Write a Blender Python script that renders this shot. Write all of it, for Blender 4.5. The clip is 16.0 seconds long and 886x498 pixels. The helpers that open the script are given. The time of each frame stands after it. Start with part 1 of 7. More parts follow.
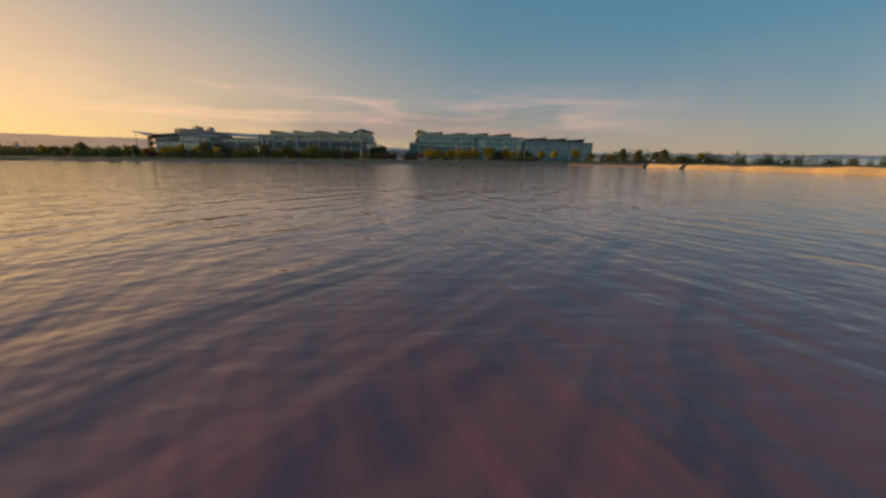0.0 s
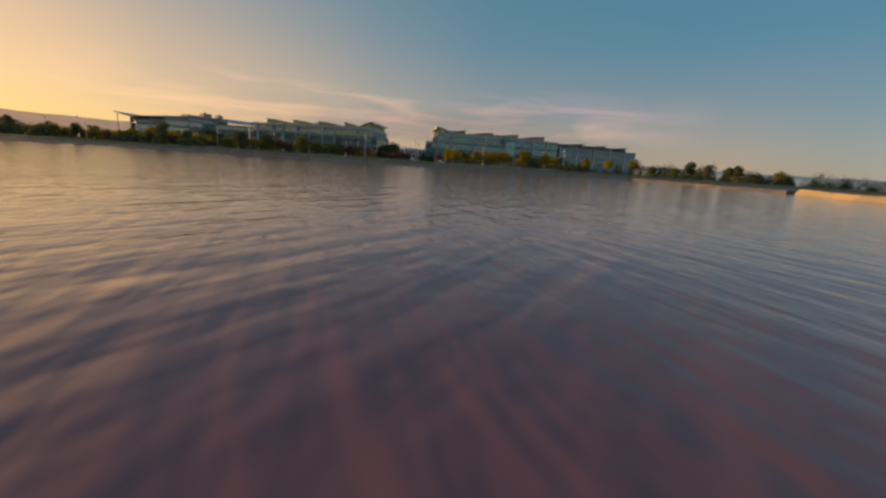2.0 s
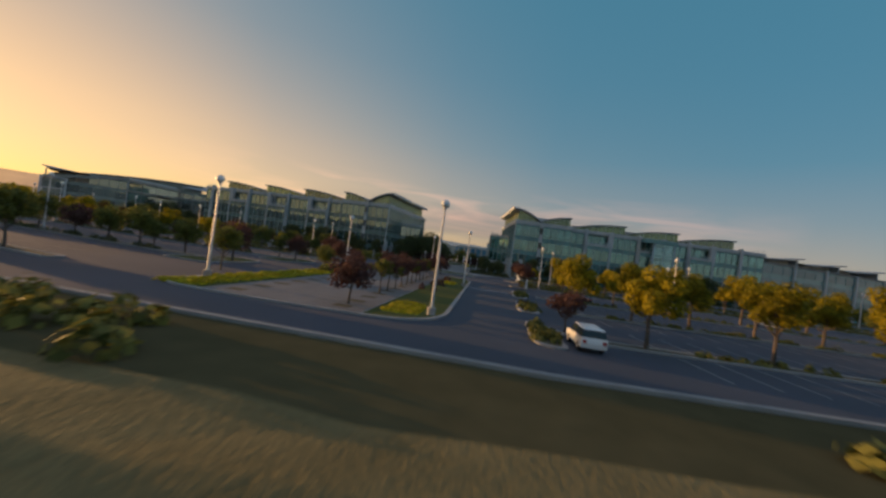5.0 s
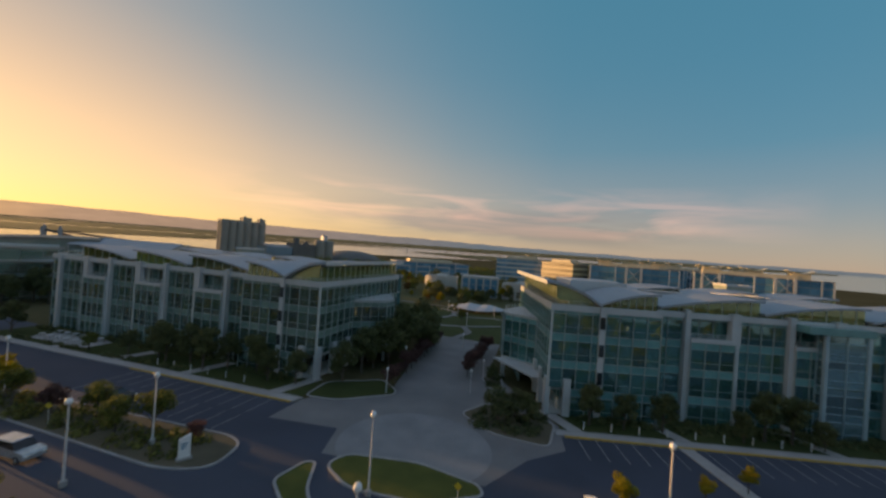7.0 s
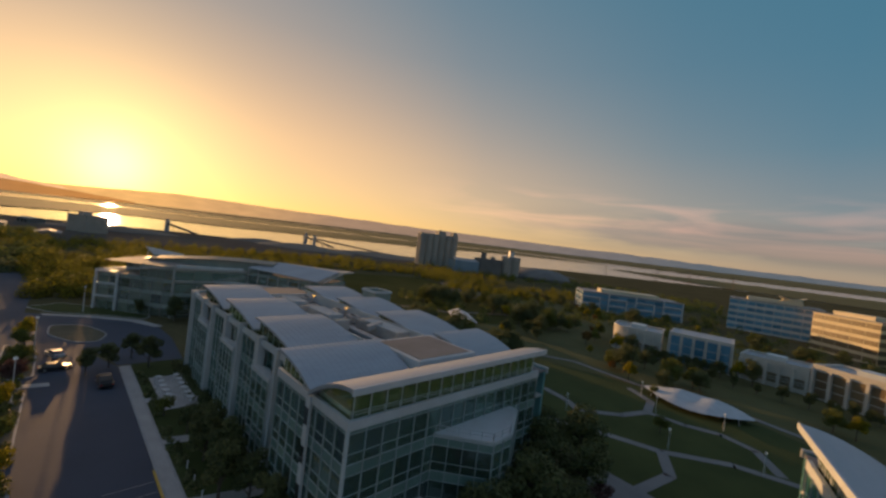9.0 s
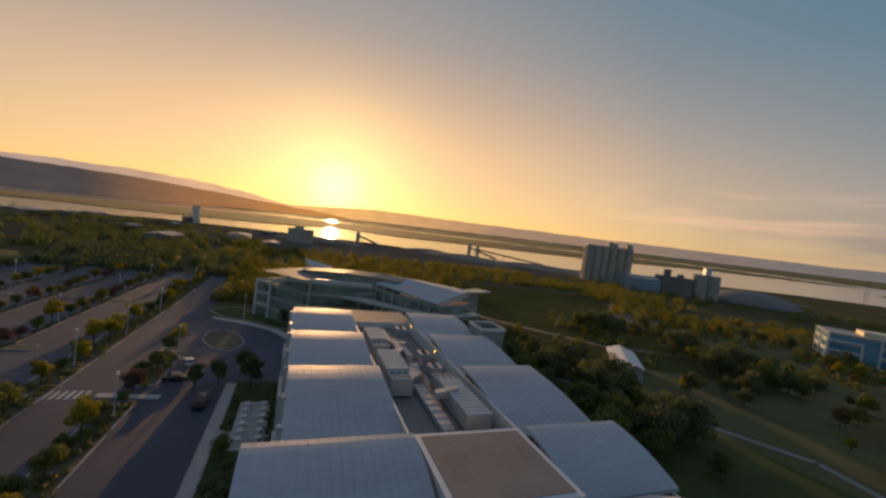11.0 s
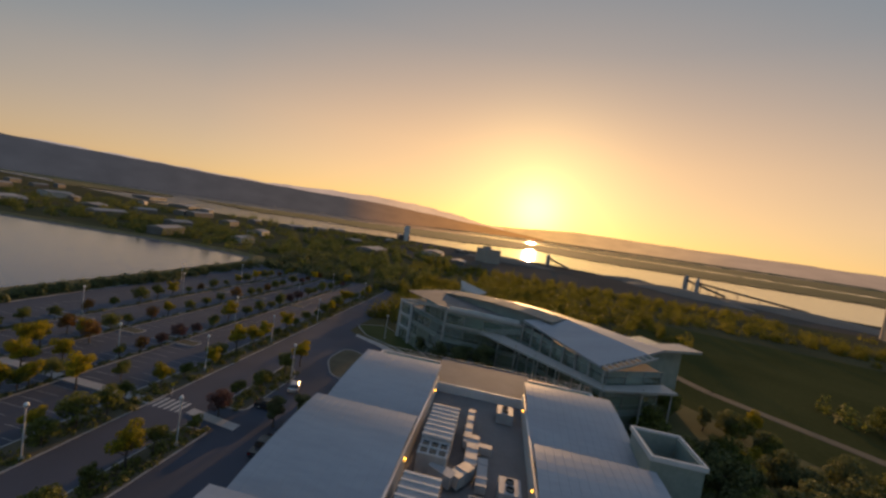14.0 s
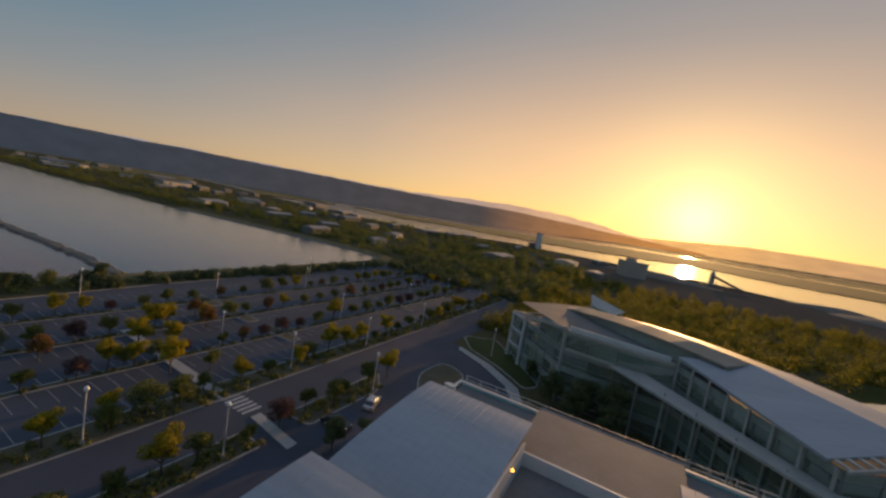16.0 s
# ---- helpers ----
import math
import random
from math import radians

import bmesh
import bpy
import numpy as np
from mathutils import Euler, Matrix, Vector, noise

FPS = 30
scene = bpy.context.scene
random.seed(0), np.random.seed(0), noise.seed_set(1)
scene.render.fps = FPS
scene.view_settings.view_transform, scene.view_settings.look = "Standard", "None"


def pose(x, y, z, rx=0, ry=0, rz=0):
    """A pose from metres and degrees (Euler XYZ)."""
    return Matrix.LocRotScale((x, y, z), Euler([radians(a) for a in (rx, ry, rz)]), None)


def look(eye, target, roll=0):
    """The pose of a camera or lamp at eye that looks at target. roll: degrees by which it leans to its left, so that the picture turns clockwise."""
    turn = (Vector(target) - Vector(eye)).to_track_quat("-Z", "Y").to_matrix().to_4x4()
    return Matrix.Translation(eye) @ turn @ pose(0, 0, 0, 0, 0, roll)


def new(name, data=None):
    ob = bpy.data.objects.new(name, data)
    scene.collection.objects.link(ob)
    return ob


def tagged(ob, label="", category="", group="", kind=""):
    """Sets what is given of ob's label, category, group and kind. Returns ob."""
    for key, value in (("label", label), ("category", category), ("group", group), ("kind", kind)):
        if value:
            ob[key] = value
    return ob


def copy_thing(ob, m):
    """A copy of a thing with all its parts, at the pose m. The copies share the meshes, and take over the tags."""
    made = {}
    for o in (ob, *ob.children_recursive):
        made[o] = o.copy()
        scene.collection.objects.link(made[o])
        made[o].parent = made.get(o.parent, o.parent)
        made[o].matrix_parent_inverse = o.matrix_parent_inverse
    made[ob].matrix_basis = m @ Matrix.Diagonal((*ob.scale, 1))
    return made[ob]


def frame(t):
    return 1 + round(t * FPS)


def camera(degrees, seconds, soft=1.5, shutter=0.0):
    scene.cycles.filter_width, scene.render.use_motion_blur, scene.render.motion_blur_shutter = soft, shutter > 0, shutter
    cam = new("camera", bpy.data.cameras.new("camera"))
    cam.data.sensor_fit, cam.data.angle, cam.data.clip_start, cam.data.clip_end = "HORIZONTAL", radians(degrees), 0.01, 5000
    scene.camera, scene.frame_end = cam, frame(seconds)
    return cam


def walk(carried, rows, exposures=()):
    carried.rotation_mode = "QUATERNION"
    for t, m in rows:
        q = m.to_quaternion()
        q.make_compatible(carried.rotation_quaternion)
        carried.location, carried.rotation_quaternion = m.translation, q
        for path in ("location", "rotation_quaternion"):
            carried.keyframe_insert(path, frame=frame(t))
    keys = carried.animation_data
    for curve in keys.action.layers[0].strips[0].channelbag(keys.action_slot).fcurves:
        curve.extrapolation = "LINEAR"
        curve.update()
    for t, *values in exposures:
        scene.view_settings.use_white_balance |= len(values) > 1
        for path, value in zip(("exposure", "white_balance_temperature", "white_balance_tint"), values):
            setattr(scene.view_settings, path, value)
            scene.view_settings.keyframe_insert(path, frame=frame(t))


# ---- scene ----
cam = camera(97.6, 16.0, soft=2.6, shutter=0.2)

# time, eye, target, roll
PATH = [
    (0, (24.50, -153.00, 0.25), (23.814, -143.271, -1.959), 0.60),
    (0.5, (24.06, -150.62, 0.25), (23.363, -140.896, -1.955), 0.90),
    (1, (23.01, -144.96, 0.30), (22.285, -135.223, -1.883), 1.60),
    (1.5, (20.85, -133.31, 0.40), (20.015, -123.582, -1.762), 2.91),
    (2, (18.05, -118.17, 0.55), (17.149, -108.448, -1.617), 3.82),
    (2.5, (15.06, -102.03, 0.75), (14.012, -92.301, -1.303), 4.53),
    (3, (11.87, -84.80, 1.00), (10.682, -75.079, -1.025), 4.74),
    (3.2, (10.62, -78.03, 1.15), (9.403, -68.310, -0.840), 4.88),
    (5.3, (0.08, -3.63, 5.79), (-2.722, 5.972, 6.005), 7.34),
    (5.5, (-0.69, 0.96, 7.77), (-3.540, 10.544, 7.949), 6.48),
    (6, (-2.63, 11.46, 12.62), (-5.448, 21.056, 12.699), 5.18),
    (6.5, (-4.72, 23.13, 17.44), (-7.504, 32.736, 17.480), 4.33),
    (7, (-7.81, 36.31, 21.75), (-10.653, 45.894, 21.834), 4.05),
    (7.5, (-10.78, 49.63, 25.59), (-14.415, 58.942, 25.657), 4.41),
    (8, (-12.45, 59.31, 28.31), (-17.502, 67.940, 28.346), 5.54),
    (8.5, (-13.78, 65.54, 30.33), (-19.947, 73.405, 30.300), 6.62),
    (9, (-15.25, 70.63, 32.01), (-22.324, 77.701, 31.880), 7.09),
    (9.5, (-17.64, 76.33, 33.28), (-25.519, 82.482, 33.038), 7.27),
    (10, (-20.25, 81.94, 34.22), (-28.779, 87.148, 33.891), 7.23),
    (10.2, (-21.75, 84.09, 34.45), (-30.480, 88.952, 34.102), 7.31),
    (12.3, (-37.58, 101.04, 35.87), (-47.479, 102.354, 35.423), 7.83),
    (12.5, (-39.21, 102.05, 35.98), (-49.145, 103.047, 35.539), 8.09),
    (13, (-43.54, 104.49, 36.22), (-53.524, 104.686, 35.744), 8.43),
    (13.5, (-47.99, 106.41, 36.41), (-57.958, 105.777, 35.868), 8.64),
    (14, (-52.44, 107.77, 36.29), (-62.312, 106.314, 35.706), 9.04),
    (14.5, (-56.77, 108.69, 36.03), (-66.493, 106.445, 35.374), 9.45),
    (15, (-61.27, 109.09, 35.59), (-70.769, 106.050, 34.852), 9.72),
    (15.5, (-65.93, 109.02, 34.99), (-75.118, 105.159, 34.161), 9.82),
    (16, (-70.36, 108.52, 34.37), (-79.159, 103.858, 33.433), 9.90),
]
walk(cam, [(t, look(eye, target, roll)) for t, eye, target, roll in PATH], [(0.0, 0.20, 7250, 12), (3.2, 0.20, 7250, 12), (5.3, 0.25, 7250, 11), (6.4, 0.30, 7250, 11), (7.3, 0.36, 7250, 11), (8.0, 0.24, 7200, 12), (8.5, 0.11, 7200, 12), (10.2, 0.02, 7200, 13), (12.3, 0.04, 7150, 14), (16.0, 0.02, 7100, 14)])

# ---------------------------------------------------------------- light
SUN_YAW, SUN_EL = 86.0, 4.3
SUN_DIR = Vector((-math.sin(radians(SUN_YAW)) * math.cos(radians(SUN_EL)), math.cos(radians(SUN_YAW)) * math.cos(radians(SUN_EL)), math.sin(radians(SUN_EL))))


def link(tree, a, out, b, inp):
    tree.links.new(a.outputs[out], b.inputs[inp])


def math_node(tree, op, a, b=None):
    n = tree.nodes.new("ShaderNodeMath")
    n.operation = op
    for i, v in enumerate((a, b)):
        if v is None:
            continue
        if isinstance(v, (int, float)):
            n.inputs[i].default_value = v
        else:
            tree.links.new(v, n.inputs[i])
    return n.outputs[0]


def ramp(tree, src, stops):
    n = tree.nodes.new("ShaderNodeValToRGB")
    els = n.color_ramp.elements
    while len(els) < len(stops):
        els.new(0.5)
    for e, (p, c) in zip(els, stops):
        e.position, e.color = p, (*c, 1)
    tree.links.new(src, n.inputs[0])
    return n.outputs[0]


def mix_colour(tree, fac, a, b, mode="MIX"):
    n = tree.nodes.new("ShaderNodeMix")
    n.data_type, n.blend_type = "RGBA", mode
    for i, v in ((0, fac), (6, a), (7, b)):
        if isinstance(v, (int, float)):
            n.inputs[i].default_value = v
        elif isinstance(v, tuple):
            n.inputs[i].default_value = (*v, 1)
        else:
            tree.links.new(v, n.inputs[i])
    return n.outputs[2]


def make_world():
    world = bpy.data.worlds.new("sunset_sky")
    scene.world = world
    world.use_nodes = True
    t = world.node_tree
    t.nodes.clear()
    sky = t.nodes.new("ShaderNodeTexSky")
    sky.sky_type, sky.sun_disc = "NISHITA", False
    sky.sun_elevation, sky.sun_rotation = radians(SUN_EL), radians(-SUN_YAW)
    sky.altitude, sky.air_density, sky.dust_density, sky.ozone_density = 0, 1.0, 0.25, 3.0
    co = t.nodes.new("ShaderNodeTexCoord")
    dot = t.nodes.new("ShaderNodeVectorMath")
    dot.operation = "DOT_PRODUCT"
    dot.inputs[1].default_value = SUN_DIR
    link(t, co, "Generated", dot, 0)
    c = math_node(t, "MAXIMUM", dot.outputs["Value"], 0.0)
    core = math_node(t, "POWER", c, 500.0)
    halo = math_node(t, "POWER", c, 60.0)
    sep = t.nodes.new("ShaderNodeSeparateXYZ")
    link(t, co, "Generated", sep, 0)
    # thin high cloud, drawn out along the horizon
    mp = t.nodes.new("ShaderNodeMapping")
    mp.inputs["Scale"].default_value = (2.2, 2.2, 17.0)
    mp.inputs["Rotation"].default_value = (radians(4), radians(3), 0)
    link(t, co, "Generated", mp, 0)
    nz = t.nodes.new("ShaderNodeTexNoise")
    nz.inputs["Scale"].default_value, nz.inputs["Detail"].default_value, nz.inputs["Distortion"].default_value = 1.4, 5.0, 0.7
    link(t, mp, 0, nz, 0)
    cloud = ramp(t, nz.outputs[0], [(0.42, (0, 0, 0)), (0.70, (1, 1, 1))])
    band = ramp(t, sep.outputs[2], [(0.05, (0, 0, 0)), (0.09, (1, 1, 1)), (0.14, (0.8, 0.8, 0.8)), (0.18, (0, 0, 0))])
    cloud = math_node(t, "MULTIPLY", cloud, band)

    def bg(colour, strength):
        n = t.nodes.new("ShaderNodeBackground")
        if isinstance(colour, tuple):
            n.inputs[0].default_value = (*colour, 1)
        else:
            t.links.new(colour, n.inputs[0])
        if isinstance(strength, (int, float)):
            n.inputs[1].default_value = strength
        else:
            t.links.new(strength, n.inputs[1])
        return n.outputs[0]

    def add(a, b):
        n = t.nodes.new("ShaderNodeAddShader")
        t.links.new(a, n.inputs[0]), t.links.new(b, n.inputs[1])
        return n.outputs[0]

    # the low haze that the sun lights: strong towards the sun, thinning upwards and away from it
    half = math_node(t, "ADD", math_node(t, "MULTIPLY", dot.outputs["Value"], 0.5), 0.5)
    round_about = ramp(t, half, [(0.0, (0.10,) * 3), (0.36, (0.115,) * 3), (0.55, (0.175,) * 3), (0.67, (0.30,) * 3), (0.85, (0.58,) * 3), (0.965, (0.90,) * 3), (1.0, (1.0,) * 3)])
    upwards = ramp(t, sep.outputs[2], [(0.0, (1.0,) * 3), (0.10, (0.92,) * 3), (0.20, (0.80,) * 3), (0.32, (0.54,) * 3), (0.42, (0.36,) * 3), (0.60, (0.20,) * 3), (1.0, (0.02,) * 3)])
    fall = math_node(t, "ADD", math_node(t, "MULTIPLY", math_node(t, "MAXIMUM", sep.outputs[2], 0.0), 1.7), 1.0)
    w = math_node(t, "MULTIPLY", math_node(t, "POWER", round_about, fall), upwards)
    # overhead and opposite the sun: sky mostly unseen, coloured to fill the shade
    above_mask = ramp(t, sep.outputs[2], [(0.62, (0, 0, 0)), (0.86, (1, 1, 1))])
    air = mix_colour(t, above_mask, BLUE_AIR, FILL_ABOVE)
    east_mask = math_node(t, "MULTIPLY", ramp(t, half, [(0.02, (1, 1, 1)), (0.22, (0, 0, 0))]), upwards)
    air = mix_colour(t, east_mask, air, FILL_EAST)
    low = math_node(t, "MULTIPLY", ramp(t, half, [(0.10, (0, 0, 0)), (0.28, (1, 1, 1)), (0.60, (0.85,) * 3), (0.80, (0.6,) * 3), (0.92, (0, 0, 0))]), ramp(t, sep.outputs[2], [(0.0, (0.75,) * 3), (0.07, (0.62,) * 3), (0.15, (0.25,) * 3), (0.26, (0, 0, 0))]))
    air = mix_colour(t, low, air, LOW_BAND)
    haze = mix_colour(t, w, air, WARM_AIR)
    bands = ramp(t, half, [(0.30, (0, 0, 0)), (0.45, (1, 1, 1)), (0.80, (1, 1, 1)), (0.93, (0, 0, 0))])
    bands = math_node(t, "MULTIPLY", bands, ramp(t, sep.outputs[1], [(0.50, (0, 0, 0)), (0.75, (1, 1, 1))]))
    # a grey-mauve bank of cloud low in the north
    mq, nq = t.nodes.new("ShaderNodeMapping"), t.nodes.new("ShaderNodeTexNoise")
    mq.inputs["Scale"].default_value = (3.0, 3.0, 26.0)
    link(t, co, "Generated", mq, 0)
    link(t, mq, 0, nq, 0)
    nq.inputs["Scale"].default_value, nq.inputs["Detail"].default_value = 1.1, 4.0
    bank = math_node(t, "MULTIPLY", ramp(t, nq.outputs[0], [(0.36, (0, 0, 0)), (0.56, (1, 1, 1))]), ramp(t, sep.outputs[2], [(0.03, (0, 0, 0)), (0.055, (1, 1, 1)), (0.095, (0.8,) * 3), (0.135, (0, 0, 0))]))
    bank = math_node(t, "MULTIPLY", bank, math_node(t, "MULTIPLY", ramp(t, half, [(0.36, (0, 0, 0)), (0.48, (1, 1, 1)), (0.72, (0.9,) * 3), (0.84, (0, 0, 0))]), ramp(t, sep.outputs[1], [(0.3, (0, 0, 0)), (0.6, (1, 1, 1))])))
    haze = mix_colour(t, math_node(t, "MULTIPLY", bank, 0.95), haze, CLOUD_BANK)
    total = bg(sky.outputs[0], SKY)
    total = add(total, bg(haze, 1.0))
    total = add(total, bg((1.0, 0.74, 0.22), math_node(t, "MULTIPLY", halo, 0.42)))
    total = add(total, bg((1.0, 0.90, 0.34), math_node(t, "MULTIPLY", core, 0.9)))
    total = add(total, bg((1.0, 0.40, 0.24), math_node(t, "MULTIPLY", math_node(t, "MULTIPLY", cloud, bands), 0.34)))
    out = t.nodes.new("ShaderNodeOutputWorld")
    t.links.new(total, out.inputs[0])


SKY = 0.05
CLOUD_BANK = (0.175, 0.142, 0.152)
LOW_BAND = (0.235, 0.178, 0.190)
FILL_ABOVE, FILL_EAST = (0.205, 0.245, 0.370), (0.34, 0.31, 0.36)
BLUE_AIR, WARM_AIR = (0.030, 0.147, 0.234), (1.05, 0.56, 0.145)
make_world()
lamp = bpy.data.lights.new("sun", "SUN")
lamp.energy, lamp.angle, lamp.color = 4.6, radians(0.6), (1.0, 0.58, 0.25)
new("sun", lamp).matrix_world = look(SUN_DIR * 300, (0, 0, 0))
scene.view_settings.exposure = 0.0

# ---------------------------------------------------------------- materials
def surface(name, dark, light, scale=1.0, rough=0.7, metal=0.0, bump=0.15, fine=9.0, island=0.0, own=0.0, spec=0.5, stretch=(1, 1, 1)):
    """A surface of two tones, varied at a wide and a fine scale, with relief. scale: wide patches a metre."""
    m = bpy.data.materials.new(name)
    m.use_nodes = True
    t = m.node_tree
    b = t.nodes["Principled BSDF"]
    geo = t.nodes.new("ShaderNodeNewGeometry")
    mp = t.nodes.new("ShaderNodeMapping")
    mp.inputs["Scale"].default_value = stretch
    link(t, geo, "Position", mp, 0)
    wide, small = t.nodes.new("ShaderNodeTexNoise"), t.nodes.new("ShaderNodeTexNoise")
    for n, s, d in ((wide, scale, 4.0), (small, scale * fine, 3.0)):
        n.inputs["Scale"].default_value, n.inputs["Detail"].default_value = s, d
        link(t, mp, 0, n, 0)
    f = math_node(t, "ADD", math_node(t, "MULTIPLY", wide.outputs[0], 0.62), math_node(t, "MULTIPLY", small.outputs[0], 0.38))
    if island:
        f = math_node(t, "ADD", f, math_node(t, "MULTIPLY", math_node(t, "SUBTRACT", geo.outputs["Random Per Island"], 0.5), island))
    if own:
        oi = t.nodes.new("ShaderNodeObjectInfo")
        f = math_node(t, "ADD", f, math_node(t, "MULTIPLY", math_node(t, "SUBTRACT", oi.outputs["Random"], 0.5), own))
    colour = ramp(t, f, [(0.28, dark), (0.72, light)])
    t.links.new(colour, b.inputs["Base Color"])
    b.inputs["Metallic"].default_value, b.inputs["Specular IOR Level"].default_value = metal, spec
    rr = math_node(t, "ADD", math_node(t, "MULTIPLY", small.outputs[0], 0.16), rough - 0.08)
    t.links.new(rr, b.inputs["Roughness"])
    if bump:
        bp = t.nodes.new("ShaderNodeBump")
        bp.inputs["Strength"].default_value, bp.inputs["Distance"].default_value = bump, 0.05
        link(t, small, 0, bp, "Height")
        link(t, bp, 0, b, "Normal")
    return m


def leaf(name, dark, light, through_light=0.35, own=0.25):
    m = surface(name, dark, light, 0.5, 0.65, bump=0, island=0.7, own=own, spec=0.2)
    t = m.node_tree
    b = t.nodes["Principled BSDF"]
    tr, mx = t.nodes.new("ShaderNodeBsdfTranslucent"), t.nodes.new("ShaderNodeMixShader")
    t.links.new(b.inputs["Base Color"].links[0].from_socket, tr.inputs[0])
    mx.inputs[0].default_value = through_light
    link(t, b, 0, mx, 1)
    link(t, tr, 0, mx, 2)
    link(t, mx, 0, t.nodes["Material Output"], 0)
    return m


def glazing(name, tint, gloss=0.30, rough=0.02, body=None, share=0.0, sheen=(0.60, 0.95, 0.97)):
    m = bpy.data.materials.new(name)
    m.use_nodes = True
    t = m.node_tree
    t.nodes.clear()
    tr, gl, mx, out = (t.nodes.new(k) for k in ("ShaderNodeBsdfTransparent", "ShaderNodeBsdfGlossy", "ShaderNodeMixShader", "ShaderNodeOutputMaterial"))
    oi = t.nodes.new("ShaderNodeObjectInfo")
    c = ramp(t, oi.outputs["Random"], [(0.0, tuple(v * 0.45 for v in tint)), (0.55, tuple(v * 0.8 for v in tint)), (1.0, tint)])
    t.links.new(c, tr.inputs[0])
    gl.inputs[0].default_value, gl.inputs[1].default_value = (*sheen, 1), rough
    lw = t.nodes.new("ShaderNodeLayerWeight")
    lw.inputs[0].default_value = 0.35
    f = math_node(t, "ADD", math_node(t, "MULTIPLY", lw.outputs["Fresnel"], 0.6), gloss)
    # rolled panes are never quite flat
    nz, bp = t.nodes.new("ShaderNodeTexNoise"), t.nodes.new("ShaderNodeBump")
    geo = t.nodes.new("ShaderNodeNewGeometry")
    link(t, geo, "Position", nz, 0)
    nz.inputs["Scale"].default_value = 0.45
    bp.inputs["Strength"].default_value, bp.inputs["Distance"].default_value = 0.05, 0.1
    link(t, nz, 0, bp, "Height")
    link(t, bp, 0, gl, "Normal")
    t.links.new(f, mx.inputs[0])
    link(t, tr, 0, mx, 1)
    link(t, gl, 0, mx, 2)
    last = mx
    if body:
        # coated tint; a diffuse share also paints glare and mirrored sky into the pane
        df, m2 = t.nodes.new("ShaderNodeBsdfDiffuse"), t.nodes.new("ShaderNodeMixShader")
        t.links.new(ramp(t, oi.outputs["Random"], [(0.0, tuple(v * 0.4 for v in body)), (1.0, body)]), df.inputs[0])
        m2.inputs[0].default_value = share
        link(t, mx, 0, m2, 1)
        link(t, df, 0, m2, 2)
        last = m2
    link(t, last, 0, out, 0)
    return m


def glow(name, colour, strength):
    m = bpy.data.materials.new(name)
    m.use_nodes = True
    b = m.node_tree.nodes["Principled BSDF"]
    b.inputs["Base Color"].default_value = (*colour, 1)
    b.inputs["Emission Color"].default_value, b.inputs["Emission Strength"].default_value = (*colour, 1), strength
    return m


def water_material(name, deep, wave, height, rough):
    m = bpy.data.materials.new(name)
    m.use_nodes = True
    t = m.node_tree
    b = t.nodes["Principled BSDF"]
    geo = t.nodes.new("ShaderNodeNewGeometry")
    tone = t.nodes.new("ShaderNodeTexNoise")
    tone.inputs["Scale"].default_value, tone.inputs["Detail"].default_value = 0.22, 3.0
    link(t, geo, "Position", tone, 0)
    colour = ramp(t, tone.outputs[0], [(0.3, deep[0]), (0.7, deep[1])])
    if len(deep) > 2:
        # west of the levee the base turns bluer, standing in for mirrored sky
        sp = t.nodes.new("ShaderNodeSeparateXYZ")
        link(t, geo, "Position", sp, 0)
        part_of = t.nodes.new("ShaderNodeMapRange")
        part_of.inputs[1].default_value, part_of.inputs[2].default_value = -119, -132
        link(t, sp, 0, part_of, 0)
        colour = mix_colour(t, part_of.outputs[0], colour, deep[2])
    t.links.new(colour, b.inputs["Base Color"])
    b.inputs["Roughness"].default_value, b.inputs["IOR"].default_value = rough, 1.55
    heights = None
    for turn, stretch, size, share in ((62, 4.5, wave, 1.0), (118, 4.0, wave * 1.3, 0.8), (8, 3.0, wave * 3.2, 0.22)):
        mp, nz = t.nodes.new("ShaderNodeMapping"), t.nodes.new("ShaderNodeTexNoise")
        mp.vector_type = "TEXTURE"
        mp.inputs["Rotation"].default_value, mp.inputs["Scale"].default_value = (0, 0, radians(turn)), (stretch, 1, 1)
        link(t, geo, "Position", mp, 0)
        link(t, mp, 0, nz, 0)
        nz.inputs["Scale"].default_value, nz.inputs["Detail"].default_value, nz.inputs["Distortion"].default_value = size, 2.0, 0.15
        h = math_node(t, "MULTIPLY", nz.outputs[0], share)
        heights = h if heights is None else math_node(t, "ADD", heights, h)
    bp = t.nodes.new("ShaderNodeBump")
    bp.inputs["Strength"].default_value, bp.inputs["Distance"].default_value = 1.0, height
    t.links.new(heights, bp.inputs["Height"])
    link(t, bp, 0, b, "Normal")
    return m


LOT = surface("lot_asphalt", (0.029, 0.038, 0.056), (0.055, 0.066, 0.095), 0.10, 0.85, fine=45)
CONCRETE = surface("concrete", (0.26, 0.25, 0.24), (0.42, 0.40, 0.38), 0.25, 0.8, fine=22)
PAVING = surface("paving", (0.12, 0.12, 0.125), (0.21, 0.205, 0.20), 0.18, 0.8, fine=30)
PAVING_OWN = surface("paving_slab", (0.110, 0.107, 0.112), (0.195, 0.187, 0.187), 0.35, 0.85, fine=24, own=0.05)
DRY_PATH = surface("earth_path", (0.08, 0.065, 0.045), (0.14, 0.115, 0.08), 0.1, 0.95, fine=30)
CIRCLE = surface("circle_paving", (0.15, 0.155, 0.165), (0.25, 0.25, 0.25), 0.3, 0.8, fine=22)
KERB = surface("kerb_concrete", (0.22, 0.22, 0.22), (0.36, 0.35, 0.34), 0.6, 0.8, fine=15)
PAINT_WHITE = surface("road_paint", (0.24, 0.24, 0.24), (0.52, 0.52, 0.50), 1.5, 0.7, bump=0.05)
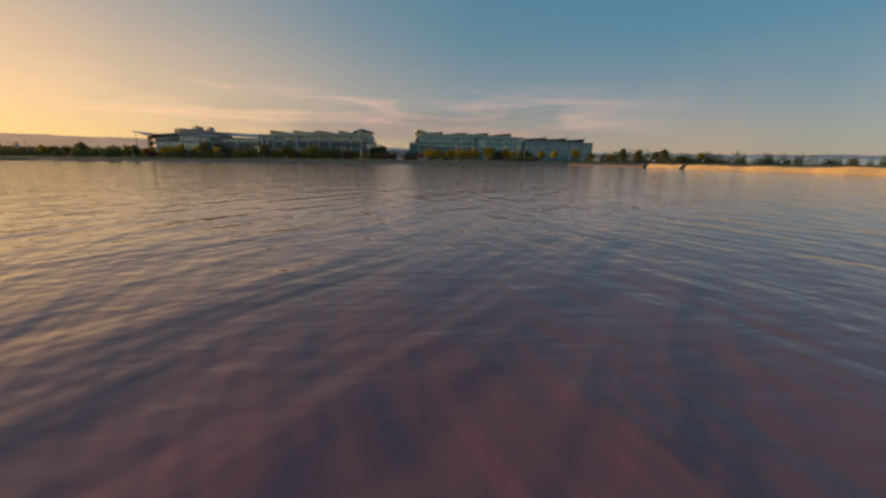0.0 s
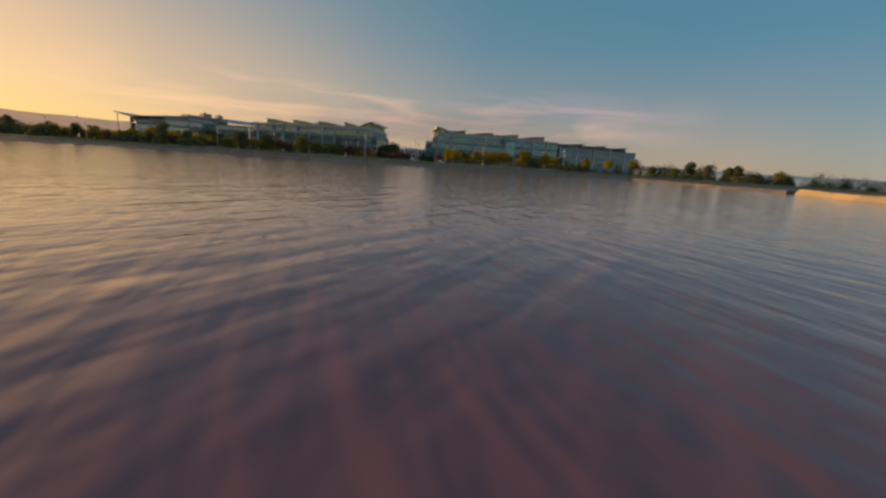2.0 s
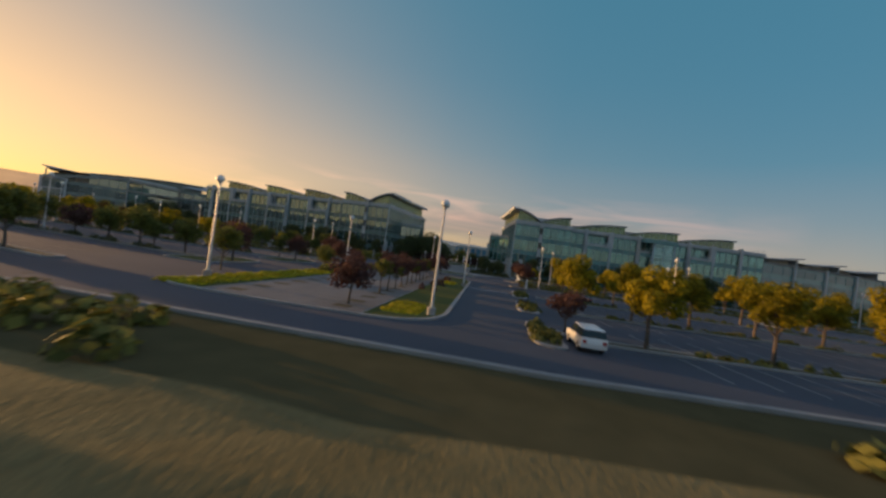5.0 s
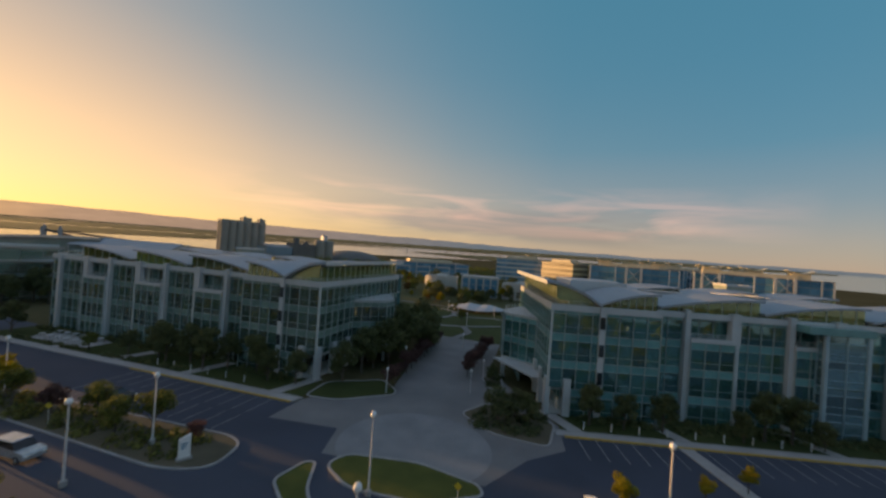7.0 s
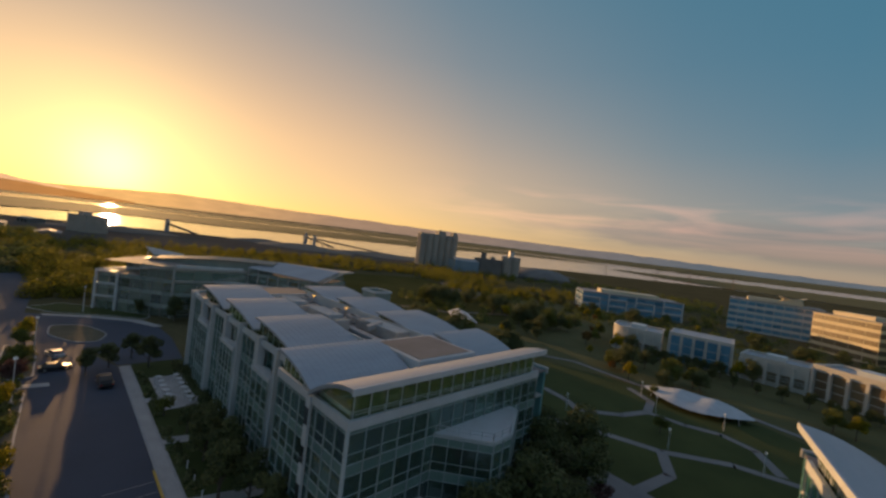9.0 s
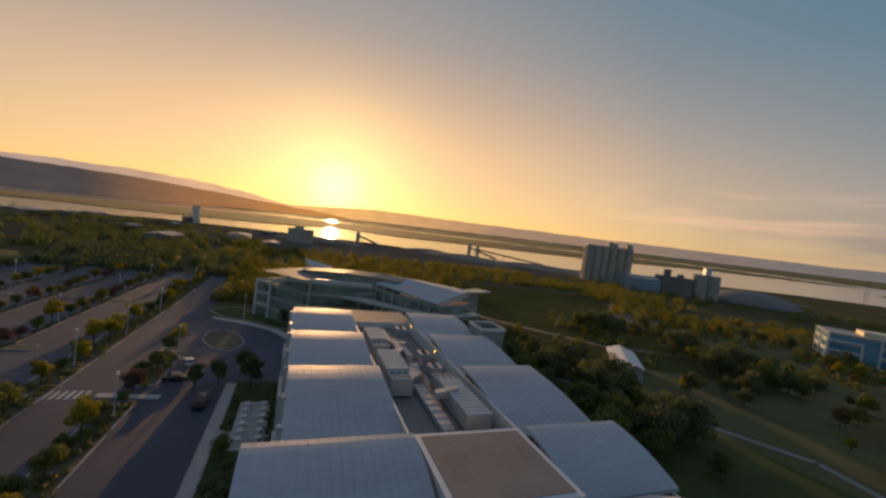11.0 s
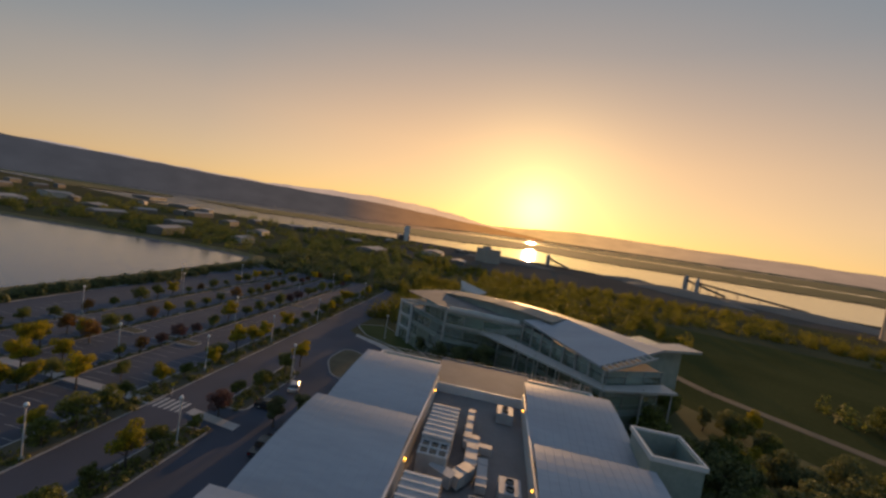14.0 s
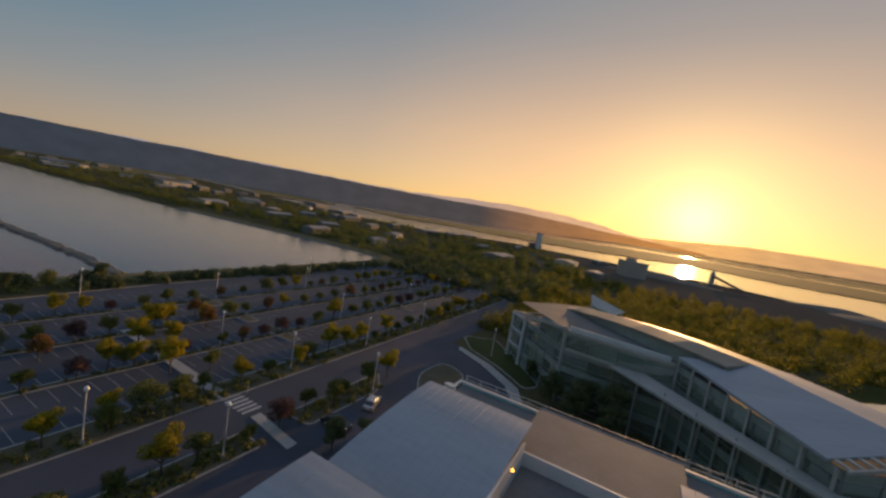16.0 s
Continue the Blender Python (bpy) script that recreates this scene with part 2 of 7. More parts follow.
BAY_PAINT = surface("worn_bay_paint", (0.13, 0.135, 0.14), (0.36, 0.36, 0.35), 1.5, 0.7, bump=0.05)
PAINT_YELLOW = surface("yellow_kerb_paint", (0.42, 0.25, 0.04), (0.62, 0.40, 0.08), 1.5, 0.7, bump=0.05)
LAWN = surface("lawn", (0.032, 0.045, 0.014), (0.066, 0.080, 0.025), 0.12, 0.95, bump=0.6, fine=60, spec=0.15)
VERGE = surface("verge_grass", (0.050, 0.064, 0.018), (0.115, 0.120, 0.030), 0.3, 0.95, bump=0.6, fine=40, spec=0.15)
PARK = surface("park_ground", (0.060, 0.064, 0.026), (0.112, 0.108, 0.046), 0.06, 0.95, bump=0.5, fine=40, spec=0.15)
BED = surface("planting_soil", (0.075, 0.066, 0.045), (0.140, 0.120, 0.078), 0.3, 0.95, bump=0.5, fine=20, spec=0.2)
LAND = surface("dry_ground", (0.060, 0.056, 0.030), (0.130, 0.110, 0.058), 0.02, 0.95, bump=0.3, fine=30, spec=0.0)
BANK = surface("dry_grass_bank", (0.10, 0.085, 0.040), (0.24, 0.19, 0.09), 0.25, 0.95, bump=0.8, fine=20, spec=0.1)
PALE_BANK = surface("pale_levee_earth", (0.28, 0.22, 0.13), (0.46, 0.36, 0.21), 0.25, 0.95, bump=0.4, fine=20, spec=0.1)
MUD = surface("mud_bank", (0.09, 0.072, 0.058), (0.18, 0.145, 0.11), 0.4, 0.7, bump=0.5, fine=15)
MARSH = surface("marsh_grass", (0.098, 0.090, 0.037), (0.185, 0.155, 0.066), 0.006, 0.95, bump=0.2, fine=14, spec=0.1)
FIELD = surface("playing_field", (0.046, 0.050, 0.018), (0.088, 0.084, 0.032), 0.03, 0.95, bump=0.3, fine=30, spec=0.0)
WHITE_WALL = surface("white_panel", (0.42, 0.44, 0.45), (0.55, 0.56, 0.57), 0.4, 0.5, bump=0.04)
ROOF_METAL = surface("pale_standing_seam_metal", (0.245, 0.265, 0.295), (0.345, 0.365, 0.395), 0.25, 0.52, metal=0.0, spec=0.45, bump=0.05, stretch=(1, 0.25, 1))
DECK = surface("roof_membrane", (0.115, 0.108, 0.105), (0.19, 0.178, 0.172), 0.3, 0.8)
GALV = surface("galvanised_sheet", (0.26, 0.26, 0.27), (0.42, 0.42, 0.42), 0.7, 0.6, metal=0.15, bump=0.05)
ALU = surface("painted_aluminium", (0.42, 0.46, 0.47), (0.54, 0.57, 0.57), 0.8, 0.5, metal=0.0, bump=0)
BLUE_BAR = surface("pale_blue_frame", (0.30, 0.40, 0.44), (0.40, 0.50, 0.54), 0.8, 0.5, bump=0)
FRAME = surface("grey_green_frame", (0.25, 0.30, 0.30), (0.36, 0.41, 0.40), 0.8, 0.5, bump=0)
POLE = surface("galvanised_pole", (0.50, 0.50, 0.50), (0.72, 0.71, 0.70), 1.2, 0.45, metal=0.1, bump=0)
GLOBE = surface("opal_lamp_head", (0.70, 0.70, 0.68), (0.82, 0.82, 0.80), 2, 0.3, bump=0)
INSIDE = surface("office_interior", (0.50, 0.50, 0.46), (0.72, 0.70, 0.64), 0.35, 0.9, bump=0)
SLAB = surface("floor_slab", (0.48, 0.48, 0.46), (0.62, 0.62, 0.60), 0.5, 0.9, bump=0)
GLASS = glazing("tinted_glass", (0.56, 0.86, 0.80), 0.26, 0.02, (0.13, 0.36, 0.36), 0.32)
WEST_GLASS = glazing("grey_green_glass", (0.62, 0.80, 0.70), 0.24, 0.02, (0.19, 0.29, 0.25), 0.32, (0.74, 0.94, 0.90))
WEST_SPANDREL = surface("grey_green_spandrel", (0.11, 0.18, 0.165), (0.19, 0.28, 0.25), 0.4, 0.14, bump=0, own=0.3)
SPANDREL = surface("green_spandrel_glass", (0.09, 0.23, 0.24), (0.17, 0.37, 0.37), 0.4, 0.14, bump=0, own=0.3)
# yellow-green body paints in the warm sky seen through these panes
CLEAR = glazing("clerestory_glass", (0.80, 0.92, 0.58), 0.20, 0.02, (0.30, 0.37, 0.15), 0.35, (0.85, 0.95, 0.75))
STAIR_GLASS = glazing("stair_tower_glass", (0.80, 0.92, 0.96), 0.24, 0.02, (0.36, 0.54, 0.62), 0.30)
# pale body puts haze and reflected eastern sky into the arched office's glass
SMOKED = glazing("smoked_glass", (0.78, 0.78, 0.66), 0.36, 0.02, (0.40, 0.45, 0.38), 0.42, (0.78, 0.95, 0.90))
SMOKED_BAND = surface("smoked_spandrel_glass", (0.20, 0.24, 0.22), (0.31, 0.35, 0.31), 0.4, 0.2, bump=0, own=0.3)
GREY_BAR = surface("grey_mullion", (0.16, 0.17, 0.17), (0.25, 0.26, 0.26), 0.8, 0.5, bump=0)
# on the far offices this blue stands in for panes reflecting the sky
BLUE_GLASS = surface("blue_glass", (0.06, 0.17, 0.26), (0.14, 0.32, 0.46), 0.2, 0.12, bump=0, own=0.4)
GLASS_SOLID = surface("teal_window_glass", (0.09, 0.19, 0.20), (0.17, 0.30, 0.31), 0.4, 0.15, bump=0, own=0.4)
BLUE_WALL = surface("blue_grey_panel", (0.10, 0.18, 0.24), (0.18, 0.28, 0.35), 0.3, 0.3, bump=0)
# buff panel, lightened and yellowed to carry the low sun's gold
SUNLIT = surface("sunlit_buff_panel", (0.50, 0.43, 0.30), (0.64, 0.56, 0.40), 0.2, 0.7, bump=0.05)
DARK_GLASS = surface("dark_glass", (0.012, 0.016, 0.018), (0.04, 0.05, 0.055), 0.5, 0.08, bump=0, own=0.4)
BARK = surface("bark", (0.06, 0.045, 0.035), (0.16, 0.125, 0.10), 3.0, 0.9, bump=0.6)
LEAF_GOLD = leaf("golden_green_leaf", (0.13, 0.125, 0.012), (0.42, 0.34, 0.02), 0.45)
# low-sun glare is put into this leaf's brighter, golden colour
LEAF_SUN = leaf("sunlit_green_leaf", (0.105, 0.108, 0.014), (0.27, 0.24, 0.030), 0.62)
LEAF_GREEN = leaf("green_leaf", (0.075, 0.095, 0.024), (0.19, 0.20, 0.045), 0.42)
LEAF_DARK = leaf("dark_leaf", (0.070, 0.088, 0.040), (0.155, 0.165, 0.066), 0.38)
LEAF_PLUM = leaf("plum_leaf", (0.075, 0.038, 0.038), (0.16, 0.085, 0.068), 0.35)
LEAF_RUST = leaf("rust_leaf", (0.085, 0.046, 0.014), (0.23, 0.125, 0.03), 0.35)
SHRUB = leaf("shrub_leaf", (0.080, 0.092, 0.024), (0.22, 0.21, 0.05), 0.32)
SHRUB_GOLD = leaf("golden_shrub_leaf", (0.28, 0.26, 0.014), (0.58, 0.50, 0.025), 0.3)
ROCK = surface("riprap_stone", (0.07, 0.065, 0.06), (0.20, 0.18, 0.16), 1.2, 0.9, bump=0.5, island=0.5)
SILO = surface("silo_concrete", (0.26, 0.235, 0.20), (0.37, 0.335, 0.29), 0.06, 0.9, bump=0.1)
STEEL = surface("rusty_steel", (0.08, 0.06, 0.05), (0.17, 0.13, 0.10), 0.5, 0.8)
CAR_WHITE = surface("white_car_paint", (0.70, 0.70, 0.70), (0.80, 0.80, 0.80), 1, 0.22, bump=0)
CAR_SILVER = surface("silver_car_paint", (0.40, 0.41, 0.42), (0.55, 0.56, 0.57), 1, 0.25, metal=0.4, bump=0)
CAR_DARK = surface("dark_car_paint", (0.02, 0.02, 0.022), (0.05, 0.05, 0.055), 1, 0.22, bump=0)
TYRE = surface("tyre_rubber", (0.012, 0.012, 0.012), (0.03, 0.03, 0.03), 5, 0.9)
LIGHT_ON = glow("lit_bulkhead_lamp", (1.0, 0.45, 0.05), 6.0)
LIGHT_SOFT = glow("lit_downlight", (1.0, 0.72, 0.30), 3.0)
RED_LENS = surface("red_lens", (0.25, 0.01, 0.01), (0.4, 0.02, 0.02), 3, 0.2, bump=0)
SIGN_WHITE = surface("white_sign_face", (0.66, 0.66, 0.65), (0.78, 0.78, 0.77), 3, 0.5, bump=0)
SIGN_YELLOW = surface("yellow_sign_face", (0.55, 0.36, 0.02), (0.70, 0.48, 0.04), 3, 0.5, bump=0)
# the third tone paints the sky's blue into the western pond
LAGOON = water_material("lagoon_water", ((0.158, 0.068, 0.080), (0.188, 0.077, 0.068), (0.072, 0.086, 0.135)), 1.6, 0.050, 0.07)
BAY = water_material("bay_water", ((0.05, 0.05, 0.055), (0.08, 0.07, 0.07)), 0.5, 0.05, 0.12)
TENT = surface("white_tent_fabric", (0.30, 0.33, 0.36), (0.46, 0.48, 0.50), 0.5, 0.7, bump=0.05)
STONE_WALL = surface("pale_rendered_wall", (0.34, 0.31, 0.28), (0.48, 0.45, 0.41), 0.25, 0.8)
BRONZE = surface("bronze_glass", (0.10, 0.075, 0.05), (0.20, 0.15, 0.09), 0.3, 0.3, bump=0, own=0.3)
PAVILION_WALL = surface("pale_pavilion_wall", (0.40, 0.385, 0.36), (0.54, 0.52, 0.48), 0.25, 0.8)
# the arched office's white metal, greyed so its backlit shade is in the colour
BACKLIT_WHITE = surface("backlit_white_metal", (0.30, 0.29, 0.27), (0.42, 0.40, 0.37), 0.4, 0.5, bump=0.04)
BROWN_ROOF = surface("brown_roof_sheet", (0.15, 0.14, 0.12), (0.25, 0.23, 0.19), 0.25, 0.6, bump=0.05)
DIM_WALL = surface("dim_grey_wall", (0.10, 0.095, 0.09), (0.19, 0.18, 0.165), 0.1, 0.85)
PORT_EARTH = surface("port_earth", (0.075, 0.066, 0.058), (0.140, 0.120, 0.098), 0.01, 0.95, bump=0.3, fine=30, spec=0.0)
SHED_ROOF = surface("shed_roof", (0.18, 0.17, 0.165), (0.32, 0.31, 0.30), 0.05, 0.7)

# ---------------------------------------------------------------- building blocks
class Geo:
    """Collects faces for one mesh. flip mirrors it in x."""

    def __init__(self, flip=False):
        self.v, self.f, self.flip = [], [], flip

    def add(self, pts, faces):
        n = len(self.v)
        if self.flip:
            pts, faces = [(-x, y, z) for x, y, z in pts], [tuple(reversed(q)) for q in faces]
        self.v += [tuple(p) for p in pts]
        self.f += [tuple(i + n for i in q) for q in faces]
        return self

    def box(self, x0, x1, y0, y1, z0, z1):
        return self.add([(x0, y0, z0), (x1, y0, z0), (x1, y1, z0), (x0, y1, z0), (x0, y0, z1), (x1, y0, z1), (x1, y1, z1), (x0, y1, z1)],
                        [(3, 2, 1, 0), (4, 5, 6, 7), (0, 1, 5, 4), (1, 2, 6, 5), (2, 3, 7, 6), (3, 0, 4, 7)])

    def prism(self, pts, z0, z1):
        """A plan outline, counter-clockwise, from z0 up to z1."""
        n = len(pts)
        return self.add([(x, y, z0) for x, y in pts] + [(x, y, z1) for x, y in pts],
                        [tuple(reversed(range(n))), tuple(range(n, 2 * n))] + [(i, (i + 1) % n, n + (i + 1) % n, n + i) for i in range(n)])

    def sheet(self, pts, z):
        return self.add([(x, y, z) for x, y in pts], [tuple(range(len(pts)))])

    def rod(self, a, b, r0, r1=None, n=6, caps=True):
        a, b, r1 = Vector(a), Vector(b), r0 if r1 is None else r1
        d = (b - a).normalized()
        s = d.orthogonal().normalized()
        w = d.cross(s)
        ring = [(math.cos(2 * math.pi * i / n), math.sin(2 * math.pi * i / n)) for i in range(n)]
        pts = [a + (s * c + w * k) * r0 for c, k in ring] + [b + (s * c + w * k) * r1 for c, k in ring]
        faces = [(i, (i + 1) % n, n + (i + 1) % n, n + i) for i in range(n)]
        if caps:
            faces += [tuple(reversed(range(n))), tuple(range(n, 2 * n))]
        return self.add(pts, faces)

    def beam(self, a, b, w, h):
        """A square bar from a to b, w wide and h high."""
        a, b = Vector(a), Vector(b)
        d = (b - a).normalized()
        s = d.cross(Vector((0, 0, 1)))
        s = (s.normalized() if s.length > 1e-4 else Vector((1, 0, 0))) * w / 2
        u = s.cross(d).normalized() * h / 2
        pts = [p + q for p in (a, b) for q in (-s - u, s - u, s + u, -s + u)]
        return self.add(pts, [(3, 2, 1, 0), (4, 5, 6, 7), (0, 1, 5, 4), (1, 2, 6, 5), (2, 3, 7, 6), (3, 0, 4, 7)])

    def lathe(self, profile, x=0, y=0, n=10):
        """Rings of (radius, z), from below upwards."""
        m = len(profile)
        pts = [(x + r * math.cos(2 * math.pi * i / n), y + r * math.sin(2 * math.pi * i / n), z) for r, z in profile for i in range(n)]
        faces = [(j * n + i, j * n + (i + 1) % n, (j + 1) * n + (i + 1) % n, (j + 1) * n + i) for j in range(m - 1) for i in range(n)]
        return self.add(pts, faces + [tuple(reversed(range(n))), tuple(range((m - 1) * n, m * n))])

    def mesh(self, name, material, smooth=False):
        me = bpy.data.meshes.new(name)
        me.from_pydata(self.v, [], self.f)
        if material:
            me.materials.append(material)
        if smooth:
            me.polygons.foreach_set("use_smooth", [True] * len(me.polygons))
        me.update()
        return me


def part(name, geo, material, parent=None, label="", m=None, smooth=False):
    """One mesh object, under a thing or a part where parent is given."""
    me = geo.mesh(name, material, smooth) if isinstance(geo, Geo) else geo
    ob = new(name, me)
    if parent:
        ob.parent = parent
    if m is not None:
        ob.matrix_basis = m
    return tagged(ob, label)


def thing(name, label, category, m=None, group="", kind=""):
    ob = new(name)
    if m is not None:
        ob.matrix_basis = m
    return tagged(ob, label, category, group, kind)


def setting(name, geo, material, label="", category="", kind="structure"):
    return tagged(part(name, geo, material), label, category, kind=kind)


def ring(cx, cy, rx, ry, n=32, a0=0, a1=360):
    return [(cx + rx * math.cos(radians(a0 + (a1 - a0) * i / n)), cy + ry * math.sin(radians(a0 + (a1 - a0) * i / n))) for i in range(n + (a1 - a0 < 360))]


def rounded(pts, r, n=5):
    """A plan outline with its corners rounded."""
    out = []
    for i, p in enumerate(pts):
        p, a, b = Vector(p), Vector(pts[i - 1]), Vector(pts[(i + 1) % len(pts)])
        k = min(r, (a - p).length * 0.48, (b - p).length * 0.48)
        p0, p1 = p + (a - p).normalized() * k, p + (b - p).normalized() * k
        for j in range(n + 1):
            s = j / n
            q = p0 * (1 - s) ** 2 + p * 2 * s * (1 - s) + p1 * s * s
            out.append((q.x, q.y))
    return out


def inset(pts, d):
    """A convex plan outline drawn in by d."""
    out = []
    n = len(pts)
    for i in range(n):
        p, a, b = Vector(pts[i]), Vector(pts[i - 1]), Vector(pts[(i + 1) % n])
        e0, e1 = (p - a).normalized(), (b - p).normalized()
        n0, n1 = Vector((-e0.y, e0.x)), Vector((-e1.y, e1.x))
        k = n0 + n1
        k = k / max(k.length_squared / 2, 0.25)
        out.append((p.x + k.x * d, p.y + k.y * d))
    return out


# the entrance axis: p across to the right, q along towards the campus
AX, AO = radians(8.5), Vector((-3.75, 8.0))


def axis(p, q):
    return (AO.x + p * math.cos(AX) - q * math.sin(AX), AO.y + p * math.sin(AX) + q * math.cos(AX))


# the east lot: turned with the east building
def east(p, q, turn=13.0, ox=-8.0, oy=93.5):
    c, s = math.cos(radians(turn)), math.sin(radians(turn))
    return (ox + p * c - q * s, oy + p * s + q * c)


def kerbed(name, outline, fill, label, category="planting island", height=0.15, width=0.28):
    """A planted or paved island: a kerb that stands up round its fill."""
    inner = inset(outline, width)
    g, n = Geo(), len(outline)
    top, low = height, -0.05
    g.add([(x, y, low) for x, y in outline] + [(x, y, top) for x, y in outline] + [(x, y, top) for x, y in inner] + [(x, y, low) for x, y in inner],
          [(i, (i + 1) % n, n + (i + 1) % n, n + i) for i in range(n)] + [(n + i, n + (i + 1) % n, 2 * n + (i + 1) % n, 2 * n + i) for i in range(n)] + [(2 * n + i, 2 * n + (i + 1) % n, 3 * n + (i + 1) % n, 3 * n + i) for i in range(n)])
    ob = thing(name, label, category, kind="structure")
    part("kerb", g, KERB, ob)
    part("surface", Geo().sheet(inner, top - 0.03), fill, ob)
    return ob

# ---------------------------------------------------------------- ground and water
SHORE = [(420, 150), (250, 92), (160, 50), (95, 22), (60, 6), (30, -6), (0, -14), (-50, -22), (-100, -28), (-185, -28.5), (-250, -32), (-264, -40)]
WEST = [(-268, -62), (-266, -110), (-249, -246), (-246, -430), (-243, -800), (-243, -1500)]
FAR = [(-900, -1500), (-720, -760), (-600, -420), (-640, -220), (-765, -120), (-765, 40), (-735, 200), (-665, 340), (-605, 450), (-578, 560), (-530, 1075), (-276, 1640), (300, 1500), (800, 900), (820, 420)]
COAST = SHORE + WEST + FAR
COAST = COAST[::-1]


def build_ground():
    n = len(COAST)
    centre = Vector((-200, 120))
    out, toe = [], []
    for i in range(n):
        a, p, b = Vector(COAST[i - 1]), Vector(COAST[i]), Vector(COAST[(i + 1) % n])
        e = (b - a).normalized()
        k = Vector((e.y, -e.x))
        out.append((p.x - k.x * 3.5, p.y - k.y * 3.5))
        toe.append((p.x + k.x * 3.0, p.y + k.y * 3.0))
    g = Geo()
    g.sheet(out, 0.0)
    g.add([(x, y, 0) for x, y in out] + [(x, y, -2.6) for x, y in toe], [(i, n + i, n + (i + 1) % n, (i + 1) % n) for i in range(n)])
    setting("ground", g, LAND, "dry grey-brown earth of the low campus and the shore", "ground")
    # grass bank and its muddy foot along the lagoon
    edge = SHORE + WEST[:3]
    fine = []
    for a, b in zip(edge, edge[1:]):
        k = max(2, int((Vector(b) - Vector(a)).length / 4))
        fine += [(a[0] + (b[0] - a[0]) * i / k, a[1] + (b[1] - a[1]) * i / k) for i in range(k)]
    profile = [(10.5, 0.05), (7.0, 0.55), (4.0, 0.45), (1.2, -0.25), (-1.2, -0.75), (-4.0, -1.5)]
    bank, mud = Geo(), Geo()
    rows = []
    for i, p in enumerate(fine):
        a, b = Vector(fine[max(0, i - 1)]), Vector(fine[min(len(fine) - 1, i + 1)])
        e = (b - a).normalized()
        k = Vector((e.y, -e.x))
        row = []
        for d, z in profile:
            w = 0.55 * noise.noise(Vector((p[0] * 0.11, p[1] * 0.11, d))) + 0.35 * noise.noise(Vector((p[0] * 0.5, p[1] * 0.5, d)))
            q = Vector(p) + k * (d + w * 1.6)
            row.append((q.x, q.y, z + 0.16 * w))
        rows.append(row)
    for g, lo, hi in ((bank, 0, 3), (mud, 3, 5)):
        m = hi - lo + 1
        g.add([q for row in rows for q in row[lo:hi + 1]], [(i * m + j, i * m + j + 1, (i + 1) * m + j + 1, (i + 1) * m + j) for i in range(len(rows) - 1) for j in range(m - 1)])
    setting("bank", bank, BANK, "dry yellow grass bank above the lagoon", "bank")
    setting("mud_bank", mud, MUD, "wet brown mud at the foot of the bank", "bank")
    stones = Geo()
    rnd = random.Random(4)
    for p, row in zip(fine, rows):
        for _ in range(7):
            s = rnd.uniform(0.12, 0.42)
            c = Vector(row[3]).lerp(Vector(row[4]), rnd.uniform(-0.5, 0.8)) + Vector((rnd.uniform(-2, 2), rnd.uniform(-0.6, 0.6), 0.02))
            stones.add([c + Vector((rnd.uniform(0.6, 1) * s * dx, rnd.uniform(0.6, 1) * s * dy, rnd.uniform(0.4, 0.8) * s * dz)) for dx, dy, dz in ((1, 0, 0), (0, 1, 0), (-1, 0, 0), (0, -1, 0), (0, 0, 1), (0, 0, -1))],
                       [(0, 1, 4), (1, 2, 4), (2, 3, 4), (3, 0, 4), (1, 0, 5), (2, 1, 5), (3, 2, 5), (0, 3, 5)])
    setting("riprap", stones, ROCK, "loose dark stones along the waterline", "stones", "stuff")
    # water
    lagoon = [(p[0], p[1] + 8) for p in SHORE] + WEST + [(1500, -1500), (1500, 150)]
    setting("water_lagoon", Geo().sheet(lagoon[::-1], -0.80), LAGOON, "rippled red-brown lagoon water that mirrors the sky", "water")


build_ground()


def levee(name, pts, half, top, material, label):
    g = Geo()
    rows = []
    fine, rnd = [], random.Random(len(name))
    for a, b in zip(pts, pts[1:]):
        k = max(1, int(min((Vector(b) - Vector(a)).length, 600) / 2.5))
        fine += [(a[0] + (b[0] - a[0]) * i / k + rnd.uniform(-0.4, 0.4), a[1] + (b[1] - a[1]) * i / k + rnd.uniform(-0.4, 0.4)) for i in range(k)]
    pts = fine + [pts[-1]]
    for i, p in enumerate(pts):
        a, b = Vector(pts[max(0, i - 1)]), Vector(pts[min(len(pts) - 1, i + 1)])
        e = (b - a).normalized()
        k = Vector((-e.y, e.x))
        rows.append([(p[0] + k.x * d + rnd.uniform(-0.5, 0.5), p[1] + k.y * d + rnd.uniform(-0.2, 0.2), z + rnd.uniform(-0.18, 0.18)) for d, z in ((-half - 1.4, -1.6), (-half, top), (half, top), (half + 1.4, -1.6))])
    m = 4
    g.add([q for row in rows for q in row], [(i * m + j, (i + 1) * m + j, (i + 1) * m + j + 1, i * m + j + 1) for i in range(len(rows) - 1) for j in range(3)] + [(0, 1, 2, 3), tuple(reversed(range(len(rows) * m - 4, len(rows) * m)))])
    return setting(name, g, material, label, "levee")


levee("levee_north", [(71.4, -47.8), (70.7, -64.3)], 1.1, -0.05, PALE_BANK, "low pale earth levee lit by the sun")
levee("levee_middle", [(70.6, -66.6), (71.6, -90), (74, -130), (76, -220), (78, -420)], 1.1, -0.05, PALE_BANK, "low pale earth levee lit by the sun")
levee("levee_tongue", [(64, 8), (69, -18), (71.4, -46)], 2.2, -0.35, MUD, "brown mud tongue running out to the levee")
levee("levee_south", [(74, -45), (130, -42), (200, -36), (330, -26), (700, 20)], 3.0, 0.05, BANK, "low grassy levee crossing the lagoon")
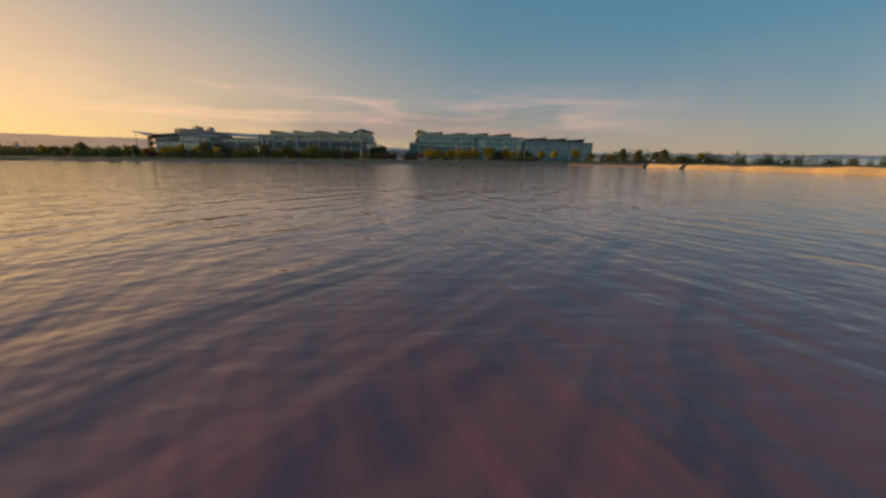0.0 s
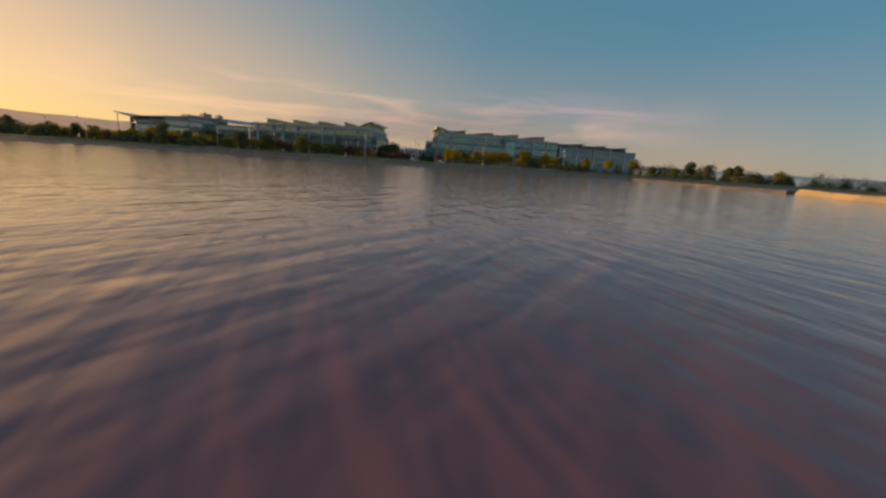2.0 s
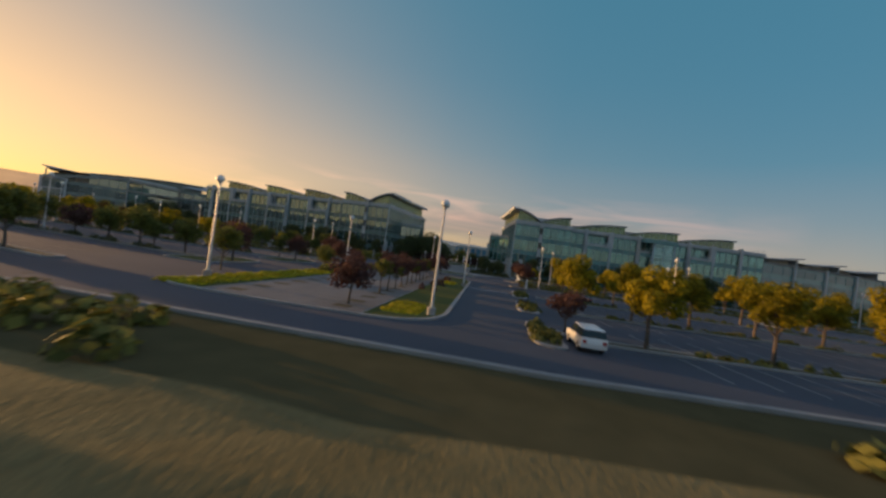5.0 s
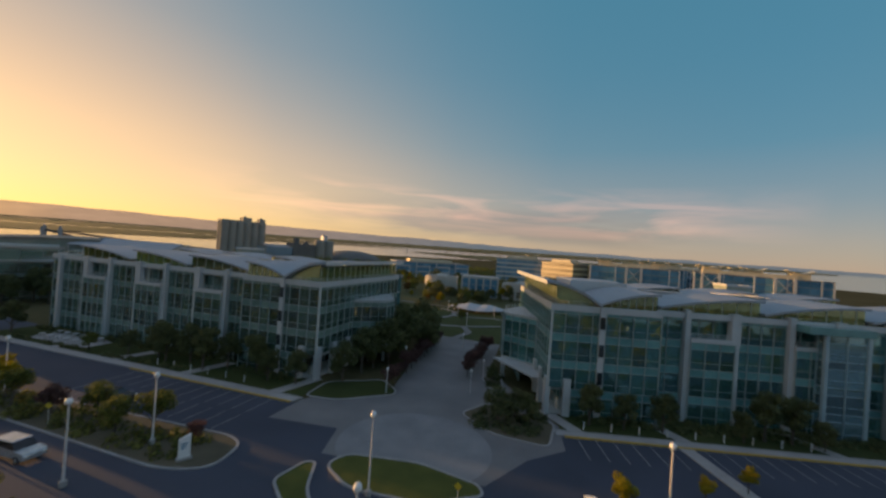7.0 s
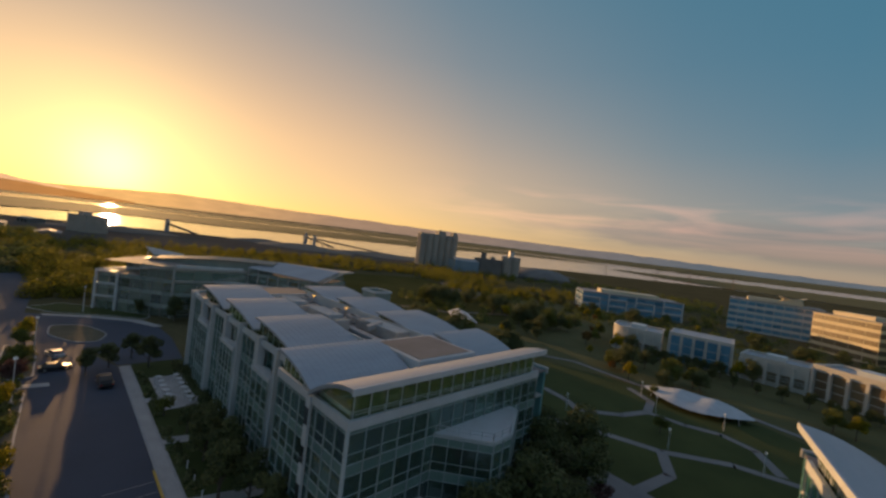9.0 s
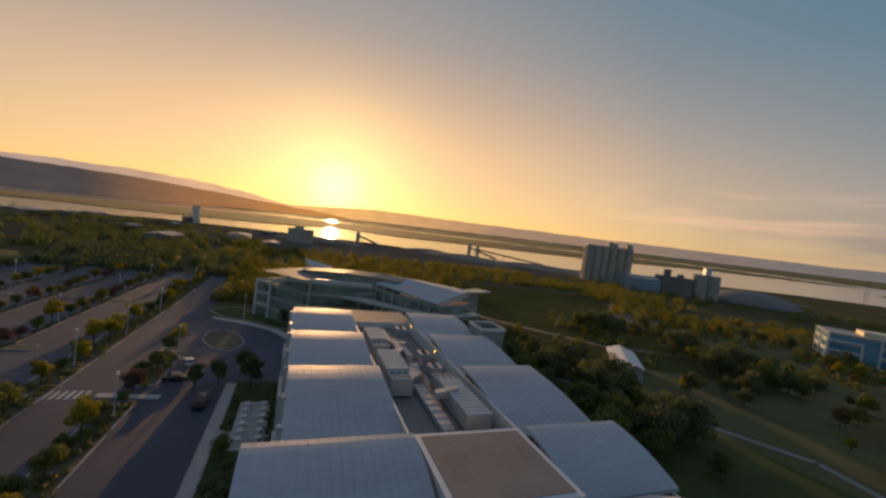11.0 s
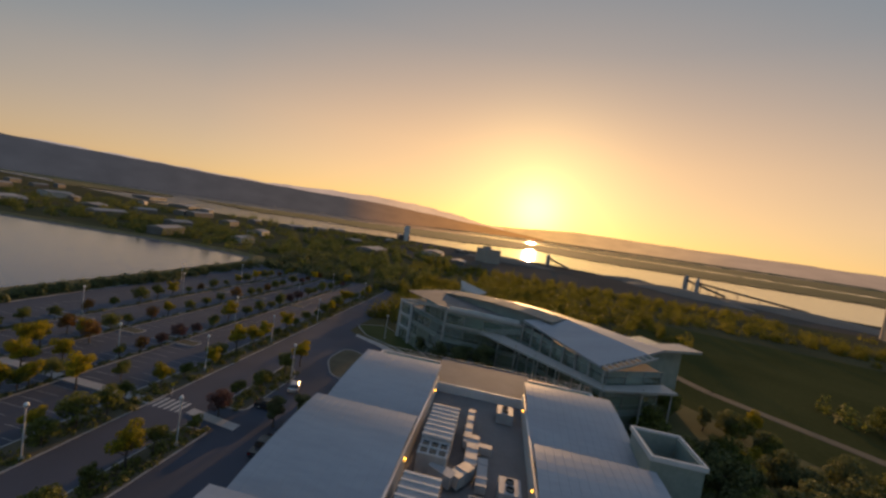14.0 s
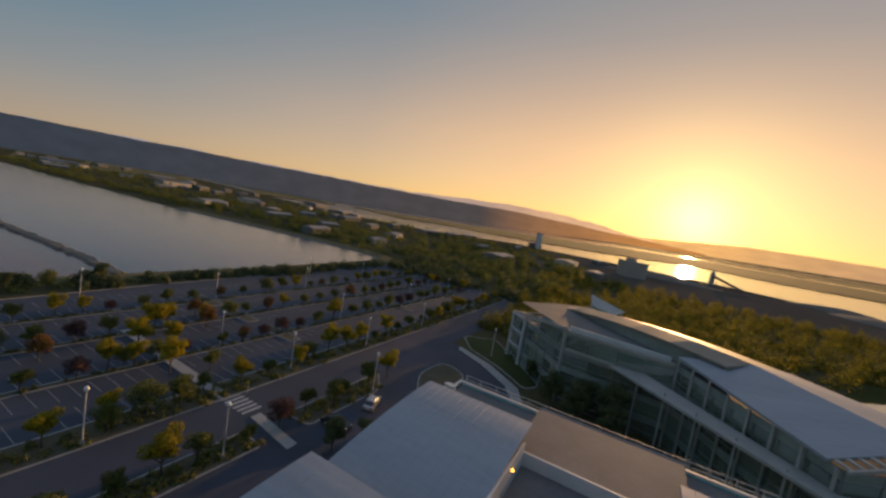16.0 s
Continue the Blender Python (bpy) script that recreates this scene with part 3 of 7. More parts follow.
levee("levee_west", [(-127, -28), (-126.5, -60), (-124, -102), (-120, -180), (-118, -330)], 1.3, -0.1, MUD, "narrow dark earth levee in the lagoon")


# flats beyond the river, tilted to fit the camera's view: up northwards, down westwards
MID = (-40.0, 90.0)
RIM = 4300.0
RIM_TILT = [(-130, -0.45), (-90, -0.45), (-40, 0.30), (-10, 0.68), (10, 0.70), (41, 0.62), (59, 0.58), (69, 0.48), (84, 0.22), (94, 0.0), (99, -0.25), (108, -0.60), (123, -0.90), (140, -1.10), (170, -1.10), (200, -0.80), (230, -0.45)]


def radial(yaw, d):
    return (MID[0] - math.sin(radians(yaw)) * d, MID[1] + math.cos(radians(yaw)) * d)


def shore_distance(yaw):
    """How far the campus land reaches along a bearing."""
    dx, dy = -math.sin(radians(yaw)), math.cos(radians(yaw))
    best = 650.0
    for (ax, ay), (bx, by) in zip(COAST, COAST[1:] + COAST[:1]):
        ex, ey = bx - ax, by - ay
        det = ex * dy - ey * dx
        if abs(det) < 1e-9:
            continue
        px, py = ax - MID[0], ay - MID[1]
        d, k = (ex * py - ey * px) / det, (dx * py - dy * px) / det
        if 0 <= k <= 1 and d > best:
            best = d
    return best + 12.0


SHORE_AT = {y: shore_distance(y) for y in range(-130, 231)}


def lift(yaw, d):
    """Height of the flats at a bearing and a distance."""
    yaw = (yaw + 130) % 360 - 130
    r0 = np.interp(yaw, list(SHORE_AT), list(SHORE_AT.values()))
    rim = 36.0 + RIM * math.tan(radians(np.interp(yaw, [a for a, _ in RIM_TILT], [b for _, b in RIM_TILT])))
    return max(0.0, d - r0) / (RIM - r0) * rim


def flats(z, R=4900):
    g, yaws = Geo(), list(range(-130, 230, 2))
    n = len(yaws)
    edge = [radial(y, SHORE_AT[y]) for y in yaws]
    g.add([(x, y, z) for x, y in edge] + [(*radial(y, R), z + lift(y, R)) for y in yaws], [tuple(range(n))] + [(i, n + i, n + (i + 1) % n, (i + 1) % n) for i in range(n)])
    return g


setting("ground_far", flats(-2.6), LAND, "dark bed of the bay beyond the shore", "ground")
setting("water_bay", flats(-0.86), BAY, "pale tidal water of the bay and its channels", "water")


def at_slope(yaw, slope):
    """The distance at which a sight line of that slope, from the camera's roof height, meets the flats."""
    lo, hi = 500.0, 4280.0
    for _ in range(40):
        mid = (lo + hi) / 2
        if 36.0 + mid * math.tan(radians(slope)) > lift(yaw, mid):
            lo = mid
        else:
            hi = mid
    return lo


def marsh_band(name, rows, z, seed, material=None):
    """A band of marsh between a near and a far slope, given along the compass; its edges wander and its ends run out."""
    rows = sorted(rows)
    ys = np.arange(rows[0][0], rows[-1][0] + 0.01, 0.4)
    lows = np.interp(ys, [a for a, *_ in rows], [b for _, b, _ in rows])
    highs = np.interp(ys, [a for a, *_ in rows], [c for *_, c in rows])
    pts = []
    for y, a, b in zip(ys, lows, highs):
        w = min(1.0, (b - a) / 0.25)
        a += 0.07 * w * (noise.noise(Vector((y * 0.9, seed, 0))) + 0.6 * noise.noise(Vector((y * 2.6, seed, 5))))
        b += 0.07 * w * (noise.noise(Vector((y * 0.7, seed, 9))) + 0.6 * noise.noise(Vector((y * 2.3, seed, 14))))
        da = at_slope(y, a)
        db = max(da + 1.0, at_slope(y, b))
        pts += [(*radial(y, d), z + lift(y, d)) for d in (da, db)]
    g = Geo().add(pts, [(2 * i, 2 * i + 1, 2 * i + 3, 2 * i + 2) for i in range(len(ys) - 1)])
    setting(name, g, material or MARSH, "flat brown-green tidal marsh", "marsh")


# slopes are sight angles, so each band lies where the camera sees it
marsh_band("marsh_near", [(131, -1.55, -1.52), (123, -2.0, -1.50), (116, -1.9, -1.35), (109, -2.0, -1.28), (100, -1.9, -0.98), (94, -1.8, -0.74), (84, -1.35, -0.50), (76, -1.48, -0.55), (57, -1.2, -0.40), (49, -1.05, -0.33), (34, -0.42, -0.08), (22, -0.2, -0.17)], 0.25, 1)
marsh_band("marsh_middle", [(101, -0.50, -0.48), (94, -0.32, -0.16), (84, -0.34, -0.06), (76, -0.40, 0.0), (66, -0.28, 0.22), (57, -0.26, 0.30), (45, -0.15, 0.55), (34, 0.06, 0.56), (20, 0.02, 0.62), (8, -0.06, 0.62), (-20, 0.0, 0.55), (-30, 0.2, 0.3)], 0.30, 2)
marsh_band("marsh_far", [(90, -0.02, 0.0), (84, 0.06, 0.13), (76, 0.12, 0.26), (66, 0.32, 0.44), (57, 0.40, 0.54), (50, 0.50, 0.56)], 0.35, 3)
marsh_band("marsh_spit", [(21, -0.72, -0.70), (16, -0.98, -0.62), (8, -1.25, -0.50), (-5, -1.35, -0.45), (-20, -1.1, -0.3)], 0.28, 4)
marsh_band("marsh_edge", [(165, -2.1, -1.20), (146, -2.0, -1.25), (138, -1.85, -1.32), (133, -1.62, -1.50)], 0.40, 5)


# hills: long ridges under a bank of low cloud
def ridge(name, dist, tops, material, label, seed, rough=0.12):
    g = Geo()
    ys = np.arange(tops[0][0], tops[-1][0] + 0.01, 0.5)
    hs = np.interp(ys, [a for a, _ in tops], [b for _, b in tops])
    cols = []
    for y, h in zip(ys, hs):
        h = h + rough * (noise.noise(Vector((y * 0.22, seed, 0))) + 0.5 * noise.noise(Vector((y * 0.7, seed, 3))))
        col = []
        for s in range(6):
            e = s / 5
            d = dist + 420 * e + 60 * noise.noise(Vector((y * 0.5, s, seed)))
            x, yy = radial(y, d)
            foot, top = lift(y, d) - 1.0, math.tan(radians(h)) * d + 33.0
            col.append((x, yy, foot + max(0.0, top - foot) * e ** 0.8))
        cols.append(col)
    g.add([p for c in cols for p in c], [(i * 6 + j, i * 6 + j + 1, (i + 1) * 6 + j + 1, (i + 1) * 6 + j) for i in range(len(cols) - 1) for j in range(5)])
    return setting(name, g, material, label, "hills")


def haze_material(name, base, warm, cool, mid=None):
    """Distant ground with the haze painted in as emission, warmer towards the sun."""
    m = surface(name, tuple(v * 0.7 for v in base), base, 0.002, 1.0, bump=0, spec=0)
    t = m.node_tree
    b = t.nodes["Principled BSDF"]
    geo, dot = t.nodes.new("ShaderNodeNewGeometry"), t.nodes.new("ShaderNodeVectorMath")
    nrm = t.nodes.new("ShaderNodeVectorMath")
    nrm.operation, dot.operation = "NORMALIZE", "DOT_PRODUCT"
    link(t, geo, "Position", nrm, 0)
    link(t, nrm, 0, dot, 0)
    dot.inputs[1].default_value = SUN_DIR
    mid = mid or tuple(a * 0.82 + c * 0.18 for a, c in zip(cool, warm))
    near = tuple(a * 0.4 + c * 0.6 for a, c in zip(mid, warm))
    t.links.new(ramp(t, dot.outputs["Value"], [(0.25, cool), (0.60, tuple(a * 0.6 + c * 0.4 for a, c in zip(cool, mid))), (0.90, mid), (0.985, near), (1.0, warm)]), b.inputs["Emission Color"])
    glow_noise = t.nodes.new("ShaderNodeTexNoise")
    glow_noise.inputs["Scale"].default_value, glow_noise.inputs["Detail"].default_value = 0.006, 5.0
    link(t, geo, "Position", glow_noise, 0)
    t.links.new(math_node(t, "ADD", math_node(t, "MULTIPLY", glow_noise.outputs[0], 0.5), 0.72), b.inputs["Emission Strength"])
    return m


# hills and cloud carry the lit haze as glow of their own
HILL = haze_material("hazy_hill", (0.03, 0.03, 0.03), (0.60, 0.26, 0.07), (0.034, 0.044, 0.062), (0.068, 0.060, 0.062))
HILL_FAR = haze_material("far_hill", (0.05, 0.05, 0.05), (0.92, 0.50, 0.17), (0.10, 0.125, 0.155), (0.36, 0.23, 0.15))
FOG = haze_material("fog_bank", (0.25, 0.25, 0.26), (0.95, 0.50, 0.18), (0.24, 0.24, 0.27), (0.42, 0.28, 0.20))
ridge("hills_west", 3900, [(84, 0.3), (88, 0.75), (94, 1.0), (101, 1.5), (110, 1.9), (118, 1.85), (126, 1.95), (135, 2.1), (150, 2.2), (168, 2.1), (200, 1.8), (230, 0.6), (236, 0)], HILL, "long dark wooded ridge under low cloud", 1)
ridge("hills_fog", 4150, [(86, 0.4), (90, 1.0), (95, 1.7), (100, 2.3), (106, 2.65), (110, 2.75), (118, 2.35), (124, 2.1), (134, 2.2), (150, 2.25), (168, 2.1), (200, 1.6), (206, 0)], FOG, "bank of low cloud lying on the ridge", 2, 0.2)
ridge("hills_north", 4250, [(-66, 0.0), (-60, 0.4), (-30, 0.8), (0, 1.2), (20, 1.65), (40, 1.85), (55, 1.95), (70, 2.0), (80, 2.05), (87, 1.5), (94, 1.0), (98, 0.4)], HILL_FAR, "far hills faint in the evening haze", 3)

# ---------------------------------------------------------------- campus ground
def build_paving():
    lot = [(-245, -17), (-130, -11.5), (-60, -4.6), (-30, -0.4), (-10, 2.0), (2, 3.4), (14, 6), (60, 23), (120, 50), (165, 78), (150, 128), east(60, -6.6), east(0, -6.6), (-8, 83), (-38, 83), (-41, 81.5), (-112, 81.5), (-122, 78), (-135, 66), (-245, 68)]
    setting("road", Geo().sheet(lot, 0.03), LOT, "dark asphalt of drives and parking lots", "asphalt")
    setting("bank_road", Geo().prism([(-245, -17.3), (-130, -11.8), (-60, -4.9), (-30, -0.7), (-10, 1.7), (2, 3.1), (14, 5.7), (60, 22.7), (120, 49.7), (120.1, 50), (60, 23), (14, 6), (2, 3.4), (-10, 2.0), (-30, -0.4), (-60, -4.6), (-130, -11.5), (-245, -17)], -0.05, 0.17), KERB, "pale concrete kerb along the shore drive", "kerb")
    # promenade on the axis, with its grass strips
    g = [axis(p, q) for p, q in ((-18.0, 2.4), (-16.5, 0.5), (-10, 0.2), (-3, 0.5), (-0.8, 2.0), (0, 4.5), (0, 43.5), (-2.2, 47), (-6, 48.3), (-15, 47.8), (-18, 45))]
    isl = kerbed("promenade_island", rounded(g, 2.0), VERGE, "long kerbed island with a pale walk between grass strips", "promenade")
    slab_mesh = Geo().box(0.012, 1.628, 0.012, 1.408, -0.02, 0.012).mesh("paving_slab", PAVING_OWN)
    for i in range(33):
        for j in range(6):
            x, y = axis(-14.35 + 1.64 * j, 0.6 + 1.42 * i)
            part("paving_slab", slab_mesh, None, isl, m=Matrix.Translation((x, y, 0.145)) @ Matrix.Rotation(AX, 4, "Z"))
    part("paving_bed", Geo().sheet([axis(p, q) for p, q in ((-14.4, 0.5), (-4.45, 0.5), (-4.45, 47.6), (-14.4, 47.6))], 0.142), CONCRETE, isl)
    for side, p0 in ((0, -12.9), (1, -6.1)):
        for i in range(17):
            q = 2.0 + 2.65 * i
            part("tree_pit", Geo().sheet([axis(p0 + a, q + b) for a, b in ((-0.55, -0.5), (0.55, -0.5), (0.55, 0.5), (-0.55, 0.5))], 0.162), BED, isl)
    # crossing from the promenade to the turning circle
    z = 0.036
    cw = Geo()
    a, b = Vector((-21.8, 55.0)), Vector((-23.5, 63.3))
    d, s = (b - a).normalized(), Vector((1.4, 0.15))
    for k in (-1, 1):
        e = s * k
        cw.add([(*(a + e - s * 0.05), z), (*(a + e + s * 0.05), z), (*(b + e + s * 0.05), z), (*(b + e - s * 0.05), z)], [(0, 1, 2, 3)])
    for i in range(8):
        c = a.lerp(b, (i + 0.3) / 8)
        cw.add([(*(c - s), z), (*(c + s), z), (*(c + s + d * 0.45), z), (*(c - s + d * 0.45), z)], [(0, 1, 2, 3)])
    setting("crossing", cw, PAINT_WHITE, "white ladder crossing painted on asphalt", "crosswalk")
    cw = Geo()
    for i in range(6):
        y = 55.4 + i * 1.05
        cw.add([(-109.8, y, z), (-106.6, y, z), (-106.6, y + 0.55, z), (-109.8, y + 0.55, z)], [(0, 1, 2, 3)])
    setting("crossing_west", cw, PAINT_WHITE, "white ladder crossing painted on asphalt", "crosswalk")
    cw = Geo()
    for i in range(6):
        q = -34.5 + i * 1.2
        cw.add([(*east(a, b), z) for a, b in ((16.3, q), (19.3, q), (19.3, q + 0.6), (16.3, q + 0.6))], [(0, 1, 2, 3)])
    setting("crossing_east", cw, PAINT_WHITE, "white ladder crossing painted on asphalt", "crosswalk")
    stop = Geo().add([(*p, z) for p in ((-8.0, 38.4), (-2.7, 39.0), (-2.7, 39.35), (-8.0, 38.75))], [(0, 1, 2, 3)])
    setting("stop_line", stop, PAINT_WHITE, "worn white line across the drive", "road marking")
    # plaza and turning circle
    plaza = [(-40.5, 76.5), (-31.5, 77.5), (-30.0, 72), (-13.0, 73), (-9.5, 79.5), (-5.5, 83.5), (-6.3, 90), east(-1.5, 3), east(-7, 18), east(-3, 40), east(-6, 62), (-30, 150), (-38, 132), (-37, 118), (-33, 104), (-31, 92), (-36, 90.5), (-40.5, 83)]
    setting("plaza", Geo().sheet(plaza, 0.045), PAVING, "pale grey paved plaza between the two office buildings", "plaza")
    setting("turning_circle", Geo().sheet(ring(-21.8, 77.6, 8.7, 8.3), 0.052), CIRCLE, "round grey turning circle set in the plaza", "paving")
    kerbed("circle_island", rounded([(-28.6, 70.2), (-24.5, 67.6), (-17.5, 68.2), (-12.6, 71.4), (-13.4, 73.0), (-20, 74.4), (-27.6, 73.0)], 1.6), VERGE, "lens-shaped lawn island at the turning circle")
    kerbed("corner_island", rounded([(-31.4, 66.2), (-27.4, 62.9), (-24.9, 63.6), (-27.6, 66.4), (-29.4, 70.4), (-30.6, 70.0)], 1.0), VERGE, "small curved lawn island beside the crossing")
    kerbed("corner_island", rounded([(-21.6, 63.9), (-16.5, 64.4), (-12.2, 67.6), (-13.6, 68.6), (-17.2, 67.0), (-22.4, 66.2)], 1.0), VERGE, "small curved lawn island beside the crossing")
    kerbed("plaza_lawn", rounded([(-41.0, 84.0), (-36.2, 84.6), (-29.6, 90.2), (-30.2, 92.2), (-34, 95.5), (-41.5, 90.5)], 1.2), LAWN, "lawn corner in front of the glass office")
    kerbed("plaza_bed", rounded([(-19.3, 88.2), (-14.2, 83.8), (-7.2, 83.2), (-6.6, 90.5), (-10.5, 92.0), (-16.2, 93.8)], 1.5), BED, "kerbed planting bed with dark shrubs on the plaza")
    kerbed("plaza_bed", rounded([(-19.5, 105), (-17.2, 99.5), (-14.8, 100.5), (-16.5, 109)], 1.0), BED, "kerbed planting bed on the plaza")
    # strips in front of the west office
    kerbed("front_walk", [(-112, 81.5), (-41, 81.5), (-40.6, 83.4), (-112, 83.4)], CONCRETE, "concrete walk along the office front", "walk")
    setting("yellow_kerb", Geo().box(-71, -41.2, 81.28, 81.52, 0.0, 0.19), PAINT_YELLOW, "kerb edge painted yellow", "kerb")
    setting("front_lawn", Geo().sheet([(-113, 83.4), (-41, 83.4), (-42, 90), (-58, 90.2), (-62, 92.4), (-113, 92.4)], 0.06), LAWN, "shaded lawn along the office front", "lawn")
    for x in (-46.5, -63.5, -79, -94):
        setting("entrance_walk", Geo().sheet([(x, 83.3), (x + 2.0, 83.3), (x + 4.0, 91), (x + 2.0, 91)], 0.075), CONCRETE, "concrete path to the office door", "walk")
    setting("patio", Geo().sheet([(-103.5, 85.2), (-88, 85.2), (-88, 90.2), (-103.5, 90.2)], 0.08), CONCRETE, "concrete patio", "patio")
    # strips in front of the east office
    kerbed("front_walk_east", [east(0, -6.6), east(75, -6.6), east(75, -4.9), east(0, -4.9)], CONCRETE, "concrete walk along the office front", "walk")
    setting("yellow_kerb_east", Geo().prism([east(1, -6.85), east(40, -6.85), east(40, -6.58), east(1, -6.58)], 0.0, 0.19), PAINT_YELLOW, "kerb edge painted yellow", "kerb")
    setting("front_lawn_east", Geo().sheet([east(1, -4.9), east(75, -4.9), east(75, 2.4), east(15, 2.4), east(15, -0.1), east(1, -0.1)], 0.06), LAWN, "shaded lawn along the office front", "lawn")
    for p in (2, 15.5, 34, 50):
        setting("entrance_walk_east", Geo().sheet([east(p, -5), east(p + 2, -5), east(p - 1, 1), east(p - 3, 1)], 0.075), CONCRETE, "concrete path to the office door", "walk")
    setting("lot_walk_east", Geo().prism([east(14.5, -6.9), east(16.2, -6.9), east(19.0, -27.5), east(17.3, -27.5)], 0.0, 0.12), CONCRETE, "concrete walk across the parking lot", "walk")
    setting("lot_walk_west", Geo().prism([(-108.6, 62.5), (-106.9, 62.5), (-105.6, 72), (-107.3, 72)], 0.0, 0.12), CONCRETE, "concrete walk between parking rows", "walk")
    # drive loop in front of the arched office
    loop = [(-128, 62), (-122, 80), (-113, 81.3), (-113, 92.5), (-130, 93.5), (-142, 92.5), (-150, 88.5), (-157, 80), (-162, 71), (-170, 60), (-240, 62), (-240, 55)]
    setting("drive_loop", Geo().sheet(loop, 0.034), LOT, "grey asphalt drive loop before the arched office", "asphalt")
    kerbed("loop_island", rounded([(-150, 71.5), (-140, 71.0), (-132, 75.5), (-131, 79.5), (-138, 82.0), (-148, 78)], 3.0), BED, "oval planted island inside the drive loop")
    kerbed("loop_lawn", rounded([(-172.5, 66), (-164, 72), (-158.6, 82), (-151.5, 90.6), (-156, 93), (-171, 80.5), (-178, 74)], 2.0), LAWN, "lawn beside the drive loop")
    setting("loop_walk", Geo().sheet([(-163.2, 69.5), (-160.6, 70.2), (-156.4, 78.2), (-149.4, 87.0), (-142, 91.3), (-142, 93.6), (-150.6, 89.6), (-158.0, 80.4)], 0.165), CONCRETE, "pale curved footpath round the drive loop", "walk")
    setting("lot_walk_long", Geo().prism([(-109.6, 20), (-107.8, 20), (-106.6, 55.4), (-108.4, 55.4)], 0.0, 0.17), CONCRETE, "pale walk crossing the rows of the parking lot", "walk")
    # planted strips
    kerbed("sign_island", rounded([(-77, 64.2), (-41.5, 63.4), (-37.2, 65.4), (-38.4, 70.2), (-41, 71.2), (-77, 69.2)], 2.5), BED, "planted strip with shrubs and a white entrance sign")
    kerbed("lot_strip", rounded([(-104, 64.8), (-79.5, 64.5), (-79.5, 69.0), (-104, 69.3)], 1.0), BED, "planted strip between drive and parking")
    kerbed("lot_strip", rounded([(-134, 65.0), (-111, 65.0), (-111, 70.0), (-128, 70.0)], 1.5), BED, "planted strip between drive and parking")
    kerbed("sign_island_east", rounded([east(-4.5, -21.2), east(-2.8, -25.6), east(2, -27.2), east(16.8, -27.2), east(16.8, -24.2), east(1, -23.4), east(-2.5, -20.4)], 1.2), BED, "planted strip with shrubs and a white entrance sign")
    kerbed("lot_strip_east", [east(19.6, -27.2), east(70, -27.2), east(70, -24.2), east(19.6, -24.2)], BED, "planted strip with young trees in the parking lot")
    kerbed("lot_strip_east", rounded([east(-5.0, -40.0), east(-1.0, -37.8), east(16, -37.6), east(16, -35.2), east(-3.4, -35.6), east(-5.2, -37.2)], 0.8), BED, "planted strip with young trees in the parking lot")
    kerbed("lot_strip_east", [east(20, -37.6), east(70, -37.6), east(70, -35.2), east(20, -35.2)], BED, "planted strip with young trees in the parking lot")
    for q, p in ((-55.1, -4.0), (-68, -4.5), (-81.5, -5.5)):
        kerbed("row_median", rounded([east(p, q - 0.7), east(70, q - 0.7), east(70, q + 0.7), east(p, q + 0.7)], 0.4), BED, "narrow kerbed median with trees in the parking lot")
    for outline in (((0.35, 16.2), (0.9, 11.0), (1.3, 9.0), (2.5, 8.7), (3.0, 9.3), (2.4, 11.8), (3.2, 13.9), (2.4, 14.6), (1.3, 16.4)), ((-1.4, 29.4), (-0.5, 21.9), (1.3, 21.8), (0.9, 29.0)), ((-2.9, 42.8), (-2.05, 35.0), (-1.5, 34.4), (-0.35, 34.9), (-0.6, 37.6), (-0.4, 42.4), (-1.3, 43.6))):
        kerbed("end_island", rounded(outline, 0.8), BED, "kerbed island with low shrubs at the end of a parking row")
    for y, x1 in ((37.3, -33.5), (22.2, -32), (7.5, -32)):
        kerbed("row_median", rounded([(-238, y - 0.8), (x1, y - 0.8), (x1, y + 0.8), (-238, y + 0.8)], 0.4), BED, "narrow kerbed median with a hedge in the parking lot")
    for x0, x1, y0, y1 in ((-36.5, -31.4, 32.0, 40.2), (-35.5, -30.4, 17.6, 27.2), (-38.4, -33.4, 45.8, 53.4)):
        kerbed("end_island", rounded([(x0, y0), (x1, y0 + 0.6), (x1 - 0.4, y1), (x0, y1)], 1.4), VERGE, "kerbed grass island at the end of a parking row")
    for x in (-84, -132, -180):
        for y in (7.5, 22.2, 37.3):
            kerbed("lot_island", rounded([(x - 1.6, y - 5.5), (x + 1.6, y - 5.5), (x + 1.6, y + 5.5), (x - 1.6, y + 5.5)], 1.0), BED, "kerbed island with shrubs in the parking lot")
    kerbed("drive_strip", rounded([(-238, 50.8), (-39.5, 50.2), (-39.5, 55.6), (-238, 56.0)], 1.2), BED, "planted strip with a hedge beside the drive")
    # parking bays
    lines = Geo()

    def bay(x, y, dx, dy, w=0.10, z=0.037):
        n = Vector((-dy, dx)).normalized() * w / 2
        lines.add([(x + n.x, y + n.y, z), (x - n.x, y - n.y, z), (x + dx - n.x, y + dy - n.y, z), (x + dx + n.x, y + dy + n.y, z)], [(0, 1, 2, 3)])

    for q in (-55.1, -68, -81.5):
        for i in range(33):
            for s in (-1, 1):
                a, b = east(-1.5 + 2.1 * i, q + 0.8 * s), east(-1.5 + 2.1 * i, q + 5.4 * s)
                bay(*a, b[0] - a[0], b[1] - a[1])
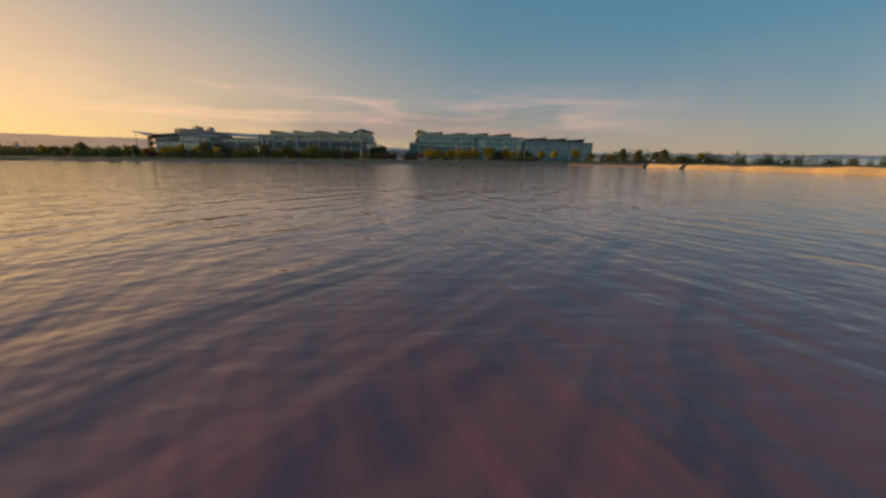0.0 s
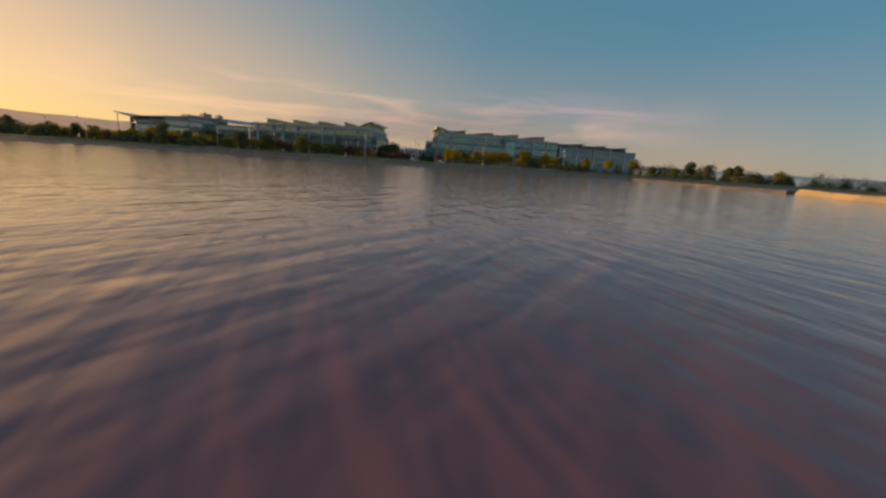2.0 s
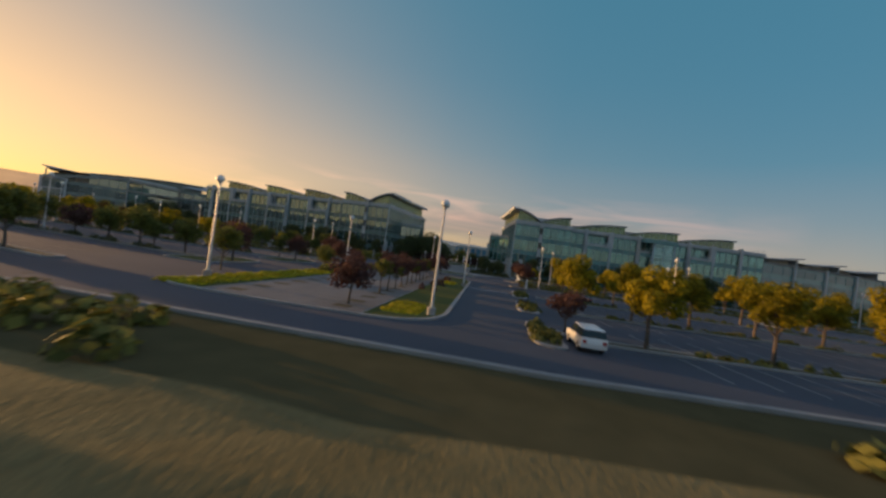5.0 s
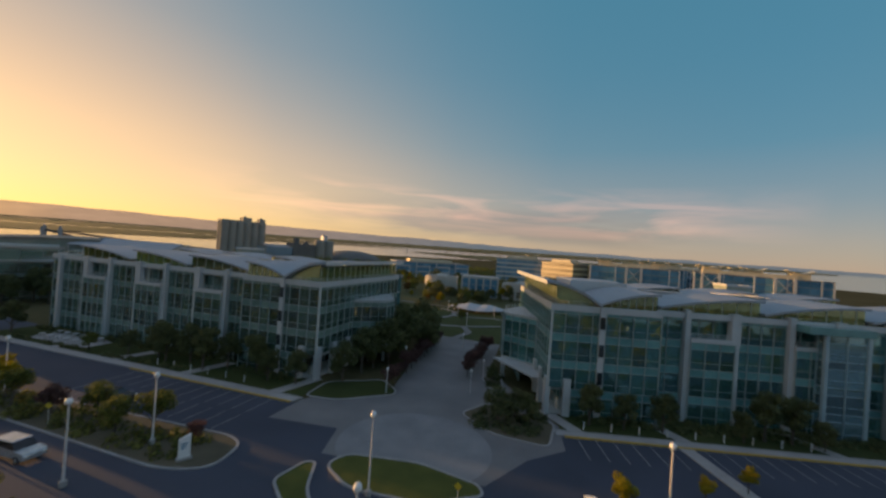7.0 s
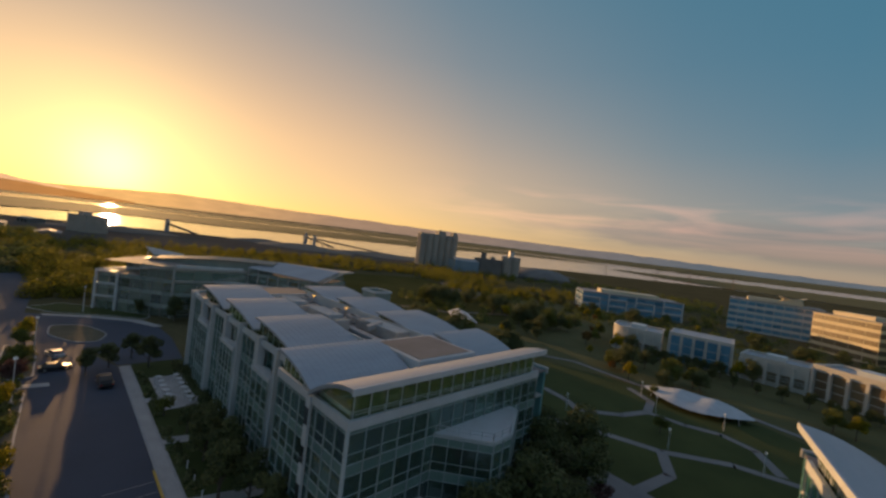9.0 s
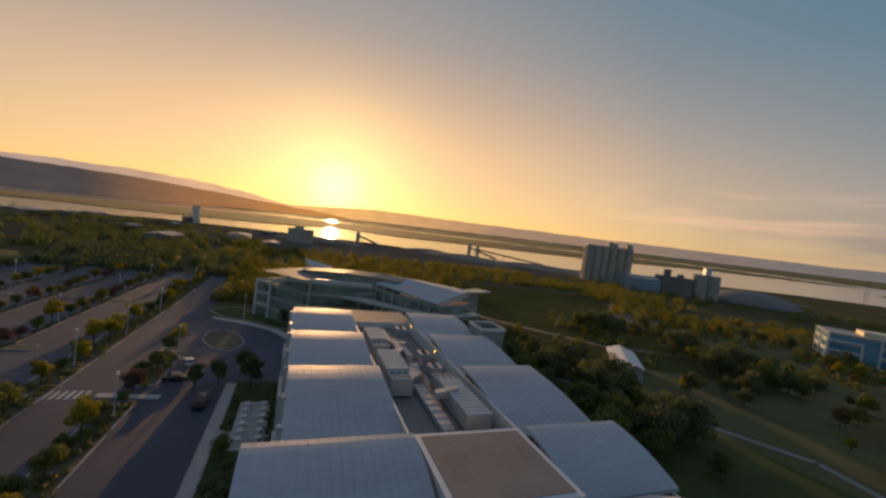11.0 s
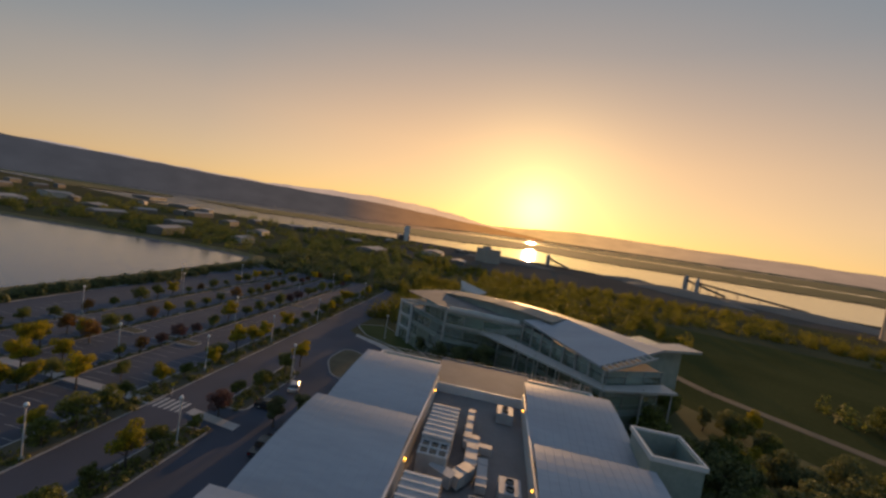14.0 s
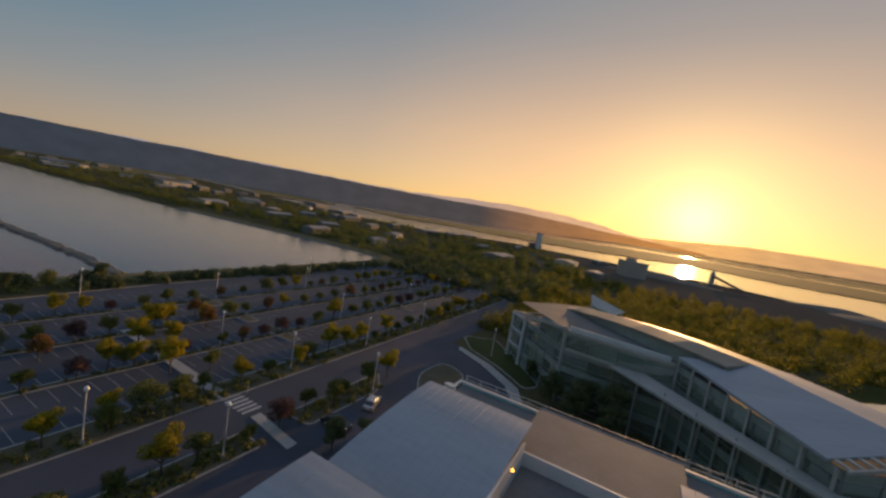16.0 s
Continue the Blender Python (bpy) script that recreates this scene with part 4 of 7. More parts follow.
    for q, s in ((-6.9, -1), (-24.0, 1), (-37.8, -1)):
        for i in range(32):
            a, b = east(2.5 + 2.15 * i, q), east(2.5 + 2.15 * i + 0.0, q + 4.9 * s)
            bay(*a, b[0] - a[0], b[1] - a[1])
    for y in (37.3, 22.2, 7.5):
        for i in range(88):
            for s in (-1, 1):
                bay(-38 - 2.25 * i, y + 0.9 * s, 0, 4.8 * s)
    for i in range(88):
        bay(-41 - 2.25 * i, 50.1, 0, -4.8)
        bay(-41 - 2.25 * i, -4.5 - 0.03 * i, 0, 4.6)
    for i in range(12):
        bay(-44 - 2.25 * i, 81.2, 0, -4.7)
        bay(-44 - 2.25 * i, 71.5, 0, 4.2)
    setting("parking_lines", lines, BAY_PAINT, "thin white parking lines on asphalt", "road marking", "stuff")
    # the park behind
    setting("great_lawn", Geo().sheet([(-75, 132), (-38, 134), (-16, 132), (8, 150), (2, 176), (-22, 186), (-50, 186), (-84, 178)], 0.05), LAWN, "wide shaded lawn behind the offices", "lawn")

    def path(pts, w, z=0.08):
        g = Geo()
        for (ax, ay), (bx, by) in zip(pts, pts[1:]):
            d = Vector((bx - ax, by - ay)).normalized()
            n = Vector((-d.y, d.x)) * w / 2
            g.add([(ax + n.x, ay + n.y, z), (ax - n.x, ay - n.y, z), (bx - n.x + d.x * 0.3, by - n.y + d.y * 0.3, z), (bx + n.x + d.x * 0.3, by + n.y + d.y * 0.3, z)], [(0, 3, 2, 1)])
        return g

    for i, pts in enumerate((((-66, 141), (-54, 142), (-45.5, 146), (-33.4, 149.7), (-24, 156.5), (-11, 160)), ((-62, 158), (-55, 156), (-50.5, 153), (-45.5, 146)), ((-50.5, 153), (-44, 160), (-41.3, 167.6), (-43, 176), (-49.8, 181)),
                             ((-41.3, 167.6), (-34, 168), (-28, 170.3), (-22, 168), (-17.8, 160)), ((-33.4, 149.7), (-30, 142), (-32, 132)), ((-90, 178), (-70, 190), (-50, 187), (-25, 190), (5, 182)),
                             ((-128, 150), (-123, 160), (-118, 168), (-121, 177), (-128, 184), (-136, 190)), ((-112, 160), (-104, 172), (-112, 190), (-118, 196)))):
        setting("garden_path", path(pts, 1.8 + 0.004 * i, 0.08 + 0.004 * i), PAVING, "pale concrete garden path", "path")
    setting("far_path", path([(-205, 160), (-176, 174.6), (-142, 205), (-132, 232), (-110, 262)], 4.0, 0.07), DRY_PATH, "broad brown earth path across the park", "path")
    setting("west_lot", Geo().sheet([(-199, 264), (-170, 259), (-190, 290), (-237, 342), (-262, 332), (-247, 303)], 0.06), LOT, "far parking lot beyond the park", "asphalt")
    setting("playing_field", Geo().sheet([(-290, 200), (-185, 140), (-120, 195), (-105, 240), (-150, 270), (-270, 300)], 0.04), FIELD, "mown playing field beyond the campus", "field")
    setting("port_yard", Geo().sheet([(-745, -40), (-420, -30), (-425, 140), (-430, 330), (-420, 430), (-380, 560), (-560, 560), (-600, 450), (-655, 340), (-725, 200), (-755, 40)], 0.03), PORT_EARTH, "bare grey-brown earth of the port yard", "ground")
    setting("park_ground", Geo().sheet([(-185, 142), (-112, 130), (-75, 132), (-84, 178), (-50, 187), (10, 180), (70, 200), (70, 290), (-160, 330), (-200, 270)], 0.03), PARK, "rough grass and planting of the park", "grass")


build_paving()

# ---------------------------------------------------------------- the two glass offices
STOREY, TOP = 3.85, 15.4
WEST_PIERS, EAST_PIERS = (20.7, 27.4, 35.1, 42.2, 49.9, 56.8, 64.6), (19.6, 26.3, 33.8, 40.4, 47.2, 53.6, 61.0)
TIPS = (14.6, 30.3, 44.6, 59.6)
LOWS = (6.6, 16.0, 30.4, 45.0)


def vault_z(s, hi=18.0, lo=16.15):
    """Height along a roof shell: s from its low edge (0) to its high edge (1)."""
    return hi - (hi - lo) * (1 - s) ** 1.9


def shell(flip, u_lo, u_hi, v0, v1, thick=0.32, hi=18.0, lo=16.15, n=12):
    g = Geo(flip)
    top = [(u_lo + (u_hi - u_lo) * i / n, vault_z(i / n, hi, lo)) for i in range(n + 1)]
    m = n + 1
    pts = [(u, v, z) for v in (v0, v1) for u, z in top] + [(u, v, z - thick) for v in (v0, v1) for u, z in top]
    f = []
    for i in range(n):
        f += [(i, i + 1, m + i + 1, m + i), (2 * m + i + 1, 2 * m + i, 3 * m + i, 3 * m + i + 1), (2 * m + i, 2 * m + i + 1, i + 1, i), (m + i, m + i + 1, 3 * m + i + 1, 3 * m + i)]
    f += [(0, m, 3 * m, 2 * m), (m - 1, 3 * m - 1, 4 * m - 1, 2 * m - 1)]
    if u_hi < u_lo:
        f = [tuple(reversed(q)) for q in f]
    return g.add(pts, f)


def seams(flip, u_lo, u_hi, v0, v1, hi=18.0, lo=16.15, step=0.75):
    g, n = Geo(flip), 9
    k = int((v1 - v0) / step)
    for j in range(1, k):
        v = v0 + (v1 - v0) * j / k
        for i in range(n):
            a, b = i / n, (i + 1) / n
            ua, ub = u_lo + (u_hi - u_lo) * a, u_lo + (u_hi - u_lo) * b
            za, zb = vault_z(a, hi, lo), vault_z(b, hi, lo)
            g.add([(ua, v - 0.025, za), (ub, v - 0.025, zb), (ub, v, zb + 0.022), (ua, v, za + 0.022), (ub, v + 0.025, zb), (ua, v + 0.025, za)], [(0, 1, 2, 3), (3, 2, 4, 5)])
    return g


def curve_wall(flip, u_lo, u_hi, v, z0, hi=18.0, lo=16.15, drop=0.34, n=10, thick=0.06):
    """A glass wall that fills the space under a roof shell's edge."""
    g = Geo(flip)
    us = [u_lo + (u_hi - u_lo) * i / n for i in range(n + 1)]
    zs = [vault_z(i / n, hi, lo) - drop for i in range(n + 1)]
    cols = []
    for i in range(n):
        if max(zs[i], zs[i + 1]) <= z0:
            continue
        a, b = max(zs[i], z0 + 0.01), max(zs[i + 1], z0 + 0.01)
        cols.append((us[i], a))
        last = (us[i + 1], b)
    cols.append(last)
    n = len(cols)
    pts = [(u, y, z) for y in (v, v + thick) for u, top in cols for z in (z0, top)]
    f = []
    for i in range(n - 1):
        a, b, c, d = 2 * i, 2 * i + 1, 2 * i + 2, 2 * i + 3
        k = 2 * n
        f += [(a, c, d, b), (k + b, k + d, k + c, k + a), (b, d, k + d, k + b), (a, k + a, k + c, c)]
    return g.add(pts, f)


def facade(ob, flip, a, b, z_floors, pitch, look_of=None):
    """A curtain wall along the plan line a to b, seen from its right-hand side: panes, spandrels, mullions, transoms."""
    glass, solid, metal = look_of or (GLASS, SPANDREL, FRAME)
    a, b = Vector((*a, 0)), Vector((*b, 0))
    if flip:
        a, b = Vector((-b.x, b.y, 0)), Vector((-a.x, a.y, 0))
    length = (b - a).length
    n = max(1, round(length / pitch))
    w = length / n
    e = (b - a) / length
    turn = Matrix(((e.x, -e.y, 0), (e.y, e.x, 0), (0, 0, 1))).to_4x4()
    for z0, h in z_floors:
        sp = 1.05
        pane = Geo().box(0.04, w - 0.04, 0, 0.04, 0.05, h - sp - 0.04).mesh("window_pane", glass)
        band = Geo().box(0.04, w - 0.04, 0.005, 0.06, 0, sp - 0.04).mesh("spandrel_panel", solid)
        for i in range(n):
            p = a + e * (w * i)
            part("window_pane", pane, None, ob, m=Matrix.Translation((p.x, p.y, z0)) @ turn)
            part("spandrel_panel", band, None, ob, m=Matrix.Translation((p.x, p.y, z0 + h - sp)) @ turn)
        bars = Geo()
        for z, t in ((z0 + h - sp - 0.03, 0.06), (z0 + h - 0.04, 0.08), (z0 + 0.95, 0.04)):
            bars.box(0, length, -0.07, 0.03, z, z + t)
        part("transom", bars, metal, ob, m=Matrix.Translation(a) @ turn)
    z0, z1 = z_floors[0][0], z_floors[-1][0] + z_floors[-1][1]
    bar = Geo().box(-0.04, 0.04, -0.14, 0.05, z0, z1).mesh("mullion", metal)
    for i in range(n + 1):
        p = a + e * (w * i)
        part("mullion", bar, None, ob, m=Matrix.Translation((p.x, p.y, 0)) @ turn)


def railing(flip, pts, z, h=1.0, step=1.8):
    g = Geo(flip)
    for a, b in zip(pts, pts[1:]):
        a, b = Vector((*a, z)), Vector((*b, z))
        n = max(1, int((b - a).length / step))
        for i in range(n + 1):
            p = a.lerp(b, i / n)
            g.box(p.x - 0.03, p.x + 0.03, p.y - 0.03, p.y + 0.03, z, z + h)
        for k in (h, h * 0.5):
            g.beam(a + Vector((0, 0, k)), b + Vector((0, 0, k)), 0.05, 0.05)
    return g


def office(label, m, flip, front_tower, piers, skin):
    ob = thing("office_building", label, "office building", m)
    up = [(STOREY * k, STOREY) for k in range(4)]
    G = lambda: Geo(flip)  # noqa: E731
    # structure inside
    for k in range(5):
        z = STOREY * k - (0.2 if k == 4 else 0)
        part("floor_slab", G().box(0.35, 67.3, 2.75, 33.6, z + (0.07 if k == 0 else -0.25), z + (0.12 if k == 0 else 0.0)).box(0.35, 15, 0.3, 2.75, z + (0.07 if k == 0 else -0.25), z + (0.12 if k == 0 else 0.0)), SLAB, ob)
    part("core_wall", G().box(5.5, 62, 7.5, 26, 0.1, 15.0), INSIDE, ob)
    for u in (20, 41):
        part("partition", G().box(u, u + 0.15, 3, 7.5, 0.2, 15), INSIDE, ob)
    desks = G()
    rnd = random.Random(5)
    for k in range(4):
        for i in range(26):
            u, v = rnd.uniform(2, 64), rnd.uniform(4.0, 6.2)
            desks.box(u, u + rnd.uniform(0.8, 2.2), v, v + 0.7, STOREY * k + 0.1, STOREY * k + rnd.uniform(0.9, 1.6))
        for i in range(8):
            v = 2.0 + 3.4 * i
            desks.box(2.0, 2.7, v, v + rnd.uniform(0.8, 2.0), STOREY * k + 0.1, STOREY * k + rnd.uniform(0.9, 1.6))
    tagged(part("furnishing", desks, INSIDE, ob), kind="stuff")
    # back and far end
    part("back_wall", G().box(0.3, 67.5, 33.6, 34.0, 0, TOP).box(67.1, 67.5, 3.0, 33.6, 0, TOP), SPANDREL, ob)
    # end block: front, corner, gable side
    facade(ob, flip, (3.2, 0), (15, 0), [(0, STOREY)], 1.9, skin)
    facade(ob, flip, (0, 0), (15, 0), up[1:], 1.9, skin)
    facade(ob, flip, (0, 31), (0, 0), up[1:], 1.94, skin)
    facade(ob, flip, (2.4, 30), (2.4, 2.2), [(0, STOREY)], 2.0, skin)
    facade(ob, flip, (15, 0), (15, 2.5), up, 1.3, skin)
    part("soffit", G().box(0.02, 2.6, 0.3, 31, STOREY - 0.3, STOREY - 0.02), WHITE_WALL, ob)
    # wide white columns under the gable side
    for v in (0.6, 5.0, 9.4):
        part("column", G().box(-0.35, 0.35, v - 0.6, v + 0.6, 0, 5.2), WHITE_WALL, ob)
    part("column", G().box(2.1, 3.1, -0.4, 0.4, 0, 5.2), WHITE_WALL, ob)
    part("corner_post", G().box(-0.16, 0.12, -0.16, 0.12, STOREY, TOP), ALU, ob)
    # white piers set into the end block's front
    part("pier", G().box(6.5, 7.3, -0.42, -0.1, 0, TOP), WHITE_WALL, ob)
    for k in range(4):
        part("pier_window", G().box(6.55, 7.25, -0.46, -0.40, STOREY * k + 1.0, STOREY * k + 2.7), DARK_GLASS, ob)
    # main block: tall and short piers, bays between
    for i, u in enumerate(piers):
        if i % 2 == 0:
            part("pier", G().box(u - 0.34, u + 0.34, 1.75, 2.9, 0, 16.0), WHITE_WALL, ob)
        else:
            part("pier", G().box(u - 0.62, u + 0.62, 1.85, 2.9, STOREY * 2.9, 15.8), WHITE_WALL, ob)
            part("pier", G().box(u - 0.25, u + 0.25, 1.55, 2.4, 0, STOREY * 2.9), WHITE_WALL, ob)
    facade(ob, flip, (15, 2.5), (piers[0] - 0.5, 2.5), up, 1.7, skin)
    facade(ob, flip, (piers[-1] + 0.5, 2.5), (67.3, 2.5), up, 1.8, skin)
    for i in range(6):
        a, b = piers[i] + 0.34, piers[i + 1] - 0.34
        if i % 2 == 0:
            # three-storey glazed box with a white rim and a terrace above it
            facade(ob, flip, (a, 1.5), (b, 1.5), up[:3], 1.75, skin)
            part("bay_rim", G().box(a - 0.1, b + 0.1, 1.35, 2.4, STOREY * 3 - 0.05, STOREY * 3 + 0.5), WHITE_WALL, ob)
            facade(ob, flip, (a, 3.4), (b, 3.4), up[3:], 1.75, skin)
            part("bay_cheek", G().box(a - 0.04, a + 0.06, 1.5, 3.3, 0, STOREY * 3), ALU, ob)
            part("bay_cheek", G().box(b - 0.06, b + 0.04, 1.5, 3.3, 0, STOREY * 3), ALU, ob)
            part("terrace_railing", railing(flip, [(a, 1.5), (b, 1.5)], STOREY * 3 + 0.5, 0.7, 1.2), ALU, ob)
        else:
            facade(ob, flip, (a, 2.5), (b, 2.5), up, 1.75, skin)
    # parapet
    part("parapet", G().box(15.0, 67.6, 2.2, 2.5, 14.75, 15.6), WHITE_WALL, ob)
    part("parapet", G().box(-0.22, 15.0, -0.22, 0.14, 14.75, 15.65), WHITE_WALL, ob)
    part("parapet", G().box(-0.22, 0.14, 0.14, 31, 14.75, 15.65), WHITE_WALL, ob)
    part("parapet", G().box(67.2, 67.6, 2.5, 34.1, 14.75, 15.6), WHITE_WALL, ob)
    part("parapet", G().box(0, 67.2, 33.8, 34.1, 14.75, 15.6), WHITE_WALL, ob)
    part("roof_railing", railing(flip, [(15, 0.4), (0.4, 0.4), (0.4, 30)], 15.55, 0.55), ALU, ob)
    part("roof_railing", railing(flip, [(67.4, 3), (67.4, 34)], 15.5, 0.9), WHITE_WALL, ob)
    part("roof_deck", G().box(0.2, 67.2, 2.5, 33.8, 15.0, 15.25).box(0.2, 15, 0.2, 2.5, 15.0, 15.25), DECK, ob)
    # roof shells in two rows, with glass below their edges
    for v0, v1 in ((2.3, 12.6), (23.6, 34.2)):
        for k in range(4):
            a, b = LOWS[k], TIPS[k]
            f0 = -0.5 if k == 0 and v0 < 5 else v0
            sh = part("roof_shell", shell(flip, a, b, f0, v1), ROOF_METAL, ob, smooth=False)
            tagged(part("seam", seams(flip, a, b, f0 + 0.1, v1 - 0.1), ROOF_METAL, sh), kind="stuff")
            for v in (f0 + 0.75, v1 - 0.8):
                part("clerestory", curve_wall(flip, a, b - 0.2, v, 15.26), CLEAR, ob)
                for i in range(6):
                    s = 0.2 + 0.14 * i
                    u = a + (b - a) * s
                    part("clerestory_post", G().box(u - 0.035, u + 0.035, v - 0.05, v + 0.10, 15.26, vault_z(s) - 0.33), ALU, ob)
            part("clerestory", G().box(b - 0.45, b - 0.38, f0 + 0.8, v1 - 0.8, 15.26, 17.62), CLEAR, ob)
    # gable roof: rises outwards over the end
    part("gable_roof", shell(flip, 6.6, -1.1, -0.7, 30.8, 0.4, 18.9, 16.0), ROOF_METAL, ob)
    part("fascia", G().box(-1.22, -1.05, -0.75, 30.85, 18.35, 18.98), WHITE_WALL, ob)
    part("clerestory", G().box(0.5, 0.57, 0.4, 30.2, 15.26, 18.0), CLEAR, ob)
    part("clerestory", curve_wall(flip, 6.4, 0.5, 0.4, 15.26, 18.9, 16.0, 0.42), CLEAR, ob)
    post = Geo().box(-0.035, 0.035, -0.05, 0.05, 15.26, 18.05).mesh("clerestory_post", ALU)
    for i in range(17):
        part("clerestory_post", post, None, ob, m=Matrix.Translation((-0.45 if flip else 0.45, 0.6 + 1.85 * i, 0)))
    # roof well with its screens
    part("well_screen", G().box(15.5, 57.6, 12.55, 12.75, 15.25, 17.2).box(15.5, 57.6, 23.4, 23.6, 15.25, 17.2).box(57.6, 57.8, 12.55, 23.6, 15.25, 16.4), WHITE_WALL, ob)
    part("end_roof", G().box(57.8, 67.0, 11.8, 24.6, 15.25, 16.35), DECK, ob)
    ph = 18.5 if front_tower else 17.5
    part("penthouse", G().box(5.6, 15.2, 12.9, 23.3, 15.25, ph), WHITE_WALL, ob)
    part("penthouse_roof", G().box(6.1, 14.7, 13.4, 22.8, ph, ph + 0.06), ROOF_METAL if front_tower else DECK, ob)
    # low wing on the gable side with a roof terrace and a canopy
    wing = [(0.0, 11.0), (-4.9, 15.2), (-4.9, 18.5), (-1.2, 25.0), (0.0, 25.0)]
    for a, b in (((-4.9, 15.2), (0, 11.0)), ((-4.9, 18.5), (-4.9, 15.2)), ((-1.2, 25), (-4.9, 18.5))):
        facade(ob, flip, a, b, up[1:3], 1.6, skin)
    part("wing_roof", G().prism(wing[::-1], 11.3, 11.75), WHITE_WALL, ob)
    part("wing_floor", G().prism(wing[::-1], STOREY - 0.25, STOREY + 0.05), WHITE_WALL, ob)
    part("wing_railing", railing(flip, [(0, 11.2), (-4.7, 15.3), (-4.7, 18.4), (-1.2, 24.7)], 11.75, 0.8, 1.2), ALU, ob)
    part("canopy", G().prism([(0, 5.2), (0, 11.5), (-4.9, 15.4), (-6.6, 15.0), (-1.2, 5.2)][::-1], 3.3, 3.55), WHITE_WALL, ob)
    for u, v in ((-4.6, 15.6), (-4.6, 18.2)):
        part("column", G().box(u - 0.2, u + 0.2, v - 0.2, v + 0.2, 0, STOREY), WHITE_WALL, ob)
    facade(ob, flip, (-2.0, 24), (-2.0, 14), [(0, STOREY - 0.25)], 2.0, skin)
    # stair towers
    if front_tower:
        tower = [(3.55 * k, 3.55) for k in range(4)]
        clear = (STAIR_GLASS, STAIR_GLASS, BLUE_BAR)
        facade(ob, flip, (36.9, 0.2), (42.4, 0.2), tower, 2.75, clear)
        facade(ob, flip, (36.9, 1.45), (36.9, 0.2), tower, 1.25, clear)
        facade(ob, flip, (42.4, 0.2), (42.4, 1.45), tower, 1.25, clear)
        for u in (36.9, 42.4):
            part("tower_post", G().box(u - 0.22, u + 0.22, -0.05, 0.4, 0, 14.3), BLUE_BAR, ob)
        part("tower_cap", G().box(34.4, 43.0, -0.2, 2.2, 14.2, 15.2), SPANDREL, ob)
        for k in range(4):
            z = 3.55 * k
            part("landing", G().box(36.95, 38.1, 0.35, 1.45, z + 1.75, z + 1.95), WHITE_WALL, ob)
            part("stair_flight", G().beam((37.9, 0.55, z + 1.85), (42.2, 0.55, z + 0.15), 0.5, 0.35), WHITE_WALL, ob)
            part("stair_flight", G().beam((37.9, 1.15, z + 1.85), (42.2, 1.15, z + 3.6), 0.5, 0.35), WHITE_WALL, ob)
            part("landing", G().box(41.9, 42.38, 0.35, 1.45, z + 3.4, z + 3.6), WHITE_WALL, ob)
    part("stair_tower", G().box(45.2, 45.5, 33.9, 38.4, 0, 19.0).box(50.2, 50.5, 33.9, 38.4, 0, 19.0).box(45.5, 50.2, 38.1, 38.4, 0, 19.0).box(45.5, 50.2, 33.9, 34.2, 15, 19.0), SMOKED_BAND, ob)
    part("tower_rim", G().box(45.0, 50.7, 38.35, 38.55, 18.7, 19.15).box(45.0, 50.7, 33.75, 33.95, 18.7, 19.15).box(45.0, 45.25, 33.95, 38.35, 18.7, 19.15).box(50.45, 50.7, 33.95, 38.35, 18.7, 19.15), WHITE_WALL, ob)
    part("tower_deck", G().box(45.5, 50.2, 34.2, 38.1, 16.6, 16.8), DECK, ob)
    return ob


WEST_OFFICE, EAST_OFFICE = pose(-43.5, 90, 0), pose(-8.0, 93.5, 0, 0, 0, 13)
office("four-storey glass office with white piers and curved pale roofs", WEST_OFFICE, True, False, WEST_PIERS, (WEST_GLASS, WEST_SPANDREL, FRAME))
office("four-storey teal glass office with white piers and a glass stair", EAST_OFFICE, False, True, EAST_PIERS, (GLASS, SPANDREL, FRAME))


# ---------------------------------------------------------------- roof plant
def air_handler(m, length, width, height, fans):
    """A ribbed casing with a lower end section whose top is a grid of fan openings."""
    ob = thing("air_handler", "long pale ribbed metal air handler on the flat roof", "roof plant", m, "air handlers on the roof")
    body = length
    part("casing", Geo().box(0, body, 0, width, 0.25, height), GALV, ob)
    part("base_rail", Geo().box(0.1, length + 2.2, 0.1, 0.3, 0, 0.25).box(0.1, length + 2.2, width - 0.3, width - 0.1, 0, 0.25), STEEL, ob)
    n = int(length / 0.75)
    rib = Geo().box(-0.09, 0.09, -0.05, width + 0.05, height - 0.02, height + 0.07).mesh("roof_rib", WHITE_WALL)
    for i in range(n):
        part("roof_rib", rib, None, ob, m=Matrix.Translation((0.3 + i * (length - 0.6) / max(1, n - 1), 0, 0)))
    top = height - 0.35
    part("fan_section", Geo().box(body, body + 2.3, 0.05, width - 0.05, 0.25, top), GALV, ob)
    w = (width - 0.3) / fans
    cell = Geo().box(-w * 0.36, w * 0.36, -0.40, 0.40, 0, 0.04).mesh("fan_opening", DARK_GLASS)
    bar = Geo().box(-0.05, 0.05, 0.05, width - 0.05, 0, 0.10).mesh("rim", WHITE_WALL)
    for j in range(2):
        for i in range(fans):
            part("fan_opening", cell, None, ob, m=pose(body + 0.62 + 1.06 * j, 0.15 + w * (i + 0.5), top, 0, 0, 90))
    for x in (0.08, 1.15, 2.22):
        part("rim", bar, None, ob, m=Matrix.Translation((body + x, 0, top)))
    return ob


def vent_box(m, w, d, h):
    ob = thing("exhaust_fan", "small square exhaust fan housing with two round outlets", "roof plant", m, "fans on the roof")
    part("housing", Geo().box(0, w, 0, d, 0.1, h), GALV, ob)
    part("curb", Geo().box(0.1, w - 0.1, 0.1, d - 0.1, 0, 0.1), STEEL, ob)
